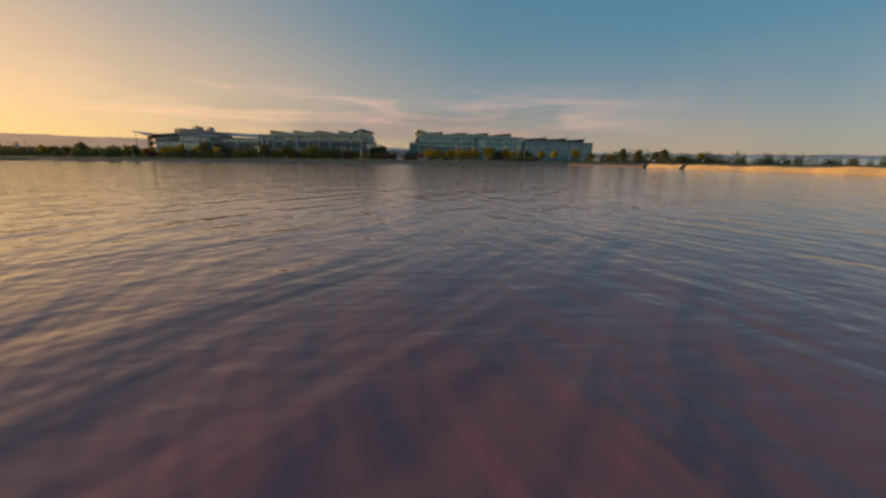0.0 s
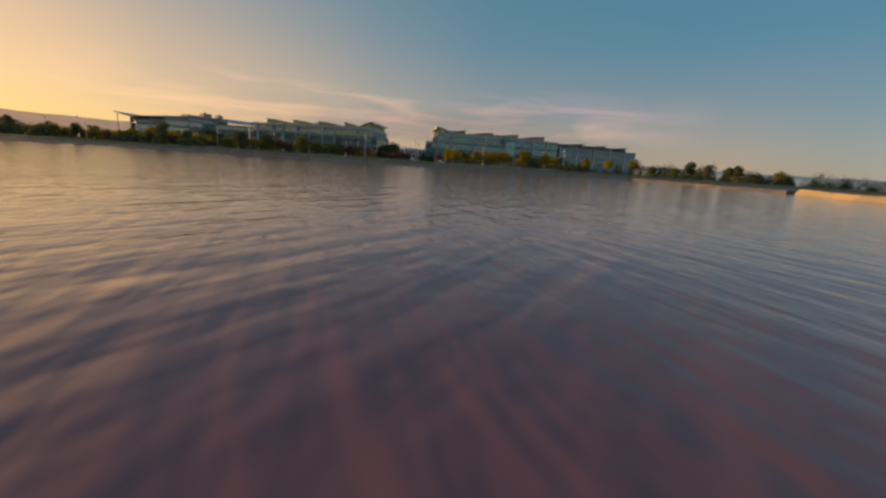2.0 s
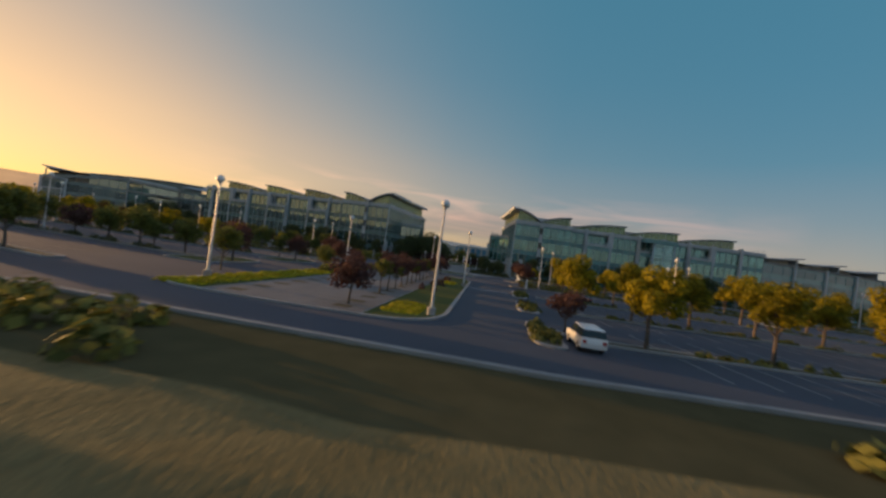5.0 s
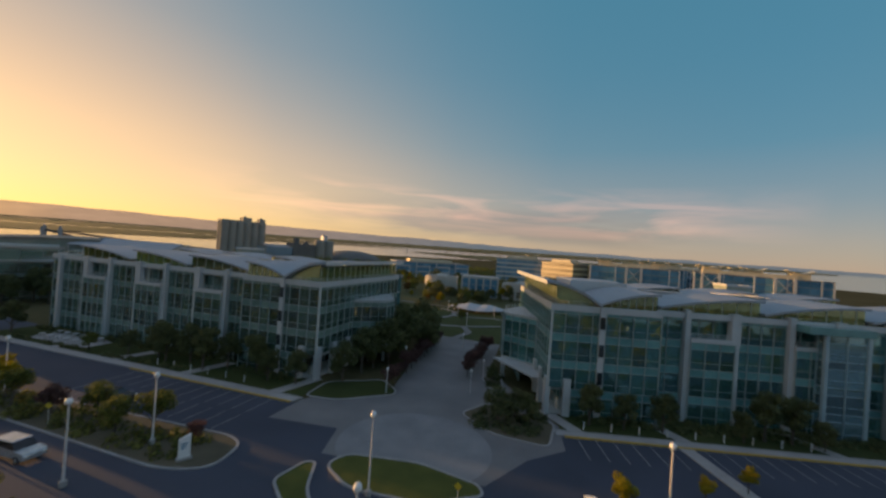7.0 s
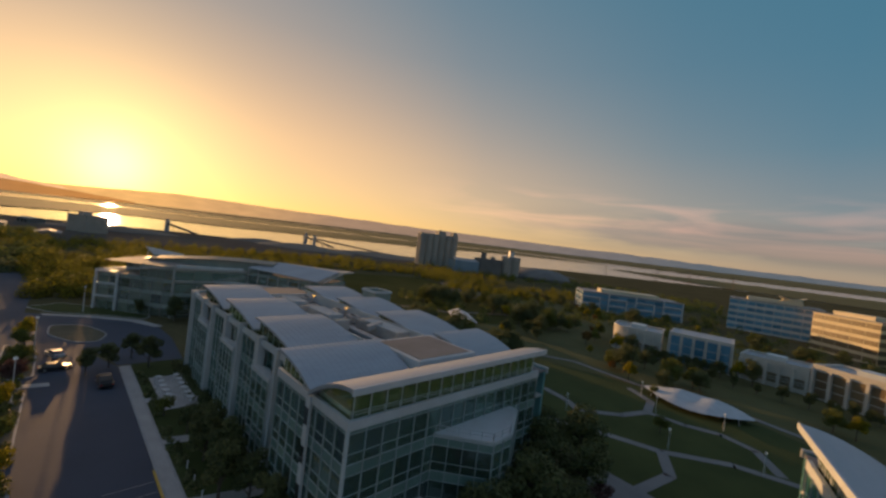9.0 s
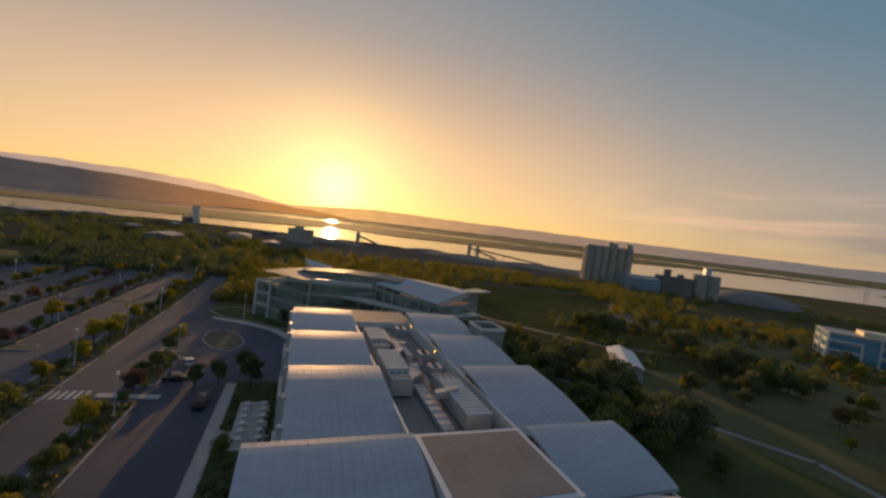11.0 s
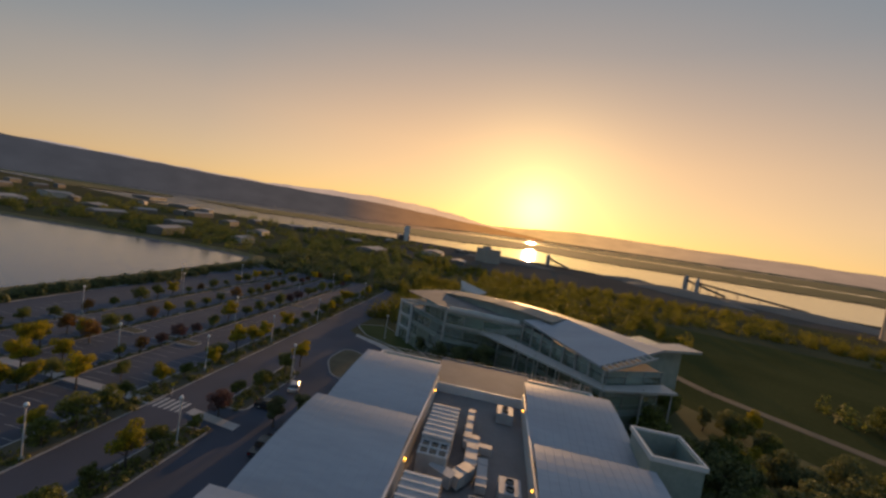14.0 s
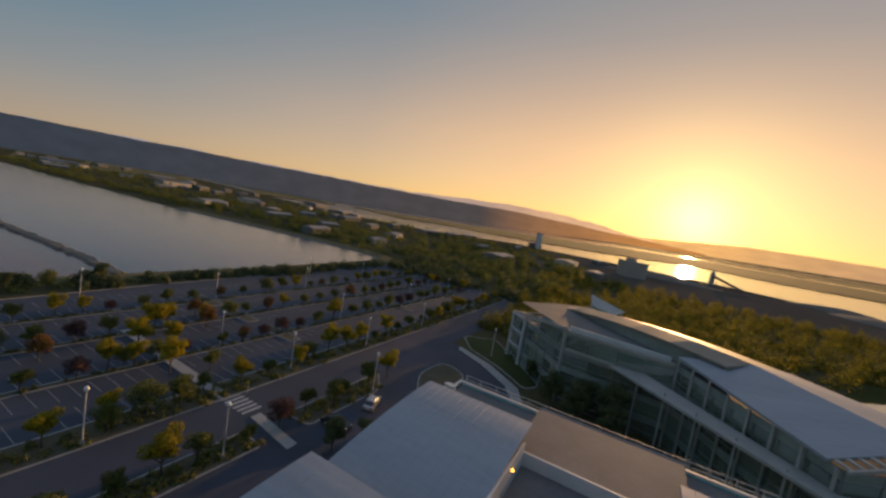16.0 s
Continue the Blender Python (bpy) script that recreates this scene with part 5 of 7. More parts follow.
    for x in (0.28, 0.72):
        part("outlet", Geo().lathe([(0.36, h), (0.36, h + 0.12), (0.27, h + 0.12), (0.27, h + 0.03)], w * x, d / 2, 12), DARK_GLASS, ob)
    return ob


def duct(m, pts, w, h):
    g = Geo()
    for a, b in zip(pts, pts[1:]):
        g.beam(a, b, w, h)
    ob = thing("roof_duct", "square grey sheet-metal duct across the roof", "duct", m, "ducts on the roof")
    part("duct_run", g, GALV, ob)
    flange = Geo()
    for a, b in zip(pts, pts[1:]):
        k = max(1, int((Vector(b) - Vector(a)).length / 1.5))
        for i in range(k):
            p = Vector(a).lerp(Vector(b), (i + 0.5) / k)
            d = (Vector(b) - Vector(a)).normalized() * 0.05
            flange.beam(p - d, p + d, w + 0.1, h + 0.1)
    part("flange", flange, GALV, ob)
    return ob



def pipe_frame(m):
    ob = thing("pipe_frame", "small square frame of pale pipes round a roof hatch", "rail", m, "frames on the roof")
    g = Geo()
    q = [(0, 0), (1.9, 0), (1.9, 1.7), (0, 1.7)]
    for (x0, y0), (x1, y1) in zip(q, q[1:] + q[:1]):
        for z in (0.55, 1.1):
            g.beam((x0, y0, z), (x1, y1, z), 0.06, 0.06)
    part("rail", g, GALV, ob)
    post = Geo().box(-0.04, 0.04, -0.04, 0.04, 0, 1.13).mesh("post", GALV)
    for x, y in q:
        part("post", post, None, ob, m=Matrix.Translation((x, y, 0)))
    part("hatch", Geo().box(0.35, 1.5, 0.3, 1.4, 0, 0.35), ALU, ob)
    return ob


DZ = 15.25
for base in (Matrix.Translation((-111.1, 90, 0)), EAST_OFFICE @ Matrix.Translation((0.1, 0, 0))):
    at = lambda x, y, rz=0: base @ pose(x, y, DZ, 0, 0, rz)  # noqa: E731
    air_handler(at(18.6, 13.6), 6.6, 2.7, 2.35, 3)
    air_handler(at(31.0, 13.5), 7.3, 2.8, 2.65, 3)
    air_handler(at(49.0, 22.4, 180), 9.4, 2.8, 1.95, 3)
    for x, y in ((26.6, 20.7), (32.2, 20.6), (13.0, 20.4), (51.5, 15.0)):
        vent_box(at(x, y), 2.2, 1.8, 1.25)
    duct(at(0, 0), [(27.4, 15.0, 1.0), (28.2, 17.0, 0.8), (26.0, 18.2, 0.7), (21.0, 18.2, 0.7)], 1.1, 1.0)
    duct(at(0, 0), [(38.4, 15.0, 0.7), (36.0, 16.9, 0.6), (35.2, 18.1, 0.5), (33.2, 18.1, 0.5)], 1.9, 0.9)
    duct(at(0, 0), [(38.2, 17.7, 0.4), (49.0, 17.7, 0.4)], 1.3, 0.5)
    duct(at(0, 0), [(22.5, 20.0, 0.8), (22.5, 17.6, 0.8), (15.5, 17.6, 0.8)], 0.7, 0.7)
    duct(at(0, 0), [(28.0, 19.3, 0.5), (24.0, 19.3, 0.5)], 0.9, 0.7)
    duct(at(0, 0), [(43.0, 20.9, 1.95), (43.0, 18.2, 1.4)], 0.9, 0.8)
    pipe_frame(at(29.8, 18.5))


def bulkhead_lamp(m):
    ob = thing("bulkhead_lamp", "small lit orange bulkhead lamp on a roof screen", "lamp", m, "lamps on the roof screens")
    part("backplate", Geo().box(-0.12, 0.12, -0.04, 0.0, -0.15, 0.15), ALU, ob)
    part("bulb", Geo().lathe([(0.05, -0.10), (0.11, -0.04), (0.11, 0.04), (0.05, 0.10)], 0, 0.06, 8), LIGHT_ON, ob)
    return ob


for x, y, rz in ((-97.7, 102.78, 0), (-83.2, 102.78, 0), (-97.4, 113.37, 180), (-83.2, 113.37, 180)):
    bulkhead_lamp(pose(x, y, 16.7, 0, 0, rz))


def eave_lamp(m):
    ob = thing("eave_lamp", "small lit round downlight under the roof eave", "lamp", m, "downlights under the eaves")
    part("housing", Geo().lathe([(0.12, 0.02), (0.14, 0.06), (0.14, 0.16)], n=10), ALU, ob)
    part("bulb", Geo().lathe([(0.09, -0.02), (0.10, 0.0), (0.10, 0.02)], n=10), LIGHT_SOFT, ob)
    return ob


first = eave_lamp(pose(-42.75, 95.5, 18.30))
for i in range(1, 5):
    copy_thing(first, pose(-42.75, 95.5 + 5.2 * i, 18.30))
for i in range(5):
    copy_thing(first, EAST_OFFICE @ pose(-0.75, 4.5 + 5.2 * i, 18.30))

# ---------------------------------------------------------------- the arched office to the west
def arched_office():
    """Local x along its front, y back from it."""
    ob = thing("arched_office", "glass office with arched metal roofs and white frames", "office building", pose(-169.5, 81.0, 0, 0, 0, 45))
    dim = (SMOKED, SMOKED_BAND, GREY_BAR)
    up = [(3.75 * k, 3.75) for k in range(4)]

    def slab(name, a, thick, material):
        g = Geo()
        n = len(a)
        g.add(a + [(x, y, z - thick) for x, y, z in a], [tuple(range(n)), tuple(reversed(range(n, 2 * n)))] + [(i, n + i, n + (i + 1) % n, (i + 1) % n) for i in range(n)])
        return part(name, g, material, ob)

    plan = [(0.4, 0.6), (23.2, -0.4), (38.6, 11.9), (65.3, 4.6), (69, 17), (58, 24), (-2.0, 24), (-2.0, 13)]
    for k in range(1, 5):
        part("floor_slab", Geo().prism(plan, 3.75 * k - 0.3, 3.75 * k - (0.02 if k < 4 else 0.15)), SLAB if k < 4 else DECK, ob)
    part("core_wall", Geo().box(6, 34, 9, 20, 0, 14.6).box(40, 60, 13, 20, 0, 14.6), INSIDE, ob)
    facade(ob, False, (0, 0), (23.4, -1.0), up[:3], 3.2, dim)
    facade(ob, False, (12, 0), (23.4, -1.0), up[3:], 3.2, dim)
    facade(ob, False, (23.4, -1.0), (38.5, 11.4), up, 4.6, dim)
    facade(ob, False, (38.5, 11.4), (65.8, 4.0), up, 4.0, dim)
    facade(ob, False, (65.8, 4.0), (69.5, 17), up, 4.0, dim)
    facade(ob, False, (0, 14), (0, 0), up[:3], 2.3, dim)
    part("back_wall", Geo().box(-2.2, 58, 24.3, 24.7, 0, 15), SPANDREL, ob)
    # white portal frames on the corner wing
    post = Geo().box(-0.30, 0.30, -0.30, 0.30, 0, 12.0).mesh("frame_post", WHITE_WALL)
    for x, y in ((-0.4, -0.5), (-0.4, 6.5), (-0.4, 13.5), (6.2, -0.8)):
        part("frame_post", post, None, ob, m=Matrix.Translation((x, y, 0)))
    for z in (3.9, 7.7, 11.5):
        part("frame_beam", Geo().box(-0.7, -0.1, -0.2, 13.3, z, z + 0.44), WHITE_WALL, ob)
        part("frame_beam", Geo().box(-0.1, 6.0, -1.1, -0.5, z, z + 0.44), WHITE_WALL, ob)
    part("wing_parapet", Geo().beam((0, -0.35, 11.9), (23.4, -1.3, 15.3), 0.5, 0.7), BACKLIT_WHITE, ob)
    part("pier", Geo().box(23.1, 23.6, -1.6, -1.1, 0, 15.4), BACKLIT_WHITE, ob)
    # stepped metal screens over the main wall
    e = Vector((15.1, 12.4)).normalized()
    k = Vector((-e.y, e.x))
    for s0, s1, d, z0, z1, m in ((0.3, 8.5, 0.6, 15.0, 15.9, ALU), (8.5, 18.5, 0.8, 15.0, 15.8, ALU), (0.0, 19.3, -0.35, 14.6, 15.2, BACKLIT_WHITE), (0.2, 15.0, -0.25, 10.9, 11.4, BACKLIT_WHITE)):
        a, b = Vector((23.4, -1.0)) + e * s0 + k * d, Vector((23.4, -1.0)) + e * s1 + k * d
        part("roof_screen", Geo().beam((a.x, a.y, (z0 + z1) / 2), (b.x, b.y, (z0 + z1) / 2), 0.35, z1 - z0), m, ob)
    # the long arch
    line = [(-2.5, 14.3), (5, 16.0), (14, 17.1), (25, 18.1), (35, 18.6), (46, 18.7)]
    for (xa, za), (xb, zb) in zip(line, line[1:]):
        ya = yb = 12.6
        slab("arch_roof", [(xa, ya, za - 0.7), (xb, yb, zb - 0.7), (xb, 18, zb), (xa, 18, za)], 0.35, BROWN_ROOF)
        slab("arch_roof", [(xa, 18, za), (xb, 18, zb), (xb, 27, zb - 1.2), (xa, 27, za - 1.2)], 0.35, BROWN_ROOF)
    g = Geo()
    for (xa, za), (xb, zb) in zip(line, line[1:]):
        g.add([(xa, 13.4, 11.0), (xb, 13.4, 11.0), (xb, 13.4, zb - 0.9), (xa, 13.4, za - 0.9)], [(0, 1, 2, 3)])
    part("arch_wall", g, SMOKED_BAND, ob)
    facade(ob, False, (-2.2, 24.2), (-2.2, 12.8), up[:3] + [(11.25, 2.5)], 2.8, dim)
    # sloping front roof over a tall glazed gallery
    slab("front_roof", [(38.9, 10.8, 16.6), (64.4, 3.6, 15.5), (67.8, 14.0, 18.2), (46.2, 18, 18.7)], 0.4, ROOF_METAL)
    slab("front_roof", [(46.2, 18, 18.7), (67.8, 14.0, 18.2), (66, 25, 17.6), (46.2, 27, 17.6)], 0.4, ROOF_METAL)
    for i in range(9):
        s = (i + 0.5) / 9
        a, b = Vector((64.6, 3.6, 15.45)).lerp(Vector((68.0, 14.0, 18.15)), s), Vector((66.4, 3.2, 15.3)).lerp(Vector((69.6, 13.7, 18.0)), s)
        part("trellis_slat", Geo().beam(a, b, 0.5, 0.2), BACKLIT_WHITE, ob)
    part("trellis_edge", Geo().beam((66.4, 3.1, 15.3), (69.7, 13.7, 18.0), 0.25, 0.35), BACKLIT_WHITE, ob)
    for i in range(8):
        s = i / 7
        x, y = 39.4 + 26 * s, 10.6 - 7.1 * s
        part("gallery_column", Geo().box(x - 0.13, x + 0.13, y - 0.13, y + 0.13, 0, 16.2 - 1.1 * s), BACKLIT_WHITE, ob)
    # lower white canopy with columns
    slab("canopy", [(31.2, 3.8, 11.3), (66.9, 1.4, 12.3), (67.4, 4.2, 12.4), (35, 8.6, 11.5)], 0.4, BACKLIT_WHITE)
    slab("canopy", [(66.9, 1.4, 12.3), (73.4, 15.6, 12.6), (70, 17.2, 12.7), (66.2, 4.2, 12.45)], 0.4, BACKLIT_WHITE)
    for x, y in ((38, 4.2), (44, 3.7), (50, 3.2), (56, 2.8), (62, 2.4), (66.4, 2.2), (70, 9.5), (72.6, 15.2)):
        part("canopy_column", Geo().rod((x, y, 0), (x, y, 11.4 + 0.02 * x), 0.14, 0.14, 8), BACKLIT_WHITE, ob)
    # broad eave of the rear wing
    slab("end_eave", [(55, 30, 15.1), (60, 29, 15.5), (66, 46, 15.7), (59, 50, 15.2)], 0.6, BACKLIT_WHITE)
    part("rear_wing", Geo().prism([(48, 24.6), (58, 24.6), (62, 45), (50, 48)], 0, 14.4), SMOKED_BAND, ob)
    # raised prow at the back
    slab("prow_roof", [(-3.0, 25, 15.4), (6, 25, 15.0), (5.5, 29, 16.2), (-9.5, 29.5, 17.4)], 0.4, BACKLIT_WHITE)
    for x, y in ((-8, 29), (5, 28.6)):
        part("prow_post", Geo().box(x - 0.2, x + 0.2, y - 0.2, y + 0.2, 0, 16.0), BACKLIT_WHITE, ob)


arched_office()


# ---------------------------------------------------------------- buildings farther off
def block(name, label, m, w, d, storeys, h, wall, glass, bay=4.0, frame=None, plant=True, band=0.42, portals=False):
    """A plain office: walls with rows of separate windows on its front, left and right."""
    ob = thing(name, label, "building", m)
    H = storeys * h
    part("wall", Geo().box(0, w, 0, d, 0, H), wall, ob)
    part("roof", Geo().box(-0.3, w + 0.3, -0.3, d + 0.3, H, H + 0.5), SHED_ROOF, ob)
    if plant:
        part("roof_screen", Geo().box(w * 0.2, w * 0.8, d * 0.25, d * 0.75, H + 0.5, H + 2.6), SUNLIT, ob)
    for length, turn, off in ((w, 0, (0, 0)), (d, -90, (0, d)), (d, 90, (w, 0))):
        n = max(1, int(length / bay))
        b = length / n
        win = Geo().box(0.18, b - 0.18, -0.12, 0.10, 0, h * (1 - band)).mesh("window", glass)
        for k in range(storeys):
            for i in range(n):
                part("window", win, None, ob, m=pose(off[0], off[1], 0, 0, 0, turn) @ pose(b * i, 0, h * k + h * band * 0.6))
        if frame:
            post = Geo().box(-0.35, 0.35, -0.6, 0.1, 0, H + 0.6).mesh("pier", frame)
            for i in range(0, n + 1, 3):
                part("pier", post, None, ob, m=pose(off[0], off[1], 0, 0, 0, turn) @ pose(b * i, 0, 0))
            if not portals:
                continue
            rail = Geo().box(0.3, b * 2 - 0.3, -0.7, 0.1, 0, 0.8).mesh("portal_beam", frame)
            side = Geo().box(-0.35, 0.35, -0.7, 0.1, 0, H * 0.78).mesh("portal_post", frame)
            for i in range(0, n - 1, 3):
                for z in (H * 0.36, H * 0.72):
                    part("portal_beam", rail, None, ob, m=pose(off[0], off[1], 0, 0, 0, turn) @ pose(b * i, 0, z))
                part("portal_post", side, None, ob, m=pose(off[0], off[1], 0, 0, 0, turn) @ pose(b * (i + 2), 0, 0))
    return ob


block("lit_office", "buff office with banded windows catching the low sun", pose(-20, 366, 0, 0, 0, -40), 31, 18, 5, 4.0, SUNLIT, BRONZE, 5.5)
block("banded_office", "glass office with pale bands beyond the park", pose(-61, 392, 0, 0, 0, 8), 46, 26, 5, 4.0, ALU, BLUE_GLASS, 4.2, None)
block("framed_office", "low white-framed office with blue glass bays", pose(-132, 326, 0, 0, 0, 34), 62, 26, 3, 4.0, BLUE_WALL, BLUE_GLASS, 5.2, WHITE_WALL, portals=True)
block("blue_office", "long blue glass office with white piers", pose(15, 330, 0, 0, 0, -8), 54, 34, 5, 4.0, BLUE_WALL, BLUE_GLASS, 5.0, WHITE_WALL, True, 0.25)
block("blue_office", "long blue glass office with white piers", pose(76, 318, 0, 0, 0, -10), 66, 34, 5, 4.0, BLUE_WALL, BLUE_GLASS, 5.0, WHITE_WALL, True, 0.25)
block("banded_office", "glass office with pale bands beyond the park", pose(60, 420, 0, 0, 0, -4), 94, 40, 5, 4.1, BLUE_WALL, BLUE_GLASS, 6.0, ALU)
block("banded_office", "teal glass office with pale piers beside the lot", pose(60, 119, 0, 0, 0, 28), 58, 28, 4, 3.45, SPANDREL, GLASS_SOLID, 4.0, WHITE_WALL)


def wave_roof(m, w, d, n):
    g = Geo()
    k = 12
    for j in range(n):
        for i in range(k):
            a, b = (j * k + i) * w / (n * k), (j * k + i + 1) * w / (n * k)
            za, zb = 1.6 * (i / k) ** 1.7, 1.6 * ((i + 1) / k) ** 1.7
            g.add([(a, 0, za), (b, 0, zb), (b, d, zb), (a, d, za), (a, 0, za - 0.35), (b, 0, zb - 0.35), (b, d, zb - 0.35), (a, d, za - 0.35)], [(0, 1, 2, 3), (7, 6, 5, 4), (0, 4, 5, 1), (2, 6, 7, 3)])
    ob = thing("wave_roof", "row of small curved roofs on a distant office", "roof", m, "curved roofs on far offices")
    part("roof_curve", g, ROOF_METAL, ob)
    posts = Geo()
    for j in range(n):
        posts.box((j + 0.9) * w / n, (j + 0.9) * w / n + 0.4, 1, d - 1, -1.6, 0.8)
    part("support", posts, WHITE_WALL, ob)


def flared_canopy(m, w=13.0, d=9.0):
    """A buff plant room under a roof whose two halves flare upwards."""
    ob = thing("rooftop_canopy", "buff rooftop plant room under a flared pale canopy", "rooftop canopy", m, "canopies on far offices")
    part("plant_room", Geo().box(-w * 0.36, w * 0.36, -d * 0.36, d * 0.36, 0, 3.4), SUNLIT, ob)
    for k in (-1, 1):
        g = Geo()
        for i in range(6):
            a, b = i / 6, (i + 1) / 6
            xa, xb, za, zb = k * w * 0.5 * a, k * w * 0.5 * b, 3.5 + 1.8 * a ** 1.8, 3.5 + 1.8 * b ** 1.8
            g.add([(xa, -d / 2, za), (xb, -d / 2, zb), (xb, d / 2, zb), (xa, d / 2, za), (xa, -d / 2, za - 0.3), (xb, -d / 2, zb - 0.3), (xb, d / 2, zb - 0.3), (xa, d / 2, za - 0.3)],
                  [(0, 1, 2, 3), (7, 6, 5, 4), (0, 4, 5, 1), (2, 6, 7, 3), (1, 5, 6, 2)])
        part("canopy_wing", g, SUNLIT, ob)
        part("strut", Geo().beam((k * w * 0.3, 0, 0.2), (k * w * 0.44, 0, 4.7), 0.3, 0.3), ALU, ob)
    return ob


for base, places in ((pose(15, 330, 20.5, 0, 0, -8), ((9, 12), (25, 14), (43, 12))), (pose(76, 318, 20.5, 0, 0, -10), ((10, 12), (32, 13), (54, 12))), (pose(60, 420, 21.0, 0, 0, -4), ((10, 14), (32, 14), (56, 14), (80, 14))), (pose(-61, 392, 20.5, 0, 0, 8), ((32, 14),))):
    for x, y in places:
        flared_canopy(base @ pose(x, y, 0))


def cross_brace(m, w, h):
    ob = thing("cross_brace", "white steel cross bracing on a far office front", "bracing", m, "bracing on far offices")
    for k in range(2):
        z = h * k / 2
        part("brace", Geo().beam((0, 0, z), (w, 0, z + h / 2), 0.35, 0.35), WHITE_WALL, ob)
        part("brace", Geo().beam((w, -0.4, z), (0, -0.4, z + h / 2), 0.35, 0.35), WHITE_WALL, ob)
    for x in (0, w):
        part("post", Geo().box(x - 0.7, x + 0.7, -0.5, 0.6, 0, h + 0.6), WHITE_WALL, ob)
    return ob


for m in (pose(15, 330, 0, 0, 0, -8) @ pose(23, -1.2, 0), pose(76, 318, 0, 0, 0, -10) @ pose(4, -1.2, 0), pose(76, 318, 0, 0, 0, -10) @ pose(40, -1.2, 0)):
    cross_brace(m, 9.0, 20.0)

wave_roof(pose(62, 124, 15.9, 0, 0, 28), 52, 16, 3)


def pavilion(label, m, w, d, h, cols, pane_material, rounded=False, sill=0.4, head=1.2, parapet=0.9):
    """A low park building: wall, flat roof behind a parapet, window bays between pilasters."""
    ob = thing("pavilion", label, "pavilion", m)
    if rounded:
        arc = [(5.5 - 5.5 * math.sin(radians(a)), 6.3 - 5.5 * math.cos(radians(a))) for a in range(90, -1, -15)]
        outline = arc + [(w, 0.8), (w, d), (0, d)]
    else:
        outline = [(0, 0.8), (w, 0.8), (w, d), (0, d)]
    part("wall", Geo().prism(outline, 0, h), PAVILION_WALL, ob)
    cx, cy = w / 2, d / 2
    part("roof", Geo().prism([(cx + (x - cx) * 0.95, cy + (y - cy) * 0.95) for x, y in outline], h, h + 0.12), ROOF_METAL, ob)
    rim = Geo()
    for (xa, ya), (xb, yb) in zip(outline, outline[1:] + outline[:1]):
        ax, ay, bx, by = (cx + (xa - cx) * 0.955, cy + (ya - cy) * 0.955, cx + (xb - cx) * 0.955, cy + (yb - cy) * 0.955)
        ox, oy, px, py = (cx + (xa - cx) * 1.012, cy + (ya - cy) * 1.012, cx + (xb - cx) * 1.012, cy + (yb - cy) * 1.012)
        rim.prism([(ox, oy), (px, py), (bx, by), (ax, ay)], h - 0.1, h + parapet)
    part("parapet", rim, PAVILION_WALL, ob)
    if parapet > 0.5:
        part("rooftop_plant", Geo().box(w * 0.35, w * 0.65, d * 0.4, d * 0.75, h + 0.12, h + 1.7), ALU, ob)
    x0 = 6.0 if rounded else 0.3
    b = (w - x0 - 0.3) / cols
    pane = Geo().box(0.45, b - 0.45, 0.66, 0.9, sill, h - head).mesh("window", pane_material)
    bar = Geo().box(0.45, b - 0.45, 0.56, 0.7, -0.09, 0.09).mesh("transom", ALU)
    post = Geo().box(-0.38, 0.38, -0.15, 0.8, 0, h - 0.4).mesh("pilaster", PAVILION_WALL)
    for i in range(cols):
        part("window", pane, None, ob, m=Matrix.Translation((x0 + b * i, 0, 0)))
        for z in (0.36, 0.66):
            part("transom", bar, None, ob, m=Matrix.Translation((x0 + b * i, 0, sill + (h - head - sill) * z)))
    for i in range(cols + 1):
        part("pilaster", post, None, ob, m=Matrix.Translation((x0 + b * i, 0, 0)))
    return ob


pavilion("pale pavilion with a rounded end wall", pose(-73, 225.5, 0, 0, 0, 12), 17, 16, 8.4, 4, BRONZE, True, 1.2, 4.2)
pavilion("pavilion with a blue glass front and pale roof", pose(-54.5, 231, 0, 0, 0, 8), 19, 15, 10.2, 5, BLUE_GLASS, False, 0.4, 0.8, 0.3)
pavilion("low pale link building with small windows", pose(-34, 234.5, 0, 0, 0, -3), 17, 13, 7.4, 5, BRONZE, False, 1.4, 3.2)
pavilion("pale pavilion with tall bronze window bays", pose(-16.5, 233.5, 0, 0, 0, -27), 21, 14, 9.2, 5, BRONZE, False, 0.5, 1.0)
pavilion("plain pale pavilion at the end of the row", pose(3.5, 224, 0, 0, 0, 16), 15, 14, 8.4, 4, BRONZE, False, 0.2, 4.9)


def tent():
    ob = thing("tensile_canopy", "white fabric canopy with two peaks on the lawn", "canopy", pose(-35.5, 184, 0, 0, 0, 2))
    g, nu, nv = Geo(), 24, 8

    def z(u, v):
        crest = 0.65 * math.exp(-((abs(u) - 0.34) * 5.5) ** 2) * max(0.0, 1 - 0.18 * abs(v) * 5.2)
        return 1.35 + 1.05 * (1 - u * u) * (1 - 0.5 * v * v) + crest

    pts = []
    for i in range(nu + 1):
        u = -1 + 2 * i / nu
        w = (1 - abs(u) ** 2.2) * 0.95 + 0.05
        for j in range(nv + 1):
            v = (-1 + 2 * j / nv) * w
            pts.append((u * 11.5, v * 8.0, z(u, v) - 0.7 * (v / max(w, 0.1)) ** 2 * w))
    g.add(pts, [(i * (nv + 1) + j, (i + 1) * (nv + 1) + j, (i + 1) * (nv + 1) + j + 1, i * (nv + 1) + j + 1) for i in range(nu) for j in range(nv)])
    part("fabric", g, TENT, ob, smooth=True)
    for x in (-3.9, 3.9):
        part("mast", Geo().rod((x, 0, 0), (x, 0, 2.85), 0.12), POLE, ob)
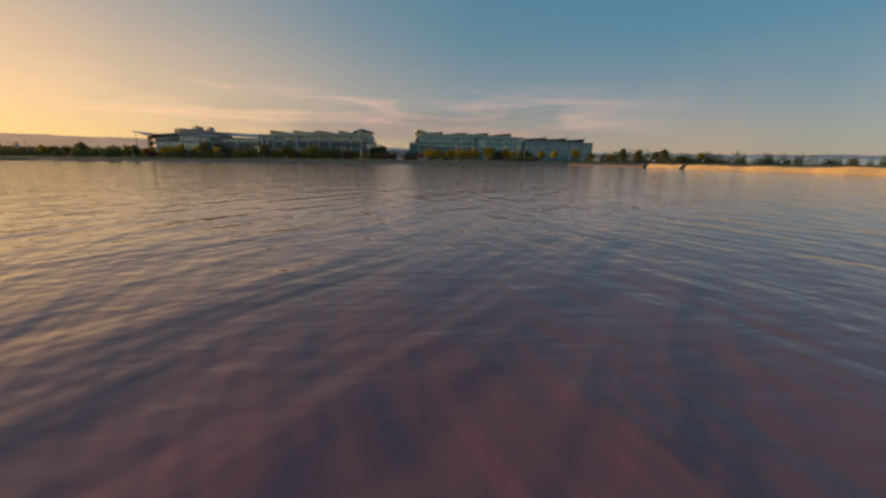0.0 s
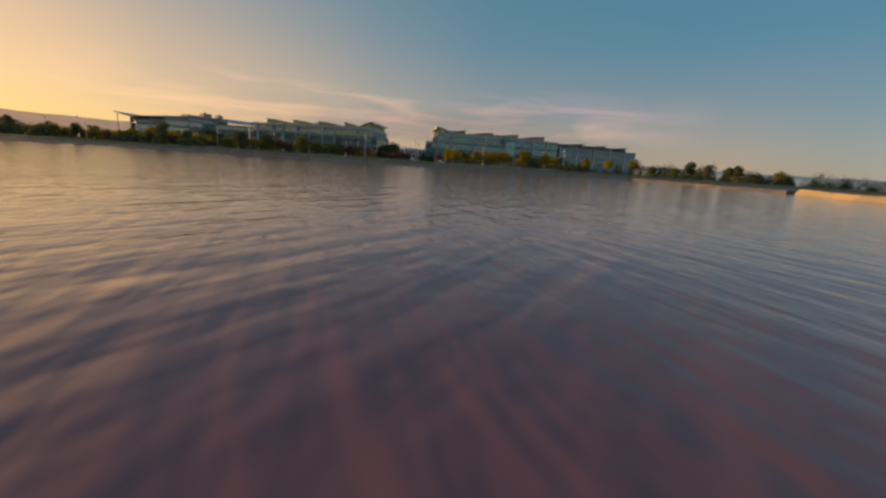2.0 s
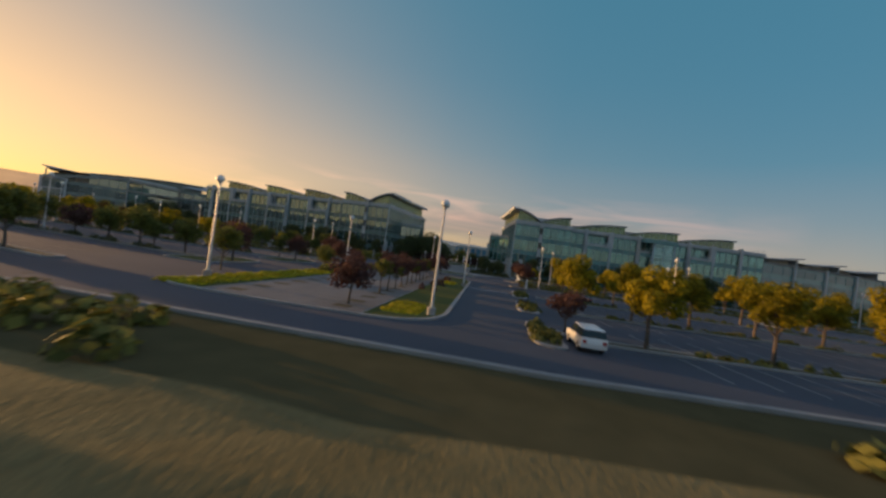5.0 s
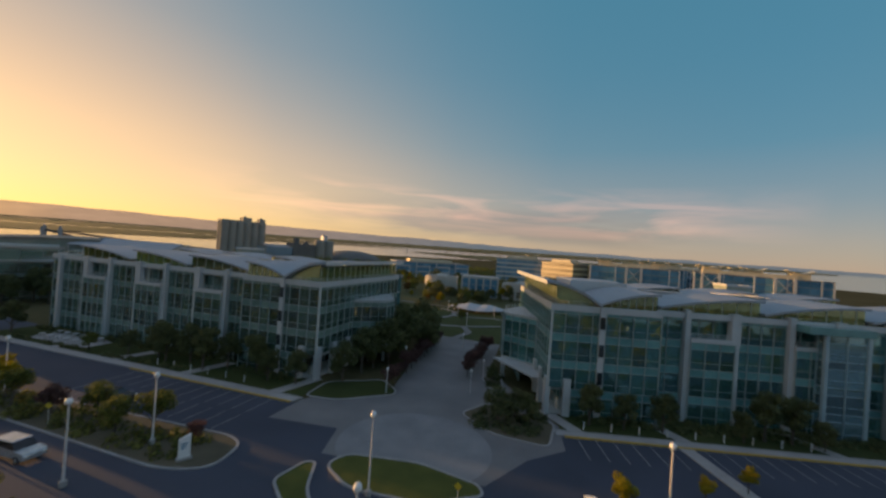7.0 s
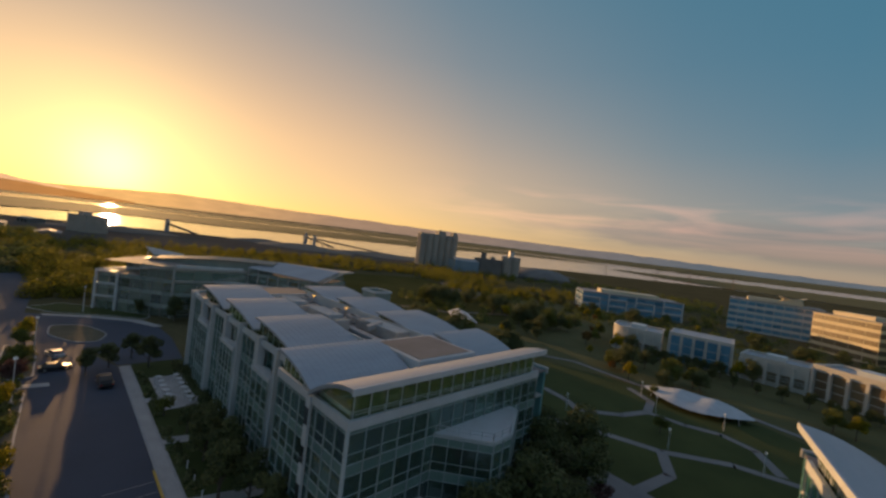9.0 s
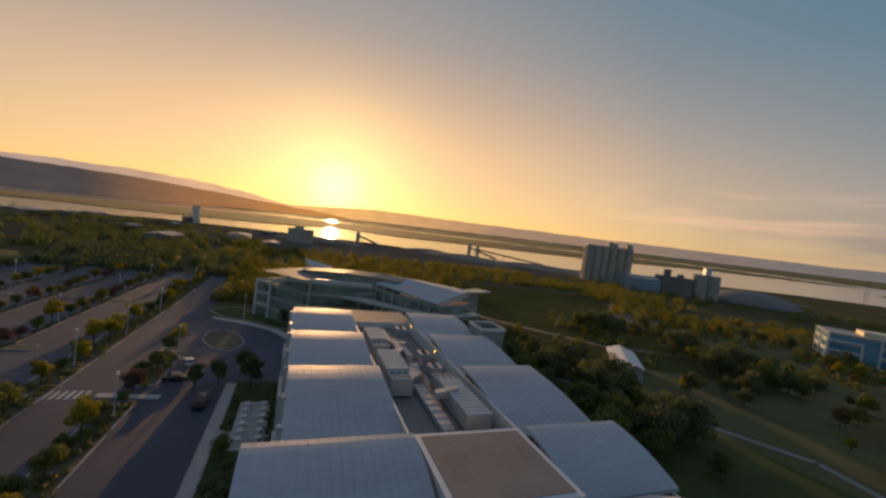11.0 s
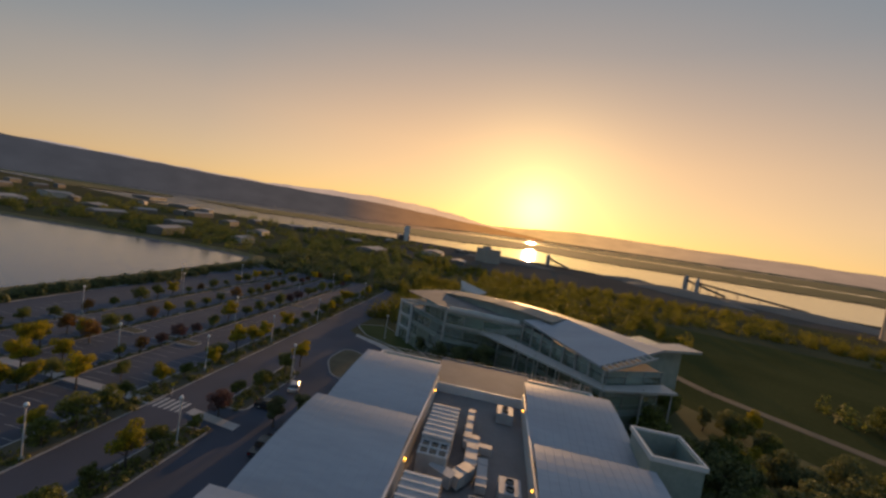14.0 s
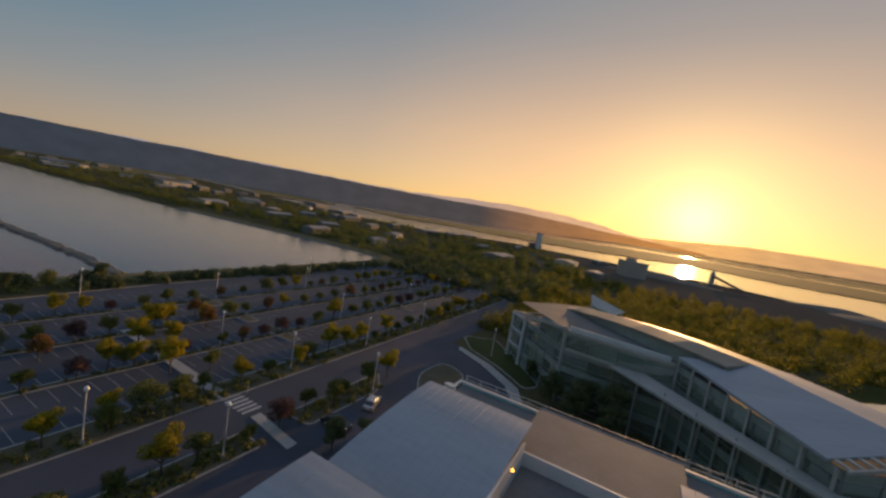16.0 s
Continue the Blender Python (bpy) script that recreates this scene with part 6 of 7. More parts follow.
    for x, y in ((-9, 3.2), (-9, -3.2), (0, 5), (0, -5), (9, 3.2), (9, -3.2)):
        part("post", Geo().rod((x, y, 0), (x, y, 1.1), 0.08), POLE, ob)


tent()
shed = thing("garden_shelter", "small pale shelter with a pitched white roof", "shelter", pose(-131.0, 195.5, 0, 0, 0, -38))
part("roof", Geo().add([(-0.6, -0.8, 3.0), (20, -0.8, 3.0), (20, 3.2, 4.6), (-0.6, 3.2, 4.6), (20, 8.2, 2.9), (-0.6, 8.2, 2.9), (-0.6, -0.8, 2.8), (20, -0.8, 2.8), (20, 3.2, 4.4), (-0.6, 3.2, 4.4), (20, 8.2, 2.7), (-0.6, 8.2, 2.7)],
                       [(0, 1, 2, 3), (3, 2, 4, 5), (9, 8, 7, 6), (11, 10, 8, 9), (0, 6, 7, 1), (5, 4, 10, 11), (0, 3, 9, 6), (3, 5, 11, 9), (1, 7, 8, 2), (2, 8, 10, 4)]), WHITE_WALL, shed)
part("wall", Geo().box(3, 18, 0.2, 0.5, 0, 3.1), WHITE_WALL, shed)
part("wall", Geo().box(3, 18, 7.2, 7.5, 0, 3.0), WHITE_WALL, shed)
part("end_wall", Geo().prism([(18, 0.2), (18.3, 0.2), (18.3, 7.5), (18, 7.5)], 0, 3.0), STONE_WALL, shed)
setting("shelter_court", Geo().sheet([(-126.0, 178.8), (-117.0, 174.6), (-107.5, 186.0), (-114.7, 193.7)], 0.09), PAVING, "pale paved court before the shelter", "paving")

# ---------------------------------------------------------------- port and industry
silo = thing("grain_silo", "cluster of tall grey concrete silos with a headhouse", "silo", pose(-413, 423, 0, 0, 0, 66))
tube = Geo().lathe([(4.9, 0), (4.9, 42)], n=20).mesh("silo_tube", SILO)
for i in range(6):
    for j in range(2):
        part("silo_tube", tube, None, silo, m=Matrix.Translation((5.0 + 9.4 * i, 5.0 + 9.4 * j, 0)))
part("gallery", Geo().box(1, 56, 2, 17, 42, 44.5), SILO, silo)
part("headhouse", Geo().box(26, 37, 2, 14, 44.5, 49).box(48, 55, 3, 13, 44.5, 49), SILO, silo)
part("vent", Geo().box(29, 31, 6, 8, 49, 51).box(50, 53, 6, 9, 49, 50.2), SILO, silo)
plant = thing("cement_plant", "cement works with sheds, pale tanks and a domed store", "industrial plant", pose(-351, 412, 0, 0, 0, 62))
part("shed", Geo().box(14, 46, 0, 30, 0, 14), BLUE_WALL, plant)
part("shed_roof", Geo().add([(14, 0, 14), (46, 0, 14), (46, 15, 17), (14, 15, 17), (46, 30, 14), (14, 30, 14)], [(0, 1, 2, 3), (3, 2, 4, 5), (0, 3, 5), (1, 4, 2)]), SHED_ROOF, plant)
part("kiln_house", Geo().box(48, 78, 2, 24, 0, 20).box(52, 57, 6, 12, 20, 27).box(66, 71, 8, 13, 20, 23), DIM_WALL, plant)
for k in range(2):
    part("tank", Geo().lathe([(7.2, 0), (7.2, 25), (6.0, 26.2)], 88 + 12.5 * k, 10, 20), SILO, plant)
part("tower", Geo().box(91, 97, 7, 13, 26, 33), WHITE_WALL, plant)
part("store_dome", Geo().lathe([(44, 0), (42, 4), (36, 8.5), (26, 12), (13, 14), (1, 14.6)], 146, 22, 32), DIM_WALL, plant, "grey domed store", smooth=True)


def conveyor(m, length, rise):
    ob = thing("conveyor", "sloping dark steel conveyor beside the channel", "conveyor", m, "conveyors at the port")
    part("belt", Geo().beam((0, 0, 3), (length, 0, rise), 2.6, 2.4), STEEL, ob)
    legs = Geo()
    for i in range(1, 6):
        x = length * i / 5
        z = 3 + (rise - 3) * i / 5
        legs.rod((x, -1.4, 0), (x, -1, z), 0.25, 0.25, 5).rod((x, 1.4, 0), (x, 1, z), 0.25, 0.25, 5)
    part("trestle", legs, STEEL, ob)
    part("tower", Geo().box(length - 2, length + 2, -2.5, 2.5, 0, rise + 4).box(length - 1, length + 1, -1, 1, rise + 4, rise + 7), GALV, ob)


conveyor(pose(-560, 470, 0, 0, 0, 232), 115, 14)
conveyor(pose(-600, 400, 0, 0, 0, 205), 60, 15)
conveyor(pose(-640, 210, 0, 0, 0, 200), 70, 12)


def heap(m, r, h, seed):
    ob = thing("gravel_heap", "broad low heap of grey-brown gravel", "gravel heap", m, "heaps at the port")
    g, n, k = Geo(), 28, 6
    rnd = random.Random(seed)
    wob = [rnd.uniform(0.8, 1.15) for _ in range(n)]
    pts = [(r * wob[i] * (1 - j / k) * math.cos(2 * math.pi * i / n), 0.45 * r * wob[i] * (1 - j / k) * math.sin(2 * math.pi * i / n), h * (1 - (1 - j / k) ** 1.4) + (0.3 * rnd.random() if j else 0)) for j in range(k) for i in range(n)] + [(0, 0, h)]
    g.add(pts, [(j * n + i, j * n + (i + 1) % n, (j + 1) * n + (i + 1) % n, (j + 1) * n + i) for j in range(k - 1) for i in range(n)] + [((k - 1) * n + i, (k - 1) * n + (i + 1) % n, k * n) for i in range(n)])
    part("mound", g, MUD, ob, smooth=True)


for i, (x, y, r, h, a) in enumerate(((-560, 330, 75, 14, 30), (-520, 440, 90, 12, 40), (-620, 120, 60, 12, 80), (-400, 640, 110, 12, 60), (-640, 300, 50, 11, 50))):
    heap(pose(x, y, 0, 0, 0, a), r, h * 0.5, i)

port = thing("port_tower", "pale port building with a tall tower by the water", "building", pose(-742, -70, 0, 0, 0, 20))
part("hall", Geo().box(-40, 12, -8, 10, 0, 8), STEEL, port)
part("tower", Geo().box(0, 9, 0, 9, 0, 26).box(14, 20, 0, 7, 0, 22), WHITE_WALL, port)
part("roof", Geo().box(-41, 13, -9, -0.5, 8, 9).box(-1, 10, -0.5, 10, 26, 27), SHED_ROOF, port)
mill = thing("mill_block", "hazy square concrete mill block by the channel", "building", pose(-548, 78, 0, 0, 0, 30))
part("body", Geo().box(0, 26, 0, 20, 0, 16), SILO, mill)
part("roof", Geo().box(-0.5, 26.5, -0.5, 20.5, 16, 17).box(6, 14, 5, 13, 17, 20), SILO, mill)

rnd = random.Random(11)
SHEDS = [(-352, -232, 26), (-415, -262, 20), (-500, -275, 30), (-436, -405, 34), (-320, -690, 26), (-330, -330, 40), (-380, -300, 30), (-440, -190, 26), (-560, -180, 36), (-600, -60, 30), (-480, -60, 24), (-420, -20, 30), (-380, -520, 40),
         (-460, -640, 50), (-620, -420, 46), (-700, -560, 50), (-560, -330, 30), (-520, 20, 34), (-460, 60, 26), (-640, 40, 22), (-350, -820, 40), (-420, -960, 60), (-560, -900, 60), (-660, -160, 30), (-400, -130, 22), (-345, -160, 20), (-330, -90, 18)]
SHEDS += [(rnd.uniform(-590, -305), rnd.uniform(-1150, -130), rnd.uniform(12, 24)) for _ in range(30)]
for x, y, s in SHEDS:
    warm = rnd.random()
    ob = thing("warehouse", "low pale warehouse among trees beyond the lagoon" if warm > 0.85 else "low grey warehouse with a flat roof beyond the lagoon", "warehouse", pose(x, y, 0, 0, 0, rnd.uniform(-20, 30)), "warehouses beyond the lagoon")
    w, d, h = s * rnd.uniform(0.6, 1.1), s * rnd.uniform(0.4, 0.65), rnd.uniform(3.5, 6)
    part("wall", Geo().box(0, w, 0, d, 0, h), STONE_WALL if warm > 0.85 else DIM_WALL, ob)
    part("roof", Geo().add([(-0.5, -0.5, h), (w + 0.5, -0.5, h), (w + 0.5, d / 2, h + 1.6), (-0.5, d / 2, h + 1.6), (w + 0.5, d + 0.5, h), (-0.5, d + 0.5, h)], [(0, 1, 2, 3), (3, 2, 4, 5), (0, 3, 5), (1, 4, 2), (5, 4, 1, 0)]), SHED_ROOF, ob)
    for i in range(int(w / 6)):
        part("loading_door", Geo().box(2 + 6 * i, 5 + 6 * i, -0.08, 0.1, 0, 3.6), DARK_GLASS, ob)


# ---------------------------------------------------------------- power line on the horizon
def pylon(m):
    ob = thing("power_pylon", "far grey steel lattice pylon beyond the river", "pylon", m, "pylons on the horizon")
    g = Geo()
    for sx, sy in ((-1, -1), (1, -1), (1, 1), (-1, 1)):
        g.beam((4 * sx, 4 * sy, -1), (0.8 * sx, 0.8 * sy, 30), 0.45, 0.45)
        g.beam((0.8 * sx, 0.8 * sy, 30), (0, 0, 44), 0.4, 0.4)
    for k in range(5):
        z, w = 6 * k, 4 - 3.2 * k / 5
        g.beam((-w, -w, z), (w * 0.85, -w * 0.85, z + 6), 0.25, 0.25).beam((w, w, z), (-w * 0.85, w * 0.85, z + 6), 0.25, 0.25)
    part("lattice", g, STEEL, ob)
    for z, w in ((30, 8), (35, 6.5), (40, 5)):
        part("arm", Geo().beam((-w, 0, z), (w, 0, z), 0.5, 0.5), STEEL, ob)
    return ob


for x, y in ((-611, 1542), (-453, 1597), (-358, 1621), (-230, 1600)):
    z = lift(math.degrees(math.atan2(MID[0] - x, y - MID[1])), math.hypot(x - MID[0], y - MID[1]))
    pylon(pose(x, y, z, 0, 0, 20))

# ---------------------------------------------------------------- trees
def crown_geo(rnd, blobs, count, size, flat=0.7):
    """Leaves strewn through the outer part of several lobes."""
    g = Geo()
    total = sum(r ** 2 for *_, r in blobs)
    for cx, cy, cz, r in blobs:
        for _ in range(int(count * r * r / total)):
            d = Vector((rnd.gauss(0, 1), rnd.gauss(0, 1), rnd.gauss(0, 1))).normalized()
            k = r * (0.55 + 0.5 * rnd.random() ** 0.6)
            p = Vector((cx + d.x * k, cy + d.y * k, cz + d.z * k * flat))
            n = (d + Vector((rnd.uniform(-0.8, 0.8), rnd.uniform(-0.8, 0.8), rnd.uniform(-0.2, 0.9)))).normalized()
            s = n.orthogonal().normalized()
            s.rotate(Matrix.Rotation(rnd.uniform(0, 6.28), 3, n))
            t = n.cross(s)
            a, b = size * rnd.uniform(0.6, 1.3), size * rnd.uniform(0.5, 1.0)
            bend = n * (-0.25 * a)
            g.add([p - s * a + bend, p - t * b, p + s * a + bend, p + t * b], [(0, 1, 2, 3)])
    return g


def tree(name, label, seed, height, spread, leafing, bare=0.32, count=900, size=0.17, upright=False, m=None):
    rnd = random.Random(seed)
    ob = thing(name, label, "tree", m if m is not None else pose(0, 0, -500))
    wood, blobs = Geo(), []
    base = height * bare
    lean = Vector((rnd.uniform(-0.05, 0.05), rnd.uniform(-0.05, 0.05)))
    r0 = 0.028 * height
    pts = [Vector((lean.x * z * 0.6 + 0.05 * rnd.uniform(-1, 1), lean.y * z * 0.6 + 0.05 * rnd.uniform(-1, 1), z)) for z in np.linspace(0, height * 0.75, 6)]
    for i in range(5):
        wood.rod(pts[i], pts[i + 1], r0 * (1 - 0.17 * i), r0 * (1 - 0.17 * (i + 1)), 7)
    for i in range(8):
        z = base + (height * 0.66 - base) * (i + 0.3) / 8
        a = i * 2.4 + rnd.uniform(-0.4, 0.4)
        reach = spread * rnd.uniform(0.5, 0.85) * (1.0 - (0.35 if upright else 0.55) * max(0, (z - base) / (height - base) - 0.2))
        tip = Vector((math.cos(a) * reach, math.sin(a) * reach, z + reach * (1.1 if upright else 0.55)))
        root = Vector((lean.x * z * 0.6, lean.y * z * 0.6, z))
        mid = root.lerp(tip, 0.5) + Vector((0, 0, -0.05 * reach))
        wood.rod(root, mid, r0 * 0.42, r0 * 0.28, 5)
        wood.rod(mid, tip, r0 * 0.28, r0 * 0.08, 5)
        blobs.append((tip.x * 0.9, tip.y * 0.9, min(tip.z, height * 0.9), spread * rnd.uniform(0.30, 0.50)))
    blobs.append((0, 0, height * 0.84, spread * 0.45))
    blobs.append((rnd.uniform(-0.2, 0.2), rnd.uniform(-0.2, 0.2), height * 0.62, spread * 0.55))
    part("trunk", wood, BARK, ob)
    part("crown", crown_geo(rnd, blobs, count, size, 0.85), leafing, ob)
    return ob


def grove(kinds, places, label_group, seed=0, scale=(0.85, 1.2)):
    """Copies of the given trees at the given places."""
    rnd = random.Random(seed)
    for i, (x, y, *rest) in enumerate(places):
        proto = kinds[rest[0]] if rest else rnd.choice(kinds)
        s = rnd.uniform(*scale) * (rest[1] if len(rest) > 1 else 1)
        c = copy_thing(proto, pose(x, y, 0, 0, 0, rnd.uniform(0, 360)) @ Matrix.Scale(s, 4))
        tagged(c, group=label_group)


GOLD = tree("golden_tree", "lot tree with golden green autumn leaves", 1, 6.0, 2.0, LEAF_GOLD, 0.30, 3000, 0.125, m=pose(4.4, 26.6, 0))
GOLD2 = tree("golden_tree", "lot tree with golden green autumn leaves", 2, 5.6, 1.8, LEAF_GOLD, 0.30, 2600, 0.125, True, m=pose(9.6, 28.4, 0))
PLUM = tree("plum_tree", "small tree with dark plum-red leaves", 3, 4.4, 1.9, LEAF_PLUM, 0.30, 2200, 0.115, m=pose(-36, 50.0, 0.12))
PLUM2 = tree("plum_tree", "small tree with dark plum-red leaves", 4, 3.6, 1.5, LEAF_PLUM, 0.32, 1600, 0.11, True, m=pose(-1.9, 53.1, 0.1))
GREEN = tree("young_tree", "young lot tree with dull green leaves", 5, 5.0, 2.0, LEAF_GREEN, 0.28, 2000, 0.125, m=pose(-44, 22.2, 0.1))
GREEN2 = tree("young_tree", "young lot tree with dull green leaves", 6, 4.2, 1.6, LEAF_GREEN, 0.26, 1700, 0.12, True, m=pose(-47.0, 54.0, 0.1))
DARKT = tree("shade_tree", "dense dark green tree in the shade", 7, 6.5, 2.3, LEAF_DARK, 0.15, 2400, 0.16, True, m=pose(-53.3, 88.6, 0))
RUST = tree("autumn_tree", "small tree with rust-orange autumn leaves", 8, 4.6, 1.8, LEAF_RUST, 0.28, 1800, 0.12, m=pose(-94, 27.5, 0))
LINE = tree("line_tree", "slim promenade tree with sparse dark leaves", 9, 3.2, 0.95, LEAF_PLUM, 0.40, 700, 0.095, True, m=pose(*axis(-12.9, 23.2), 0.12))
LINE2 = tree("line_tree", "slim promenade tree with sparse green leaves", 10, 3.0, 0.9, LEAF_GREEN, 0.40, 650, 0.095, True, m=pose(*axis(-6.1, 9.95), 0.12))
BIG = tree("park_tree", "broad park tree with dark green crown", 12, 8.5, 3.8, LEAF_GREEN, 0.2, 2600, 0.22, m=pose(-125, 152, 0))
BIGD = tree("park_tree", "broad park tree with dark crown", 13, 9.0, 3.6, LEAF_DARK, 0.18, 2600, 0.22, m=pose(-37, 104, 0))
rnd = random.Random(21)
# promenade rows
grove([LINE, LINE2, PLUM2], [(*axis(-12.9, 2.0 + 2.65 * i), 0 if i % 3 else 1) for i in range(17) if i > 6 and rnd.random() > 0.55], "trees along the promenade", 1)
grove([LINE, LINE2, PLUM2], [(*axis(-6.1, 2.0 + 2.65 * i), (2, 0, 1)[i % 3], (0.7, 0.95, 0.95)[i % 3]) for i in range(4, 17)], "trees along the promenade", 2)
grove([PLUM], [(-10.3, 10.2, 0, 0.85), (*axis(-5.6, 46.8), 0, 0.8), (*axis(-12.4, 46.3), 0, 0.7)], "trees along the promenade", 3)
# east lot
grove([GOLD, GOLD2, PLUM2, GREEN], [(14.7, 29.1, 0), (20.6, 30.6, 1), (26.5, 31.8, 0), (33, 33.5, 1), (40, 35, 0), (7.5, 13.4, 0, 0.85), (15, 15.8, 1), (23, 17.6, 0), (31, 19.6, 1), (3.7, 40.3, 1, 0.9), (10.1, 42.2, 1, 0.85), (17.5, 44.2, 0), (26, 46.2, 1), (34, 48, 0), (44, 51, 0),
      (3.7, 61.6, 3, 0.7), (4.3, 64.9, 1, 0.75), (8.7, 65.7, 1, 0.8), (12.0, 64.0, 1, 0.8), (15.3, 62.8, 1, 0.7), (21.3, 65.7, 1, 0.8), (26, 67, 0, 0.8), (33, 69, 1), (-1.0, 73.6, 1, 0.55), (6.9, 78.7, 1, 0.5), (11.7, 82.2, 1, 0.5), (17.1, 77, 3, 0.6), (24, 79, 3, 0.7), (36, 82, 3, 0.8), (45, 85, 0, 0.9),
      (-2.7, 55.9, 2, 1.2), (2.9, 13.9, 2, 0.78), (50, 70, 0), (58, 74, 3), (60, 55, 0), (66, 90, 3)], "trees in the east lot", 4)
# west lot
rows = []
for y in (7.5, 22.2, 37.3):
    x = -37
    while x > -236:
        rows.append((x, y + rnd.uniform(-0.3, 0.3), rnd.choice((0, 0, 0, 1, 1, 1, 2, 3, 4)), rnd.uniform(0.7, 1.05)))
        x -= rnd.uniform(4.4, 7.6)
x = -42
while x > -236:
    rows.append((x, 53 + rnd.uniform(-1.2, 1.2), rnd.choice((0, 1, 1, 3, 3)), rnd.uniform(0.7, 1.1)))
    x -= rnd.uniform(3.6, 6.5)
x = -48
while x > -136:
    rows.append((x, 67 + rnd.uniform(-1.2, 1.2), rnd.choice((0, 1, 1, 3, 3, 4)), rnd.uniform(0.7, 1.1)))
    x -= rnd.uniform(3.2, 6.0)
rows += [(-94.4, 50.6, 3, 0.8), (-99.4, 37, 3, 0.9), (-103, 37.5, 3, 0.9), (-121.4, 25.9, 2), (-123.3, 17.8, 2), (-106, 31, 3, 1.1), (-111, 33, 3, 1.1), (-105.6, 43, 3, 1.0), (-110.6, 46, 1, 1.0), (-111.5, 25, 3, 1.1), (-35.5, 48.5, 4, 0.8), (-31.5, 23, 4, 0.9), (-33, 36, 4, 0.8), (-25.5, 15.5, 1, 0.8), (-24, 29, 0, 0.6), (-28.5, 40, 4, 0.8), (-43.2, 68.8, 4, 0.55)]
grove([GREEN, GREEN2, RUST, GOLD2, PLUM], rows, "trees in the west lot", 5)
# by the offices
grove([DARKT, GREEN], [(-110, 86), (-78.7, 86.4, 0, 0.8), (-73, 87.5, 0), (-70.3, 86.6, 0), (-66.5, 88, 0, 1.1), (-61.7, 86.0, 0, 1.0), (-59, 88.4, 0, 0.9), (-49.5, 86.6, 0, 0.85), (-45.0, 87.4, 0, 0.75), (-39.3, 91.5, 0, 0.9), (-39, 97, 0, 1.1), (-38.4, 100.5, 0, 1.1), (-86, 84.8, 1, 0.6), (-112, 80, 0, 0.9), (-117, 84, 0, 0.8), (-109, 76.5, 0, 0.7), (-149.0, 102.5, 0, 1.3), (-147.6, 97.0, 0, 1.2), (-146, 107.5, 0, 1.3), (-140.5, 108, 0, 1.1), (-143.8, 102, 0, 1.1), (-136, 113, 0, 1.0), (-130, 119, 0, 0.9), (-158, 90, 0, 0.7)], "trees along the west office", 6)
grove([BIGD], [(-36.5, 110), (-39.5, 115), (-42, 122), (-36, 124), (-46, 128), (-40, 131), (-52, 131), (-60, 133), (-70, 131), (-33.5, 116, 0, 0.8)], "dark trees beside the west office", 7)
grove([DARKT, GREEN], [(-79, 154, 0, 0.9), (-86, 167, 1, 0.9), (-82, 168, 0, 1.0), (-91, 164, 0, 0.9), (-99, 193, 0, 1.1)], "trees at the lawn edge", 14)
grove([DARKT, BIGD], [(-13.9, 87.3, 1, 0.6), (-10.4, 88.4, 1, 0.55), (-12, 90.6, 1, 0.5), (-2.4, 92.2, 0, 0.75), (2.0, 92.8, 0, 0.7), (6.9, 94.2, 0, 0.8), (16.5, 95.5, 0, 0.7), (19.5, 97.4, 0, 1.2), (22.8, 98, 0, 1.15), (26, 97.5, 0, 0.6), (38, 102, 0, 1.1), (42, 103, 0, 1.2), (47, 104, 1, 0.8), (53, 106, 0), (60, 108, 1, 0.9), (-17.2, 103, 0, 0.5)], "trees along the east office", 8)
grove([PLUM2, LINE], [(-31.5 - 0.18 * i, 92 + 2.9 * i, 0, 0.9) for i in range(12)] + [(-21.8, 104 + 3 * i, 0, 0.9) for i in range(8)], "small trees along the plaza", 9)
# park
grove([BIGD, BIG, DARKT, GOLD], [(rnd.uniform(-116, -74), rnd.uniform(131, 172), rnd.choice((0, 0, 1, 2))) for _ in range(42)] + [(rnd.uniform(-150, -112), rnd.uniform(146, 178), rnd.choice((0, 1, 1, 2, 3)), rnd.uniform(0.6, 0.9)) for _ in range(34)] + [(rnd.uniform(-128, -112), rnd.uniform(128, 147), rnd.choice((0, 1, 2))) for _ in range(10)], "dense trees behind the west office", 14)
grove([BIGD, BIG, GOLD2], [(rnd.uniform(-135, -100), rnd.uniform(214, 240), rnd.choice((0, 1, 2))) for _ in range(14)] + [(rnd.uniform(-185, -150), rnd.uniform(205, 258), rnd.choice((0, 1))) for _ in range(12)] + [(-128 + 1.6 * i, 176 - 1.1 * i, rnd.choice((0, 1, 2)), 0.6) for i in range(9)], "trees round the shelter", 15)
spots = []
while len(spots) < 150:
    x, y = rnd.uniform(-200, 60), rnd.uniform(130, 330)
    lawn = -84 < x < 6 and 133 < y < 187
    built = -80 < x < 30 and 208 < y < 258
    shelter = -150 < x < -104 and 176 < y < 216
    field = x < -120 and 150 < y < 290
    office_back = -115 < x < 70 and y < 142 + max(0, x) * 0.25
    if not (lawn or built or shelter or field or office_back):
        spots.append((x, y))
grove([BIG, BIGD, GOLD, RUST], [(*p, rnd.choice((0, 0, 1, 1, 1, 2, 3)), rnd.uniform(0.55, 1.0)) for p in spots], "park trees", 10)
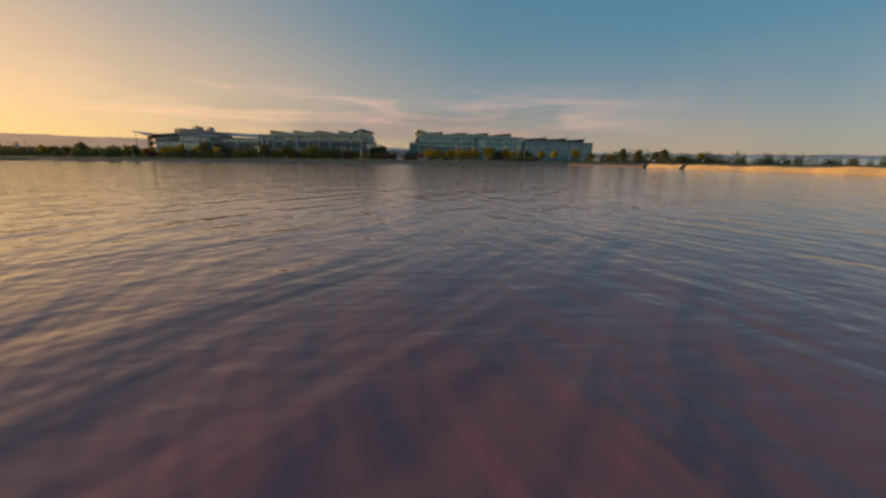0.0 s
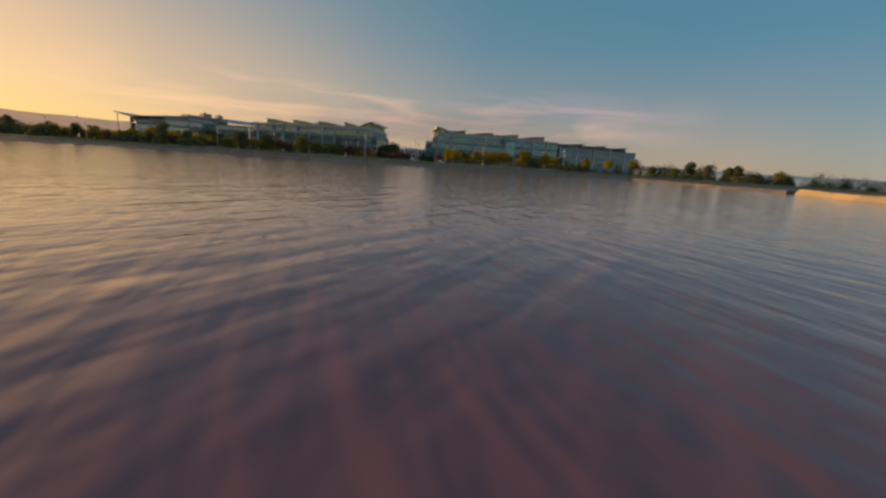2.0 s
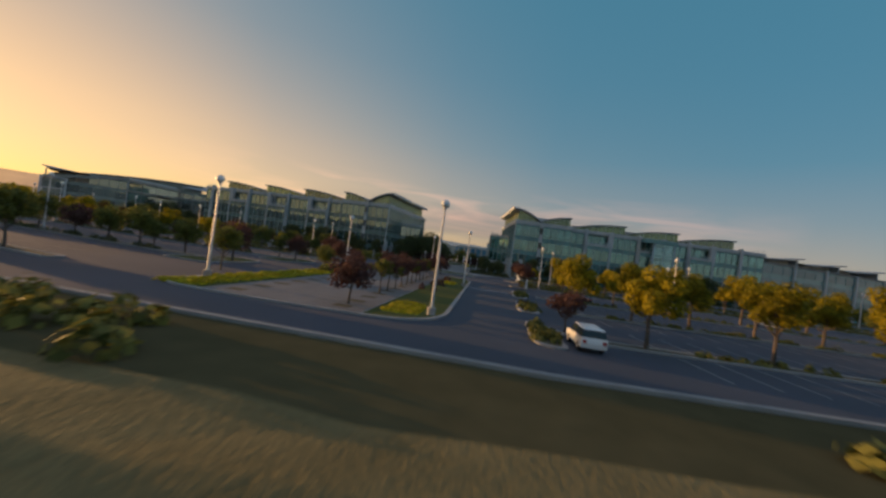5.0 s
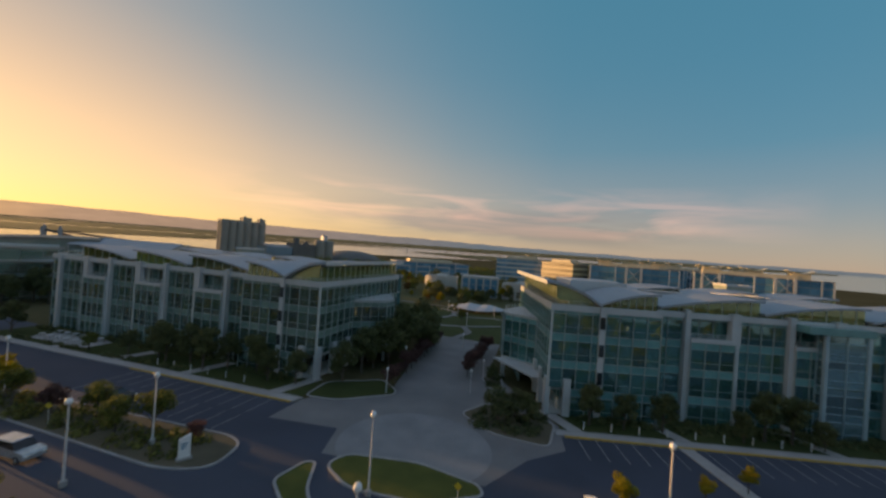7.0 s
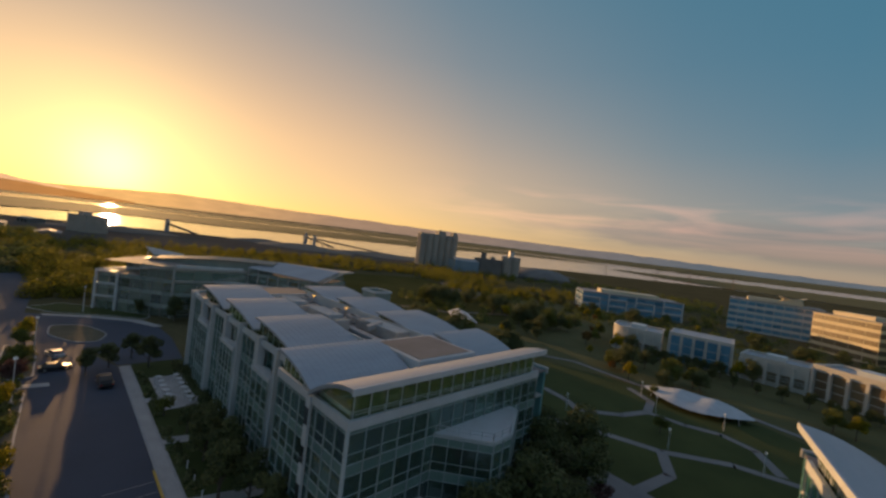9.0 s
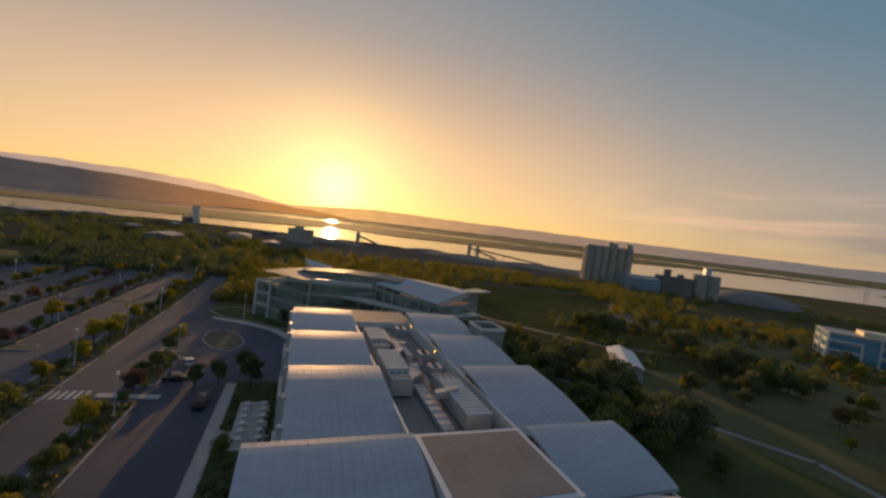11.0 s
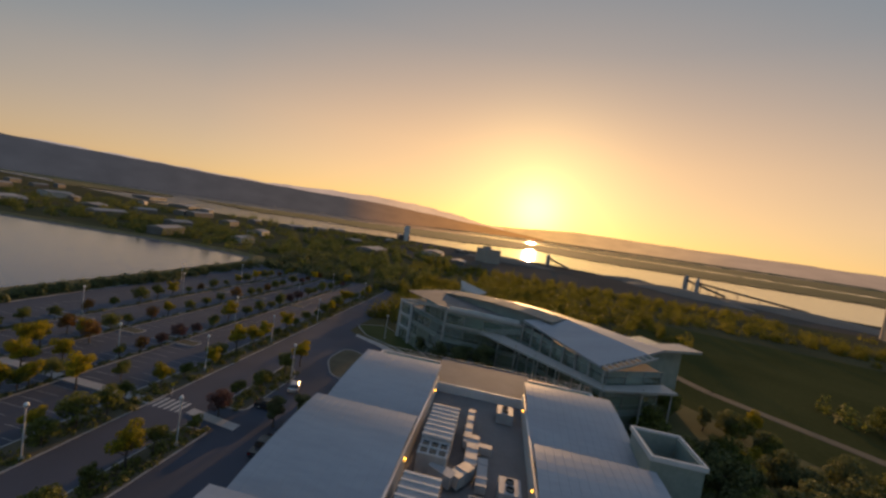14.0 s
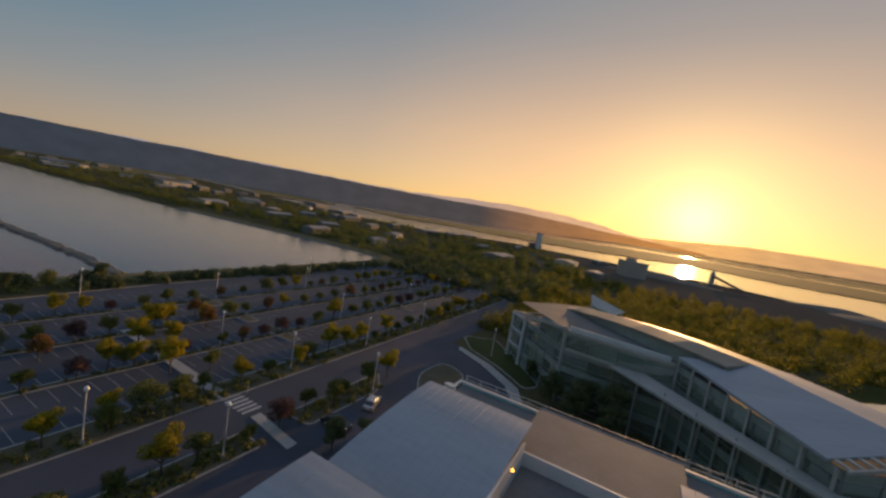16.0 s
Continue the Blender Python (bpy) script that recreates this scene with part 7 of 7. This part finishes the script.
grove([GOLD, RUST, DARKT], [(-80, 220, 1, 1.2), (-68, 219, 0, 1.1), (-64, 221, 2, 1.2), (-33, 227, 0, 1.3), (-29, 226, 2, 1.2), (24, 222, 1, 1.5), (34, 318, 1, 2.0), (47, 315, 1, 1.8), (60, 300, 2, 1.4)] + [(-58 + 2.3 * i, 224.5 + 0.12 * i, 2, 0.72) for i in range(10)] + [(-60 + 5.5 * i, 217 - 0.1 * i, 2, 0.62) for i in range(11)] + [(-12 + 4.5 * i, 221 - 1.2 * i, 2, 0.6) for i in range(4)], "trees by the pavilions", 11)
grove([BIG, GREEN], [(-57, 147, 1, 0.6), (-36, 158, 1, 0.7), (-44, 181, 1, 0.7), (-70, 162, 0, 0.6), (-120, 140, 0, 0.8), (-118, 146, 1, 0.9), (-112, 143, 0, 0.7)], "trees on the lawn", 12)


# ---------------------------------------------------------------- hedges, shrubs and far woods
def leafage(name, label, material, spots, size, per, seed, z0=0.1):
    """Many small leafy mounds in one object."""
    r, g = random.Random(seed), Geo()
    for x, y, rad, h in spots:
        for _ in range(per):
            d = Vector((r.gauss(0, 1), r.gauss(0, 1), abs(r.gauss(0, 0.8)))).normalized()
            k = r.uniform(0.7, 1.05)
            p = Vector((x + d.x * rad * k, y + d.y * rad * k, z0 + d.z * h * k))
            n = (d + Vector((r.uniform(-0.7, 0.7), r.uniform(-0.7, 0.7), r.uniform(0, 0.8)))).normalized()
            s = n.orthogonal().normalized()
            s.rotate(Matrix.Rotation(r.uniform(0, 6.28), 3, n))
            t = n.cross(s)
            a, b = size * r.uniform(0.6, 1.3), size * r.uniform(0.5, 1.0)
            g.add([p - s * a, p - t * b, p + s * a, p + t * b], [(0, 1, 2, 3)])
    return setting(name, g, material, label, "shrubs", "stuff")


def strip_spots(a, b, w, n, rad, h, r):
    a, b = Vector(a), Vector(b)
    d = (b - a).normalized()
    k = Vector((-d.y, d.x))
    out = []
    for _ in range(n):
        p = a.lerp(b, r.random()) + k * r.uniform(-w / 2, w / 2)
        out.append((p.x, p.y, rad * r.uniform(0.6, 1.3), h * r.uniform(0.6, 1.3)))
    return out


r = random.Random(31)
leafage("hedge", "dark low hedges on the narrow parking medians", LEAF_DARK, sum((strip_spots((-40, y), (-236, y), 0.6, 260, 0.5, 0.55, r) for y in (37.3, 22.2, 7.5)), []), 0.17, 34, 1)
leafage("hedge_east", "low shrubs on the parking medians", SHRUB, sum((strip_spots(east(0, q), east(69, q), 0.6, 90, 0.4, 0.4, r) for q in (-55.1, -68, -81.5)), []), 0.14, 30, 2)
leafage("shrubs_east", "mixed low shrubs on the planted strips", SHRUB, sum((strip_spots(east(a, q), east(b, q), 2.0, n, 0.5, 0.55, r) for a, b, q, n in ((-2, 16, -25.6, 70), (20, 69, -25.7, 130), (-3, 15, -36.5, 80), (21, 69, -36.4, 130))), []), 0.14, 42, 3)
leafage("island_shrubs", "low shrubs on the end islands", SHRUB, [(x + r.uniform(-0.6, 0.9) - 0.1 * dy, y + dy, r.uniform(0.25, 0.5), r.uniform(0.3, 0.6)) for x, y in ((1.4, 12.4), (0.0, 25.5), (-1.6, 38.8)) for dy in (r.uniform(-3, 3) for _ in range(26))], 0.12, 44, 4)
leafage("shrubs_drive", "mixed green shrubs along the drive", SHRUB, strip_spots((-40, 53), (-237, 53.4), 4.2, 420, 0.7, 0.8, r) + strip_spots((-42, 66.8), (-77, 66.8), 4.5, 130, 0.7, 0.8, r) + strip_spots((-80, 67), (-104, 67), 3.4, 70, 0.7, 0.7, r) + strip_spots((-111, 67.5), (-130, 67.5), 4, 60, 0.7, 0.7, r), 0.17, 40, 5)
leafage("promenade_hedge", "rough low hedge along the promenade's far edge", SHRUB, [(*axis(-16.3 + r.uniform(-1.1, 0.9), q), r.uniform(0.35, 0.65), r.uniform(0.35, 0.75)) for q in [r.uniform(22, 34) for _ in range(80)] + [r.uniform(37, 46) for _ in range(60)]], 0.10, 80, 6)
leafage("promenade_plum", "plum-red shrubs along the promenade", LEAF_PLUM, [(*axis(-16.0 + r.uniform(-0.8, 0.8), r.uniform(23, 44)), r.uniform(0.4, 0.8), r.uniform(0.5, 1.1)) for _ in range(22)] + [(*axis(-3.6 + r.uniform(-0.8, 0.8), r.uniform(18, 44)), r.uniform(0.25, 0.45), r.uniform(0.4, 0.8)) for _ in range(9)], 0.15, 44, 7)
leafage("golden_groundcover", "bright golden groundcover in the promenade verges", SHRUB_GOLD, [(*axis(-16.3 + r.uniform(-1.3, 1.2), q), 0.5, 0.20) for q in (r.uniform(1.5, 22.5) for _ in range(240))] + [(*axis(-16.6 + r.uniform(-0.9, 0.9), q), 0.5, 0.28) for q in (r.uniform(33, 38) for _ in range(60))]
        + [(*axis(-2.9 + r.uniform(-1.0, 1.0), q + r.uniform(-2.6, 2.6)), 0.45, 0.10) for q in (5.5, 32.2) for _ in range(70)] + [(-27 + r.uniform(-0.4, 0.4), 36 + r.uniform(-3, 3), 0.5, 0.5) for _ in range(14)], 0.10, 60, 8)
leafage("plaza_shrubs", "dark shrubs in the plaza beds", LEAF_DARK, [(r.uniform(-17, -8), r.uniform(85, 91.5), r.uniform(0.4, 0.8), r.uniform(0.5, 1.0)) for _ in range(60)] + [(r.uniform(-18, -16), r.uniform(100, 108), 0.5, 0.6) for _ in range(20)], 0.15, 44, 9)
leafage("office_shrubs", "dark shrubs at the foot of the office walls", LEAF_DARK, strip_spots((-111, 91.0), (-64, 91.0), 2.2, 150, 0.6, 0.7, r) + strip_spots((-58, 88.8), (-45, 88.8), 1.6, 50, 0.5, 0.6, r) + strip_spots(east(4, -1.2), east(15, -1.2), 1.6, 50, 0.5, 0.6, r) + strip_spots(east(17, -0.6), east(74, -0.6), 4, 180, 0.6, 0.7, r) + strip_spots((-107, 84.2), (-64, 84.4), 1.0, 60, 0.5, 0.6, r), 0.16, 40, 10)
leafage("bank_scrub", "dark scrub and dry tufts along the lagoon bank", SHRUB, strip_spots((-238, -21.5), (-100, -16.5), 6, 200, 1.1, 1.0, r) + strip_spots((-100, -15), (-10, -2.0), 4, 120, 0.9, 0.8, r) + strip_spots((10, 0.5), (100, 35), 4, 110, 0.9, 0.8, r), 0.26, 40, 11)
leafage("dry_tufts", "yellow dry grass tufts on the lagoon bank", SHRUB_GOLD, strip_spots((-130, -24), (0, -9), 6, 120, 0.5, 0.35, r) + strip_spots((0, -10), (90, 28), 6, 120, 0.5, 0.35, r), 0.14, 22, 12)
leafage("bank_bushes", "round dark bushes above the lagoon", LEAF_DARK, [(-104 + r.uniform(-1.5, 1.5), -20 + r.uniform(-1, 1), 2.2, 3.0) for _ in range(5)] + [(-116 + r.uniform(-3, 3), -19 + r.uniform(-1, 1), 2.4, 3.2) for _ in range(8)] + [(-140 + r.uniform(-5, 5), -17.5 + r.uniform(-1.5, 1.5), 1.8, 2.2) for _ in range(10)] + [(-75 + r.uniform(-14, 14), -13 + r.uniform(-2, 2), 1.8, 2.6) for _ in range(18)] + [(45 + r.uniform(-8, 8), 14 + r.uniform(-2, 4), 1.8, 2.4) for _ in range(10)], 0.34, 160, 13)


def wood(name, label, material, boxes, size, per, rad, h, seed):
    q = random.Random(seed)
    spots = []
    for x0, x1, y0, y1, n in boxes:
        spots += [(q.uniform(x0, x1), q.uniform(y0, y1), rad * q.uniform(0.6, 1.4), h * q.uniform(0.6, 1.4)) for _ in range(n)]
    return leafage(name, label, material, spots, size, per, seed)


wood("wood_dark", "dark belt of trees between lagoon and channel", LEAF_GREEN, [(-400, -300, -60, 30, 90), (-330, -275, -110, -40, 30), (-480, -400, -80, 60, 110), (-380, -275, -280, -100, 130), (-300, -262, -400, -260, 60), (-290, -252, -800, -420, 90), (-460, -330, -240, -60, 70), (-600, -420, -180, 40, 80), (-520, -330, -460, -280, 100), (-460, -300, -860, -480, 130), (-640, -520, -300, 20, 90), (-330, -255, -10, 70, 80)], 0.5, 150, 3.6, 5.8, 14)
wood("wood_green", "belt of golden-green trees around the playing field", LEAF_SUN, [(-330, -225, 90, 150, 230), (-300, -205, 62, 112, 170), (-420, -300, 150, 330, 260), (-420, -330, 40, 150, 120), (-300, -235, 150, 200, 60), (-215, -186, 66, 90, 26), (-330, -230, 300, 380, 130), (-230, -160, 270, 330, 70), (-260, -175, 90, 150, 90), (-400, -260, 380, 470, 70), (-200, -120, 330, 420, 60)], 0.36, 200, 3.0, 5.6, 15)
wood("wood_park", "scattered trees and bushes behind the park", LEAF_GREEN, [(-180, -100, 205, 330, 90), (-120, 10, 275, 330, 70), (10, 130, 240, 315, 60), (-140, 60, 330, 470, 110), (-330, -100, 470, 620, 210), (-130, 200, 470, 600, 130)], 0.5, 90, 2.8, 4.5, 16)
wood("wood_shore", "line of trees along the shore to the east", LEAF_DARK, [(90, 130, 62, 90, 22), (140, 175, 80, 110, 22), (190, 330, 105, 160, 46), (85, 150, 110, 150, 16)], 0.40, 190, 3.0, 6.0, 17)
wood("wood_bank", "row of dark rounded bushes along the lagoon bank", LEAF_DARK, [(-238, -190, -20, -14, 26), (-190, -140, -18, -12, 26), (-140, -112, -16.5, -11.5, 12)], 0.36, 170, 2.0, 3.2, 23)
wood("wood_west", "line of trees along the far west shore", LEAF_DARK, [(-300, -256, -26, 20, 60), (-252, -240, -14, 60, 40)], 0.6, 90, 3.0, 4.5, 18)
grove([GREEN, GOLD, DARKT], [(62 + 8.5 * i + rnd.uniform(-2, 2), 26 + 4.6 * i + rnd.uniform(-2, 2), rnd.choice((0, 1, 2)), 1.0) for i in range(11)] + [(-120 + 11 * i + rnd.uniform(-3, 3), -16 + 0.9 * i + rnd.uniform(-1, 1), rnd.choice((0, 2, 2)), rnd.uniform(0.7, 1)) for i in range(10)], "trees along the shore", 13)


# ---------------------------------------------------------------- street lamps
def street_lamp(m):
    ob = thing("street_lamp", "tall pale pole with a round white lamp head", "street lamp", m, "lamps of the parking lots")
    part("footing", Geo().lathe([(0.28, 0), (0.28, 0.45), (0.24, 0.5)], n=10), CONCRETE, ob)
    part("pole", Geo().lathe([(0.105, 0.5), (0.06, 6.75)], n=8), POLE, ob)
    part("collar", Geo().lathe([(0.10, 6.72), (0.12, 6.78), (0.12, 6.84), (0.20, 6.88)], n=10), POLE, ob)
    part("lamp_head", Geo().lathe([(0.20, 6.88), (0.27, 6.95), (0.27, 7.10), (0.22, 7.24), (0.12, 7.33), (0.02, 7.36)], n=12), GLOBE, ob, smooth=True)
    return ob


LAMPS = [(-8.8, 38.0), (-5.3, 11.7), (-21.85, 10.6), (-25.0, 35.9), (0.4, 57.8), (2.3, 72.7), (16.9, 42.7), (25.0, 64.0), (-18.5, 57.8), (-22.3, 67.5), (-99.3, 68.0), (-90.3, 55.0), (-121.5, 53.5), (-126.5, 69.5), (-118.0, 36.8), (-77.6, 60.3), (-73.2, 67.9), (-46.3, 66.5), (-45.9, 58.8), (25.5, 77.7),
         (-109.5, -4.2), (-134.7, 7.1), (-152.2, 36.9), (-142.0, 54.8), (-186, 37.2), (-167.3, 54.5), (-166.9, 6.1), (-200, 3.3), (-181.5, -8.0), (-164.1, 78.0), (-60, 7.5), (-60, 22.2), (-82, 22.2), (-84, 37.3), (40, 38), (52, 60), (44, 20), (62, 84), (-215, 37.3), (-210, 54)]
first = street_lamp(pose(*LAMPS[0], 0.1))
for x, y in LAMPS[1:]:
    copy_thing(first, pose(x, y, 0.1))


def path_lamp(m):
    ob = thing("path_lamp", "slim low path lamp beside the garden path", "lamp", m, "lamps along garden paths")
    part("post", Geo().lathe([(0.07, 0), (0.05, 3.4)], n=7), POLE, ob)
    part("lamp_head", Geo().lathe([(0.16, 3.4), (0.18, 3.5), (0.18, 3.7), (0.05, 3.85)], n=9), GLOBE, ob)
    return ob


first = path_lamp(pose(-31.1, 90.2, 0.15))
for x, y in ((-19.5, 96), (-18.8, 103), (-33.6, 104), (-27, 122), (-52, 150), (-33, 152), (-40, 169), (-28, 173), (-46, 178), (-20, 158), (-121, 165), (-112, 176), (-128, 198), (-100, 150)):
    copy_thing(first, pose(x, y, 0.06))


def bollard(m):
    ob = thing("bollard_light", "short pale bollard light beside the walk", "bollard", m, "bollards along the walk")
    part("post", Geo().lathe([(0.08, 0), (0.08, 0.85)], n=8), POLE, ob)
    part("cap", Geo().lathe([(0.10, 0.85), (0.10, 0.98), (0.03, 1.03)], n=8), ALU, ob)
    return ob


first = bollard(pose(-52, 84.6, 0.1))
for x, y in [(-55.5 - 3.5 * i, 84.6) for i in range(5)] + [east(4 + 3.5 * i, -4.2) for i in range(9)]:
    copy_thing(first, pose(x, y, 0.1))


# ---------------------------------------------------------------- signs
def monument(m, label):
    ob = thing("entrance_sign", label, "sign", m, "entrance signs")
    part("plinth", Geo().box(-0.65, 0.65, -0.3, 0.3, 0, 0.2), CONCRETE, ob)
    part("panel", Geo().add([(-0.5, -0.14, 0.2), (0.5, -0.14, 0.2), (0.5, 0.14, 0.2), (-0.5, 0.14, 0.2), (-0.5, -0.10, 2.0), (0.5, -0.10, 2.35), (0.5, 0.10, 2.35), (-0.5, 0.10, 2.0)], [(3, 2, 1, 0), (4, 5, 6, 7), (0, 1, 5, 4), (1, 2, 6, 5), (2, 3, 7, 6), (3, 0, 4, 7)]), SIGN_WHITE, ob)
    for i in range(3):
        part("text_bar", Geo().box(-0.36, 0.30 - 0.12 * i, -0.16, -0.11, 1.5 - 0.22 * i, 1.6 - 0.22 * i), BLUE_GLASS, ob)
    return ob


monument(pose(-41.0, 65.6, 0.12, 0, 0, 62), "white slanted entrance sign standing in a shrub bed")
monument(pose(-3.9, 71.4, 0.12, 0, 0, -30), "white slanted entrance sign standing in a shrub bed")
monument(pose(-1.4, 52.3, 0.12, 0, 0, 80) @ Matrix.Scale(0.7, 4), "small white sign at the end of a planted strip")


def yellow_sign(m):
    ob = thing("crossing_sign", "yellow diamond sign on a thin post", "sign", m, "yellow crossing signs")
    part("post", Geo().lathe([(0.03, 0), (0.03, 2.3)], n=6), POLE, ob)
    part("face", Geo().add([(0, -0.04, 1.7), (0.36, -0.04, 2.06), (0, -0.04, 2.42), (-0.36, -0.04, 2.06), (0, -0.06, 1.7), (0.36, -0.06, 2.06), (0, -0.06, 2.42), (-0.36, -0.06, 2.06)], [(0, 3, 2, 1), (4, 5, 6, 7), (0, 1, 5, 4), (1, 2, 6, 5), (2, 3, 7, 6), (3, 0, 4, 7)]), SIGN_YELLOW, ob)
    return ob


for x, y, a in ((16.6, 62.6, 10), (-59.5, 65.0, 20), (-14.6, 68.6, 10), (-110.4, 56.6, 90)):
    yellow_sign(pose(x, y, 0.1, 0, 0, a))


# ---------------------------------------------------------------- cars
def car(label, m, paint, kind="saloon", size=1.0):
    name = {"saloon": "car", "pickup": "pickup_truck", "suv": "sport_utility_car"}[kind]
    ob = thing(name, label, "car", m @ Matrix.Scale(size, 4), "parked cars")
    L, W = (5.3, 1.95) if kind == "pickup" else (4.6, 1.82)
    roof = {"saloon": 1.42, "pickup": 1.80, "suv": 1.72}[kind]
    waist = {"saloon": 0.92, "pickup": 1.10, "suv": 1.08}[kind]
    prof = {"saloon": [(-2.28, 0.35), (2.25, 0.35), (2.30, 0.62), (2.2, 0.80), (1.15, waist), (-1.75, waist + 0.06), (-2.25, waist), (-2.32, 0.6)],
            "suv": [(-2.25, 0.38), (2.25, 0.38), (2.30, 0.75), (2.2, 0.98), (1.2, waist), (-2.2, waist + 0.04), (-2.3, 0.7)],
            "pickup": [(-2.65, 0.45), (2.6, 0.45), (2.66, 0.8), (2.55, 1.05), (1.35, waist), (-2.62, waist), (-2.66, 0.8)]}[kind]
    cabin = {"saloon": ((0.95, waist), (0.25, roof), (-1.05, roof), (-1.85, waist + 0.04)), "suv": ((1.1, waist), (0.45, roof), (-1.95, roof - 0.05), (-2.2, waist)), "pickup": ((1.25, waist), (0.65, roof), (-0.95, roof), (-1.15, waist))}[kind]
    g, n = Geo(), len(prof)
    rows = [(-W / 2, 1.0), (W / 2, 1.0)]
    g.add([(x, y, z) for y, k in rows for x, z in prof], [tuple(range(n)), tuple(reversed(range(n, 2 * n)))] + [(i, n + i, n + (i + 1) % n, (i + 1) % n) for i in range(n)])
    part("body", g, paint, ob)
    c, k = Geo(), 0.16
    pts = [(x, s * (W / 2 - (0.04 if z < roof - 0.1 else k)), z) for s in (-1, 1) for x, z in cabin]
    c.add(pts, [(0, 1, 2, 3), (7, 6, 5, 4), (0, 4, 5, 1), (2, 6, 7, 3)])
    part("cabin_glass", c, DARK_GLASS, ob, "dark tinted glass")
    r = Geo()
    (x1, z1), (x2, z2) = cabin[1], cabin[2]
    w = W / 2 - k + 0.02
    r.add([(x1 + 0.08, -w, z1 - 0.03), (x1 + 0.08, w, z1 - 0.03), (x2 - 0.08, w, z2 - 0.03), (x2 - 0.08, -w, z2 - 0.03), (x1, -w + 0.08, z1 + 0.05), (x1, w - 0.08, z1 + 0.05), (x2, w - 0.08, z2 + 0.05), (x2, -w + 0.08, z2 + 0.05)],
          [(4, 5, 6, 7)[::-1], (0, 1, 5, 4)[::-1], (1, 2, 6, 5)[::-1], (2, 3, 7, 6)[::-1], (3, 0, 4, 7)[::-1]])
    part("roof", r, paint, ob)
    if kind == "pickup":
        part("load_bed", Geo().box(-2.5, -1.25, -W / 2 + 0.12, W / 2 - 0.12, waist - 0.45, waist - 0.42), TYRE, ob)
    for x in (L * 0.30, -L * 0.30):
        for s in (-1, 1):
            wheel = part("wheel", Geo().rod((x, s * (W / 2 - 0.20), 0.34), (x, s * (W / 2 + 0.02), 0.34), 0.34, 0.34, 14), TYRE, ob, "black tyre")
            part("rim", Geo().rod((x, s * (W / 2 + 0.01), 0.34), (x, s * (W / 2 + 0.035), 0.34), 0.20, 0.18, 10), GALV, wheel)
    for s in (-1, 1):
        part("tail_light", Geo().box(-L / 2 - 0.04, -L / 2 + 0.08, s * (W / 2 - 0.22) - 0.12, s * (W / 2 - 0.22) + 0.12, 0.72, 0.95), RED_LENS, ob, "red tail light")
        part("headlight", Geo().box(L / 2 - 0.12, L / 2 + 0.0, s * (W / 2 - 0.28) - 0.15, s * (W / 2 - 0.28) + 0.15, 0.66, 0.80), GLOBE, ob)
    return ob


car("white sport utility car parked beside a shrub island", pose(3.85, 10.85, 0.03, 0, 0, 100), CAR_WHITE, "suv", 0.72)
car("dark car parked in a lot bay", pose(3.8, 37.2, 0.03, 0, 0, 97), CAR_DARK, "saloon", 0.74)
car("dark car parked in a lot bay", pose(6.5, 43.6, 0.03, 0, 0, 103), CAR_DARK, "saloon", 0.74)
car("white car parked in front of the office", pose(24.0, 82.4, 0.03, 0, 0, 150), CAR_WHITE)
car("silver car parked in front of the office", pose(32.2, 84.4, 0.03, 0, 0, 150), CAR_SILVER)
car("silver car on the drive by the planted strip", pose(-54.6, 60.2, 0.03, 0, 0, 2), CAR_SILVER, "suv")
car("pale silver car parked under young trees", pose(-122.4, 72.6, 0.03, 0, 0, 200), CAR_SILVER)
car("dark car parked under young trees", pose(-114.0, 72.6, 0.03, 0, 0, 95), CAR_DARK)
car("dark car parked beside the planted strip", pose(-60.6, 72.4, 0.03, 0, 0, 12), CAR_DARK)
car("dark pickup parked in the office row", pose(-103.2, 78.9, 0.03, 0, 0, 182), CAR_DARK, "pickup")
car("white car parked in the east lot", pose(31.6, 51.5, 0.03, 0, 0, 103), CAR_WHITE, "saloon", 0.78)


# ---------------------------------------------------------------- patio furniture
def patio_table(m):
    ob = thing("patio_table", "white round patio table with a folded chair ring", "table", m, "tables on the patio")
    part("tabletop", Geo().lathe([(0.55, 0.70), (0.55, 0.75)], n=14), WHITE_WALL, ob)
    part("pedestal", Geo().lathe([(0.25, 0), (0.05, 0.06), (0.05, 0.70)], n=8), WHITE_WALL, ob)
    for a in range(4):
        x, y = 0.85 * math.cos(a * 1.57 + 0.6), 0.85 * math.sin(a * 1.57 + 0.6)
        part("seat", Geo().lathe([(0.16, 0.42), (0.18, 0.46)], x, y, 8).rod((x, y, 0), (x, y, 0.43), 0.03), WHITE_WALL, ob)
    return ob


first = patio_table(pose(-101.6, 86.4, 0.08))
for i in range(1, 12):
    copy_thing(first, pose(-101.6 + 2.3 * (i % 6), 86.4 + 2.8 * (i // 6), 0.08, 0, 0, 20 * i))
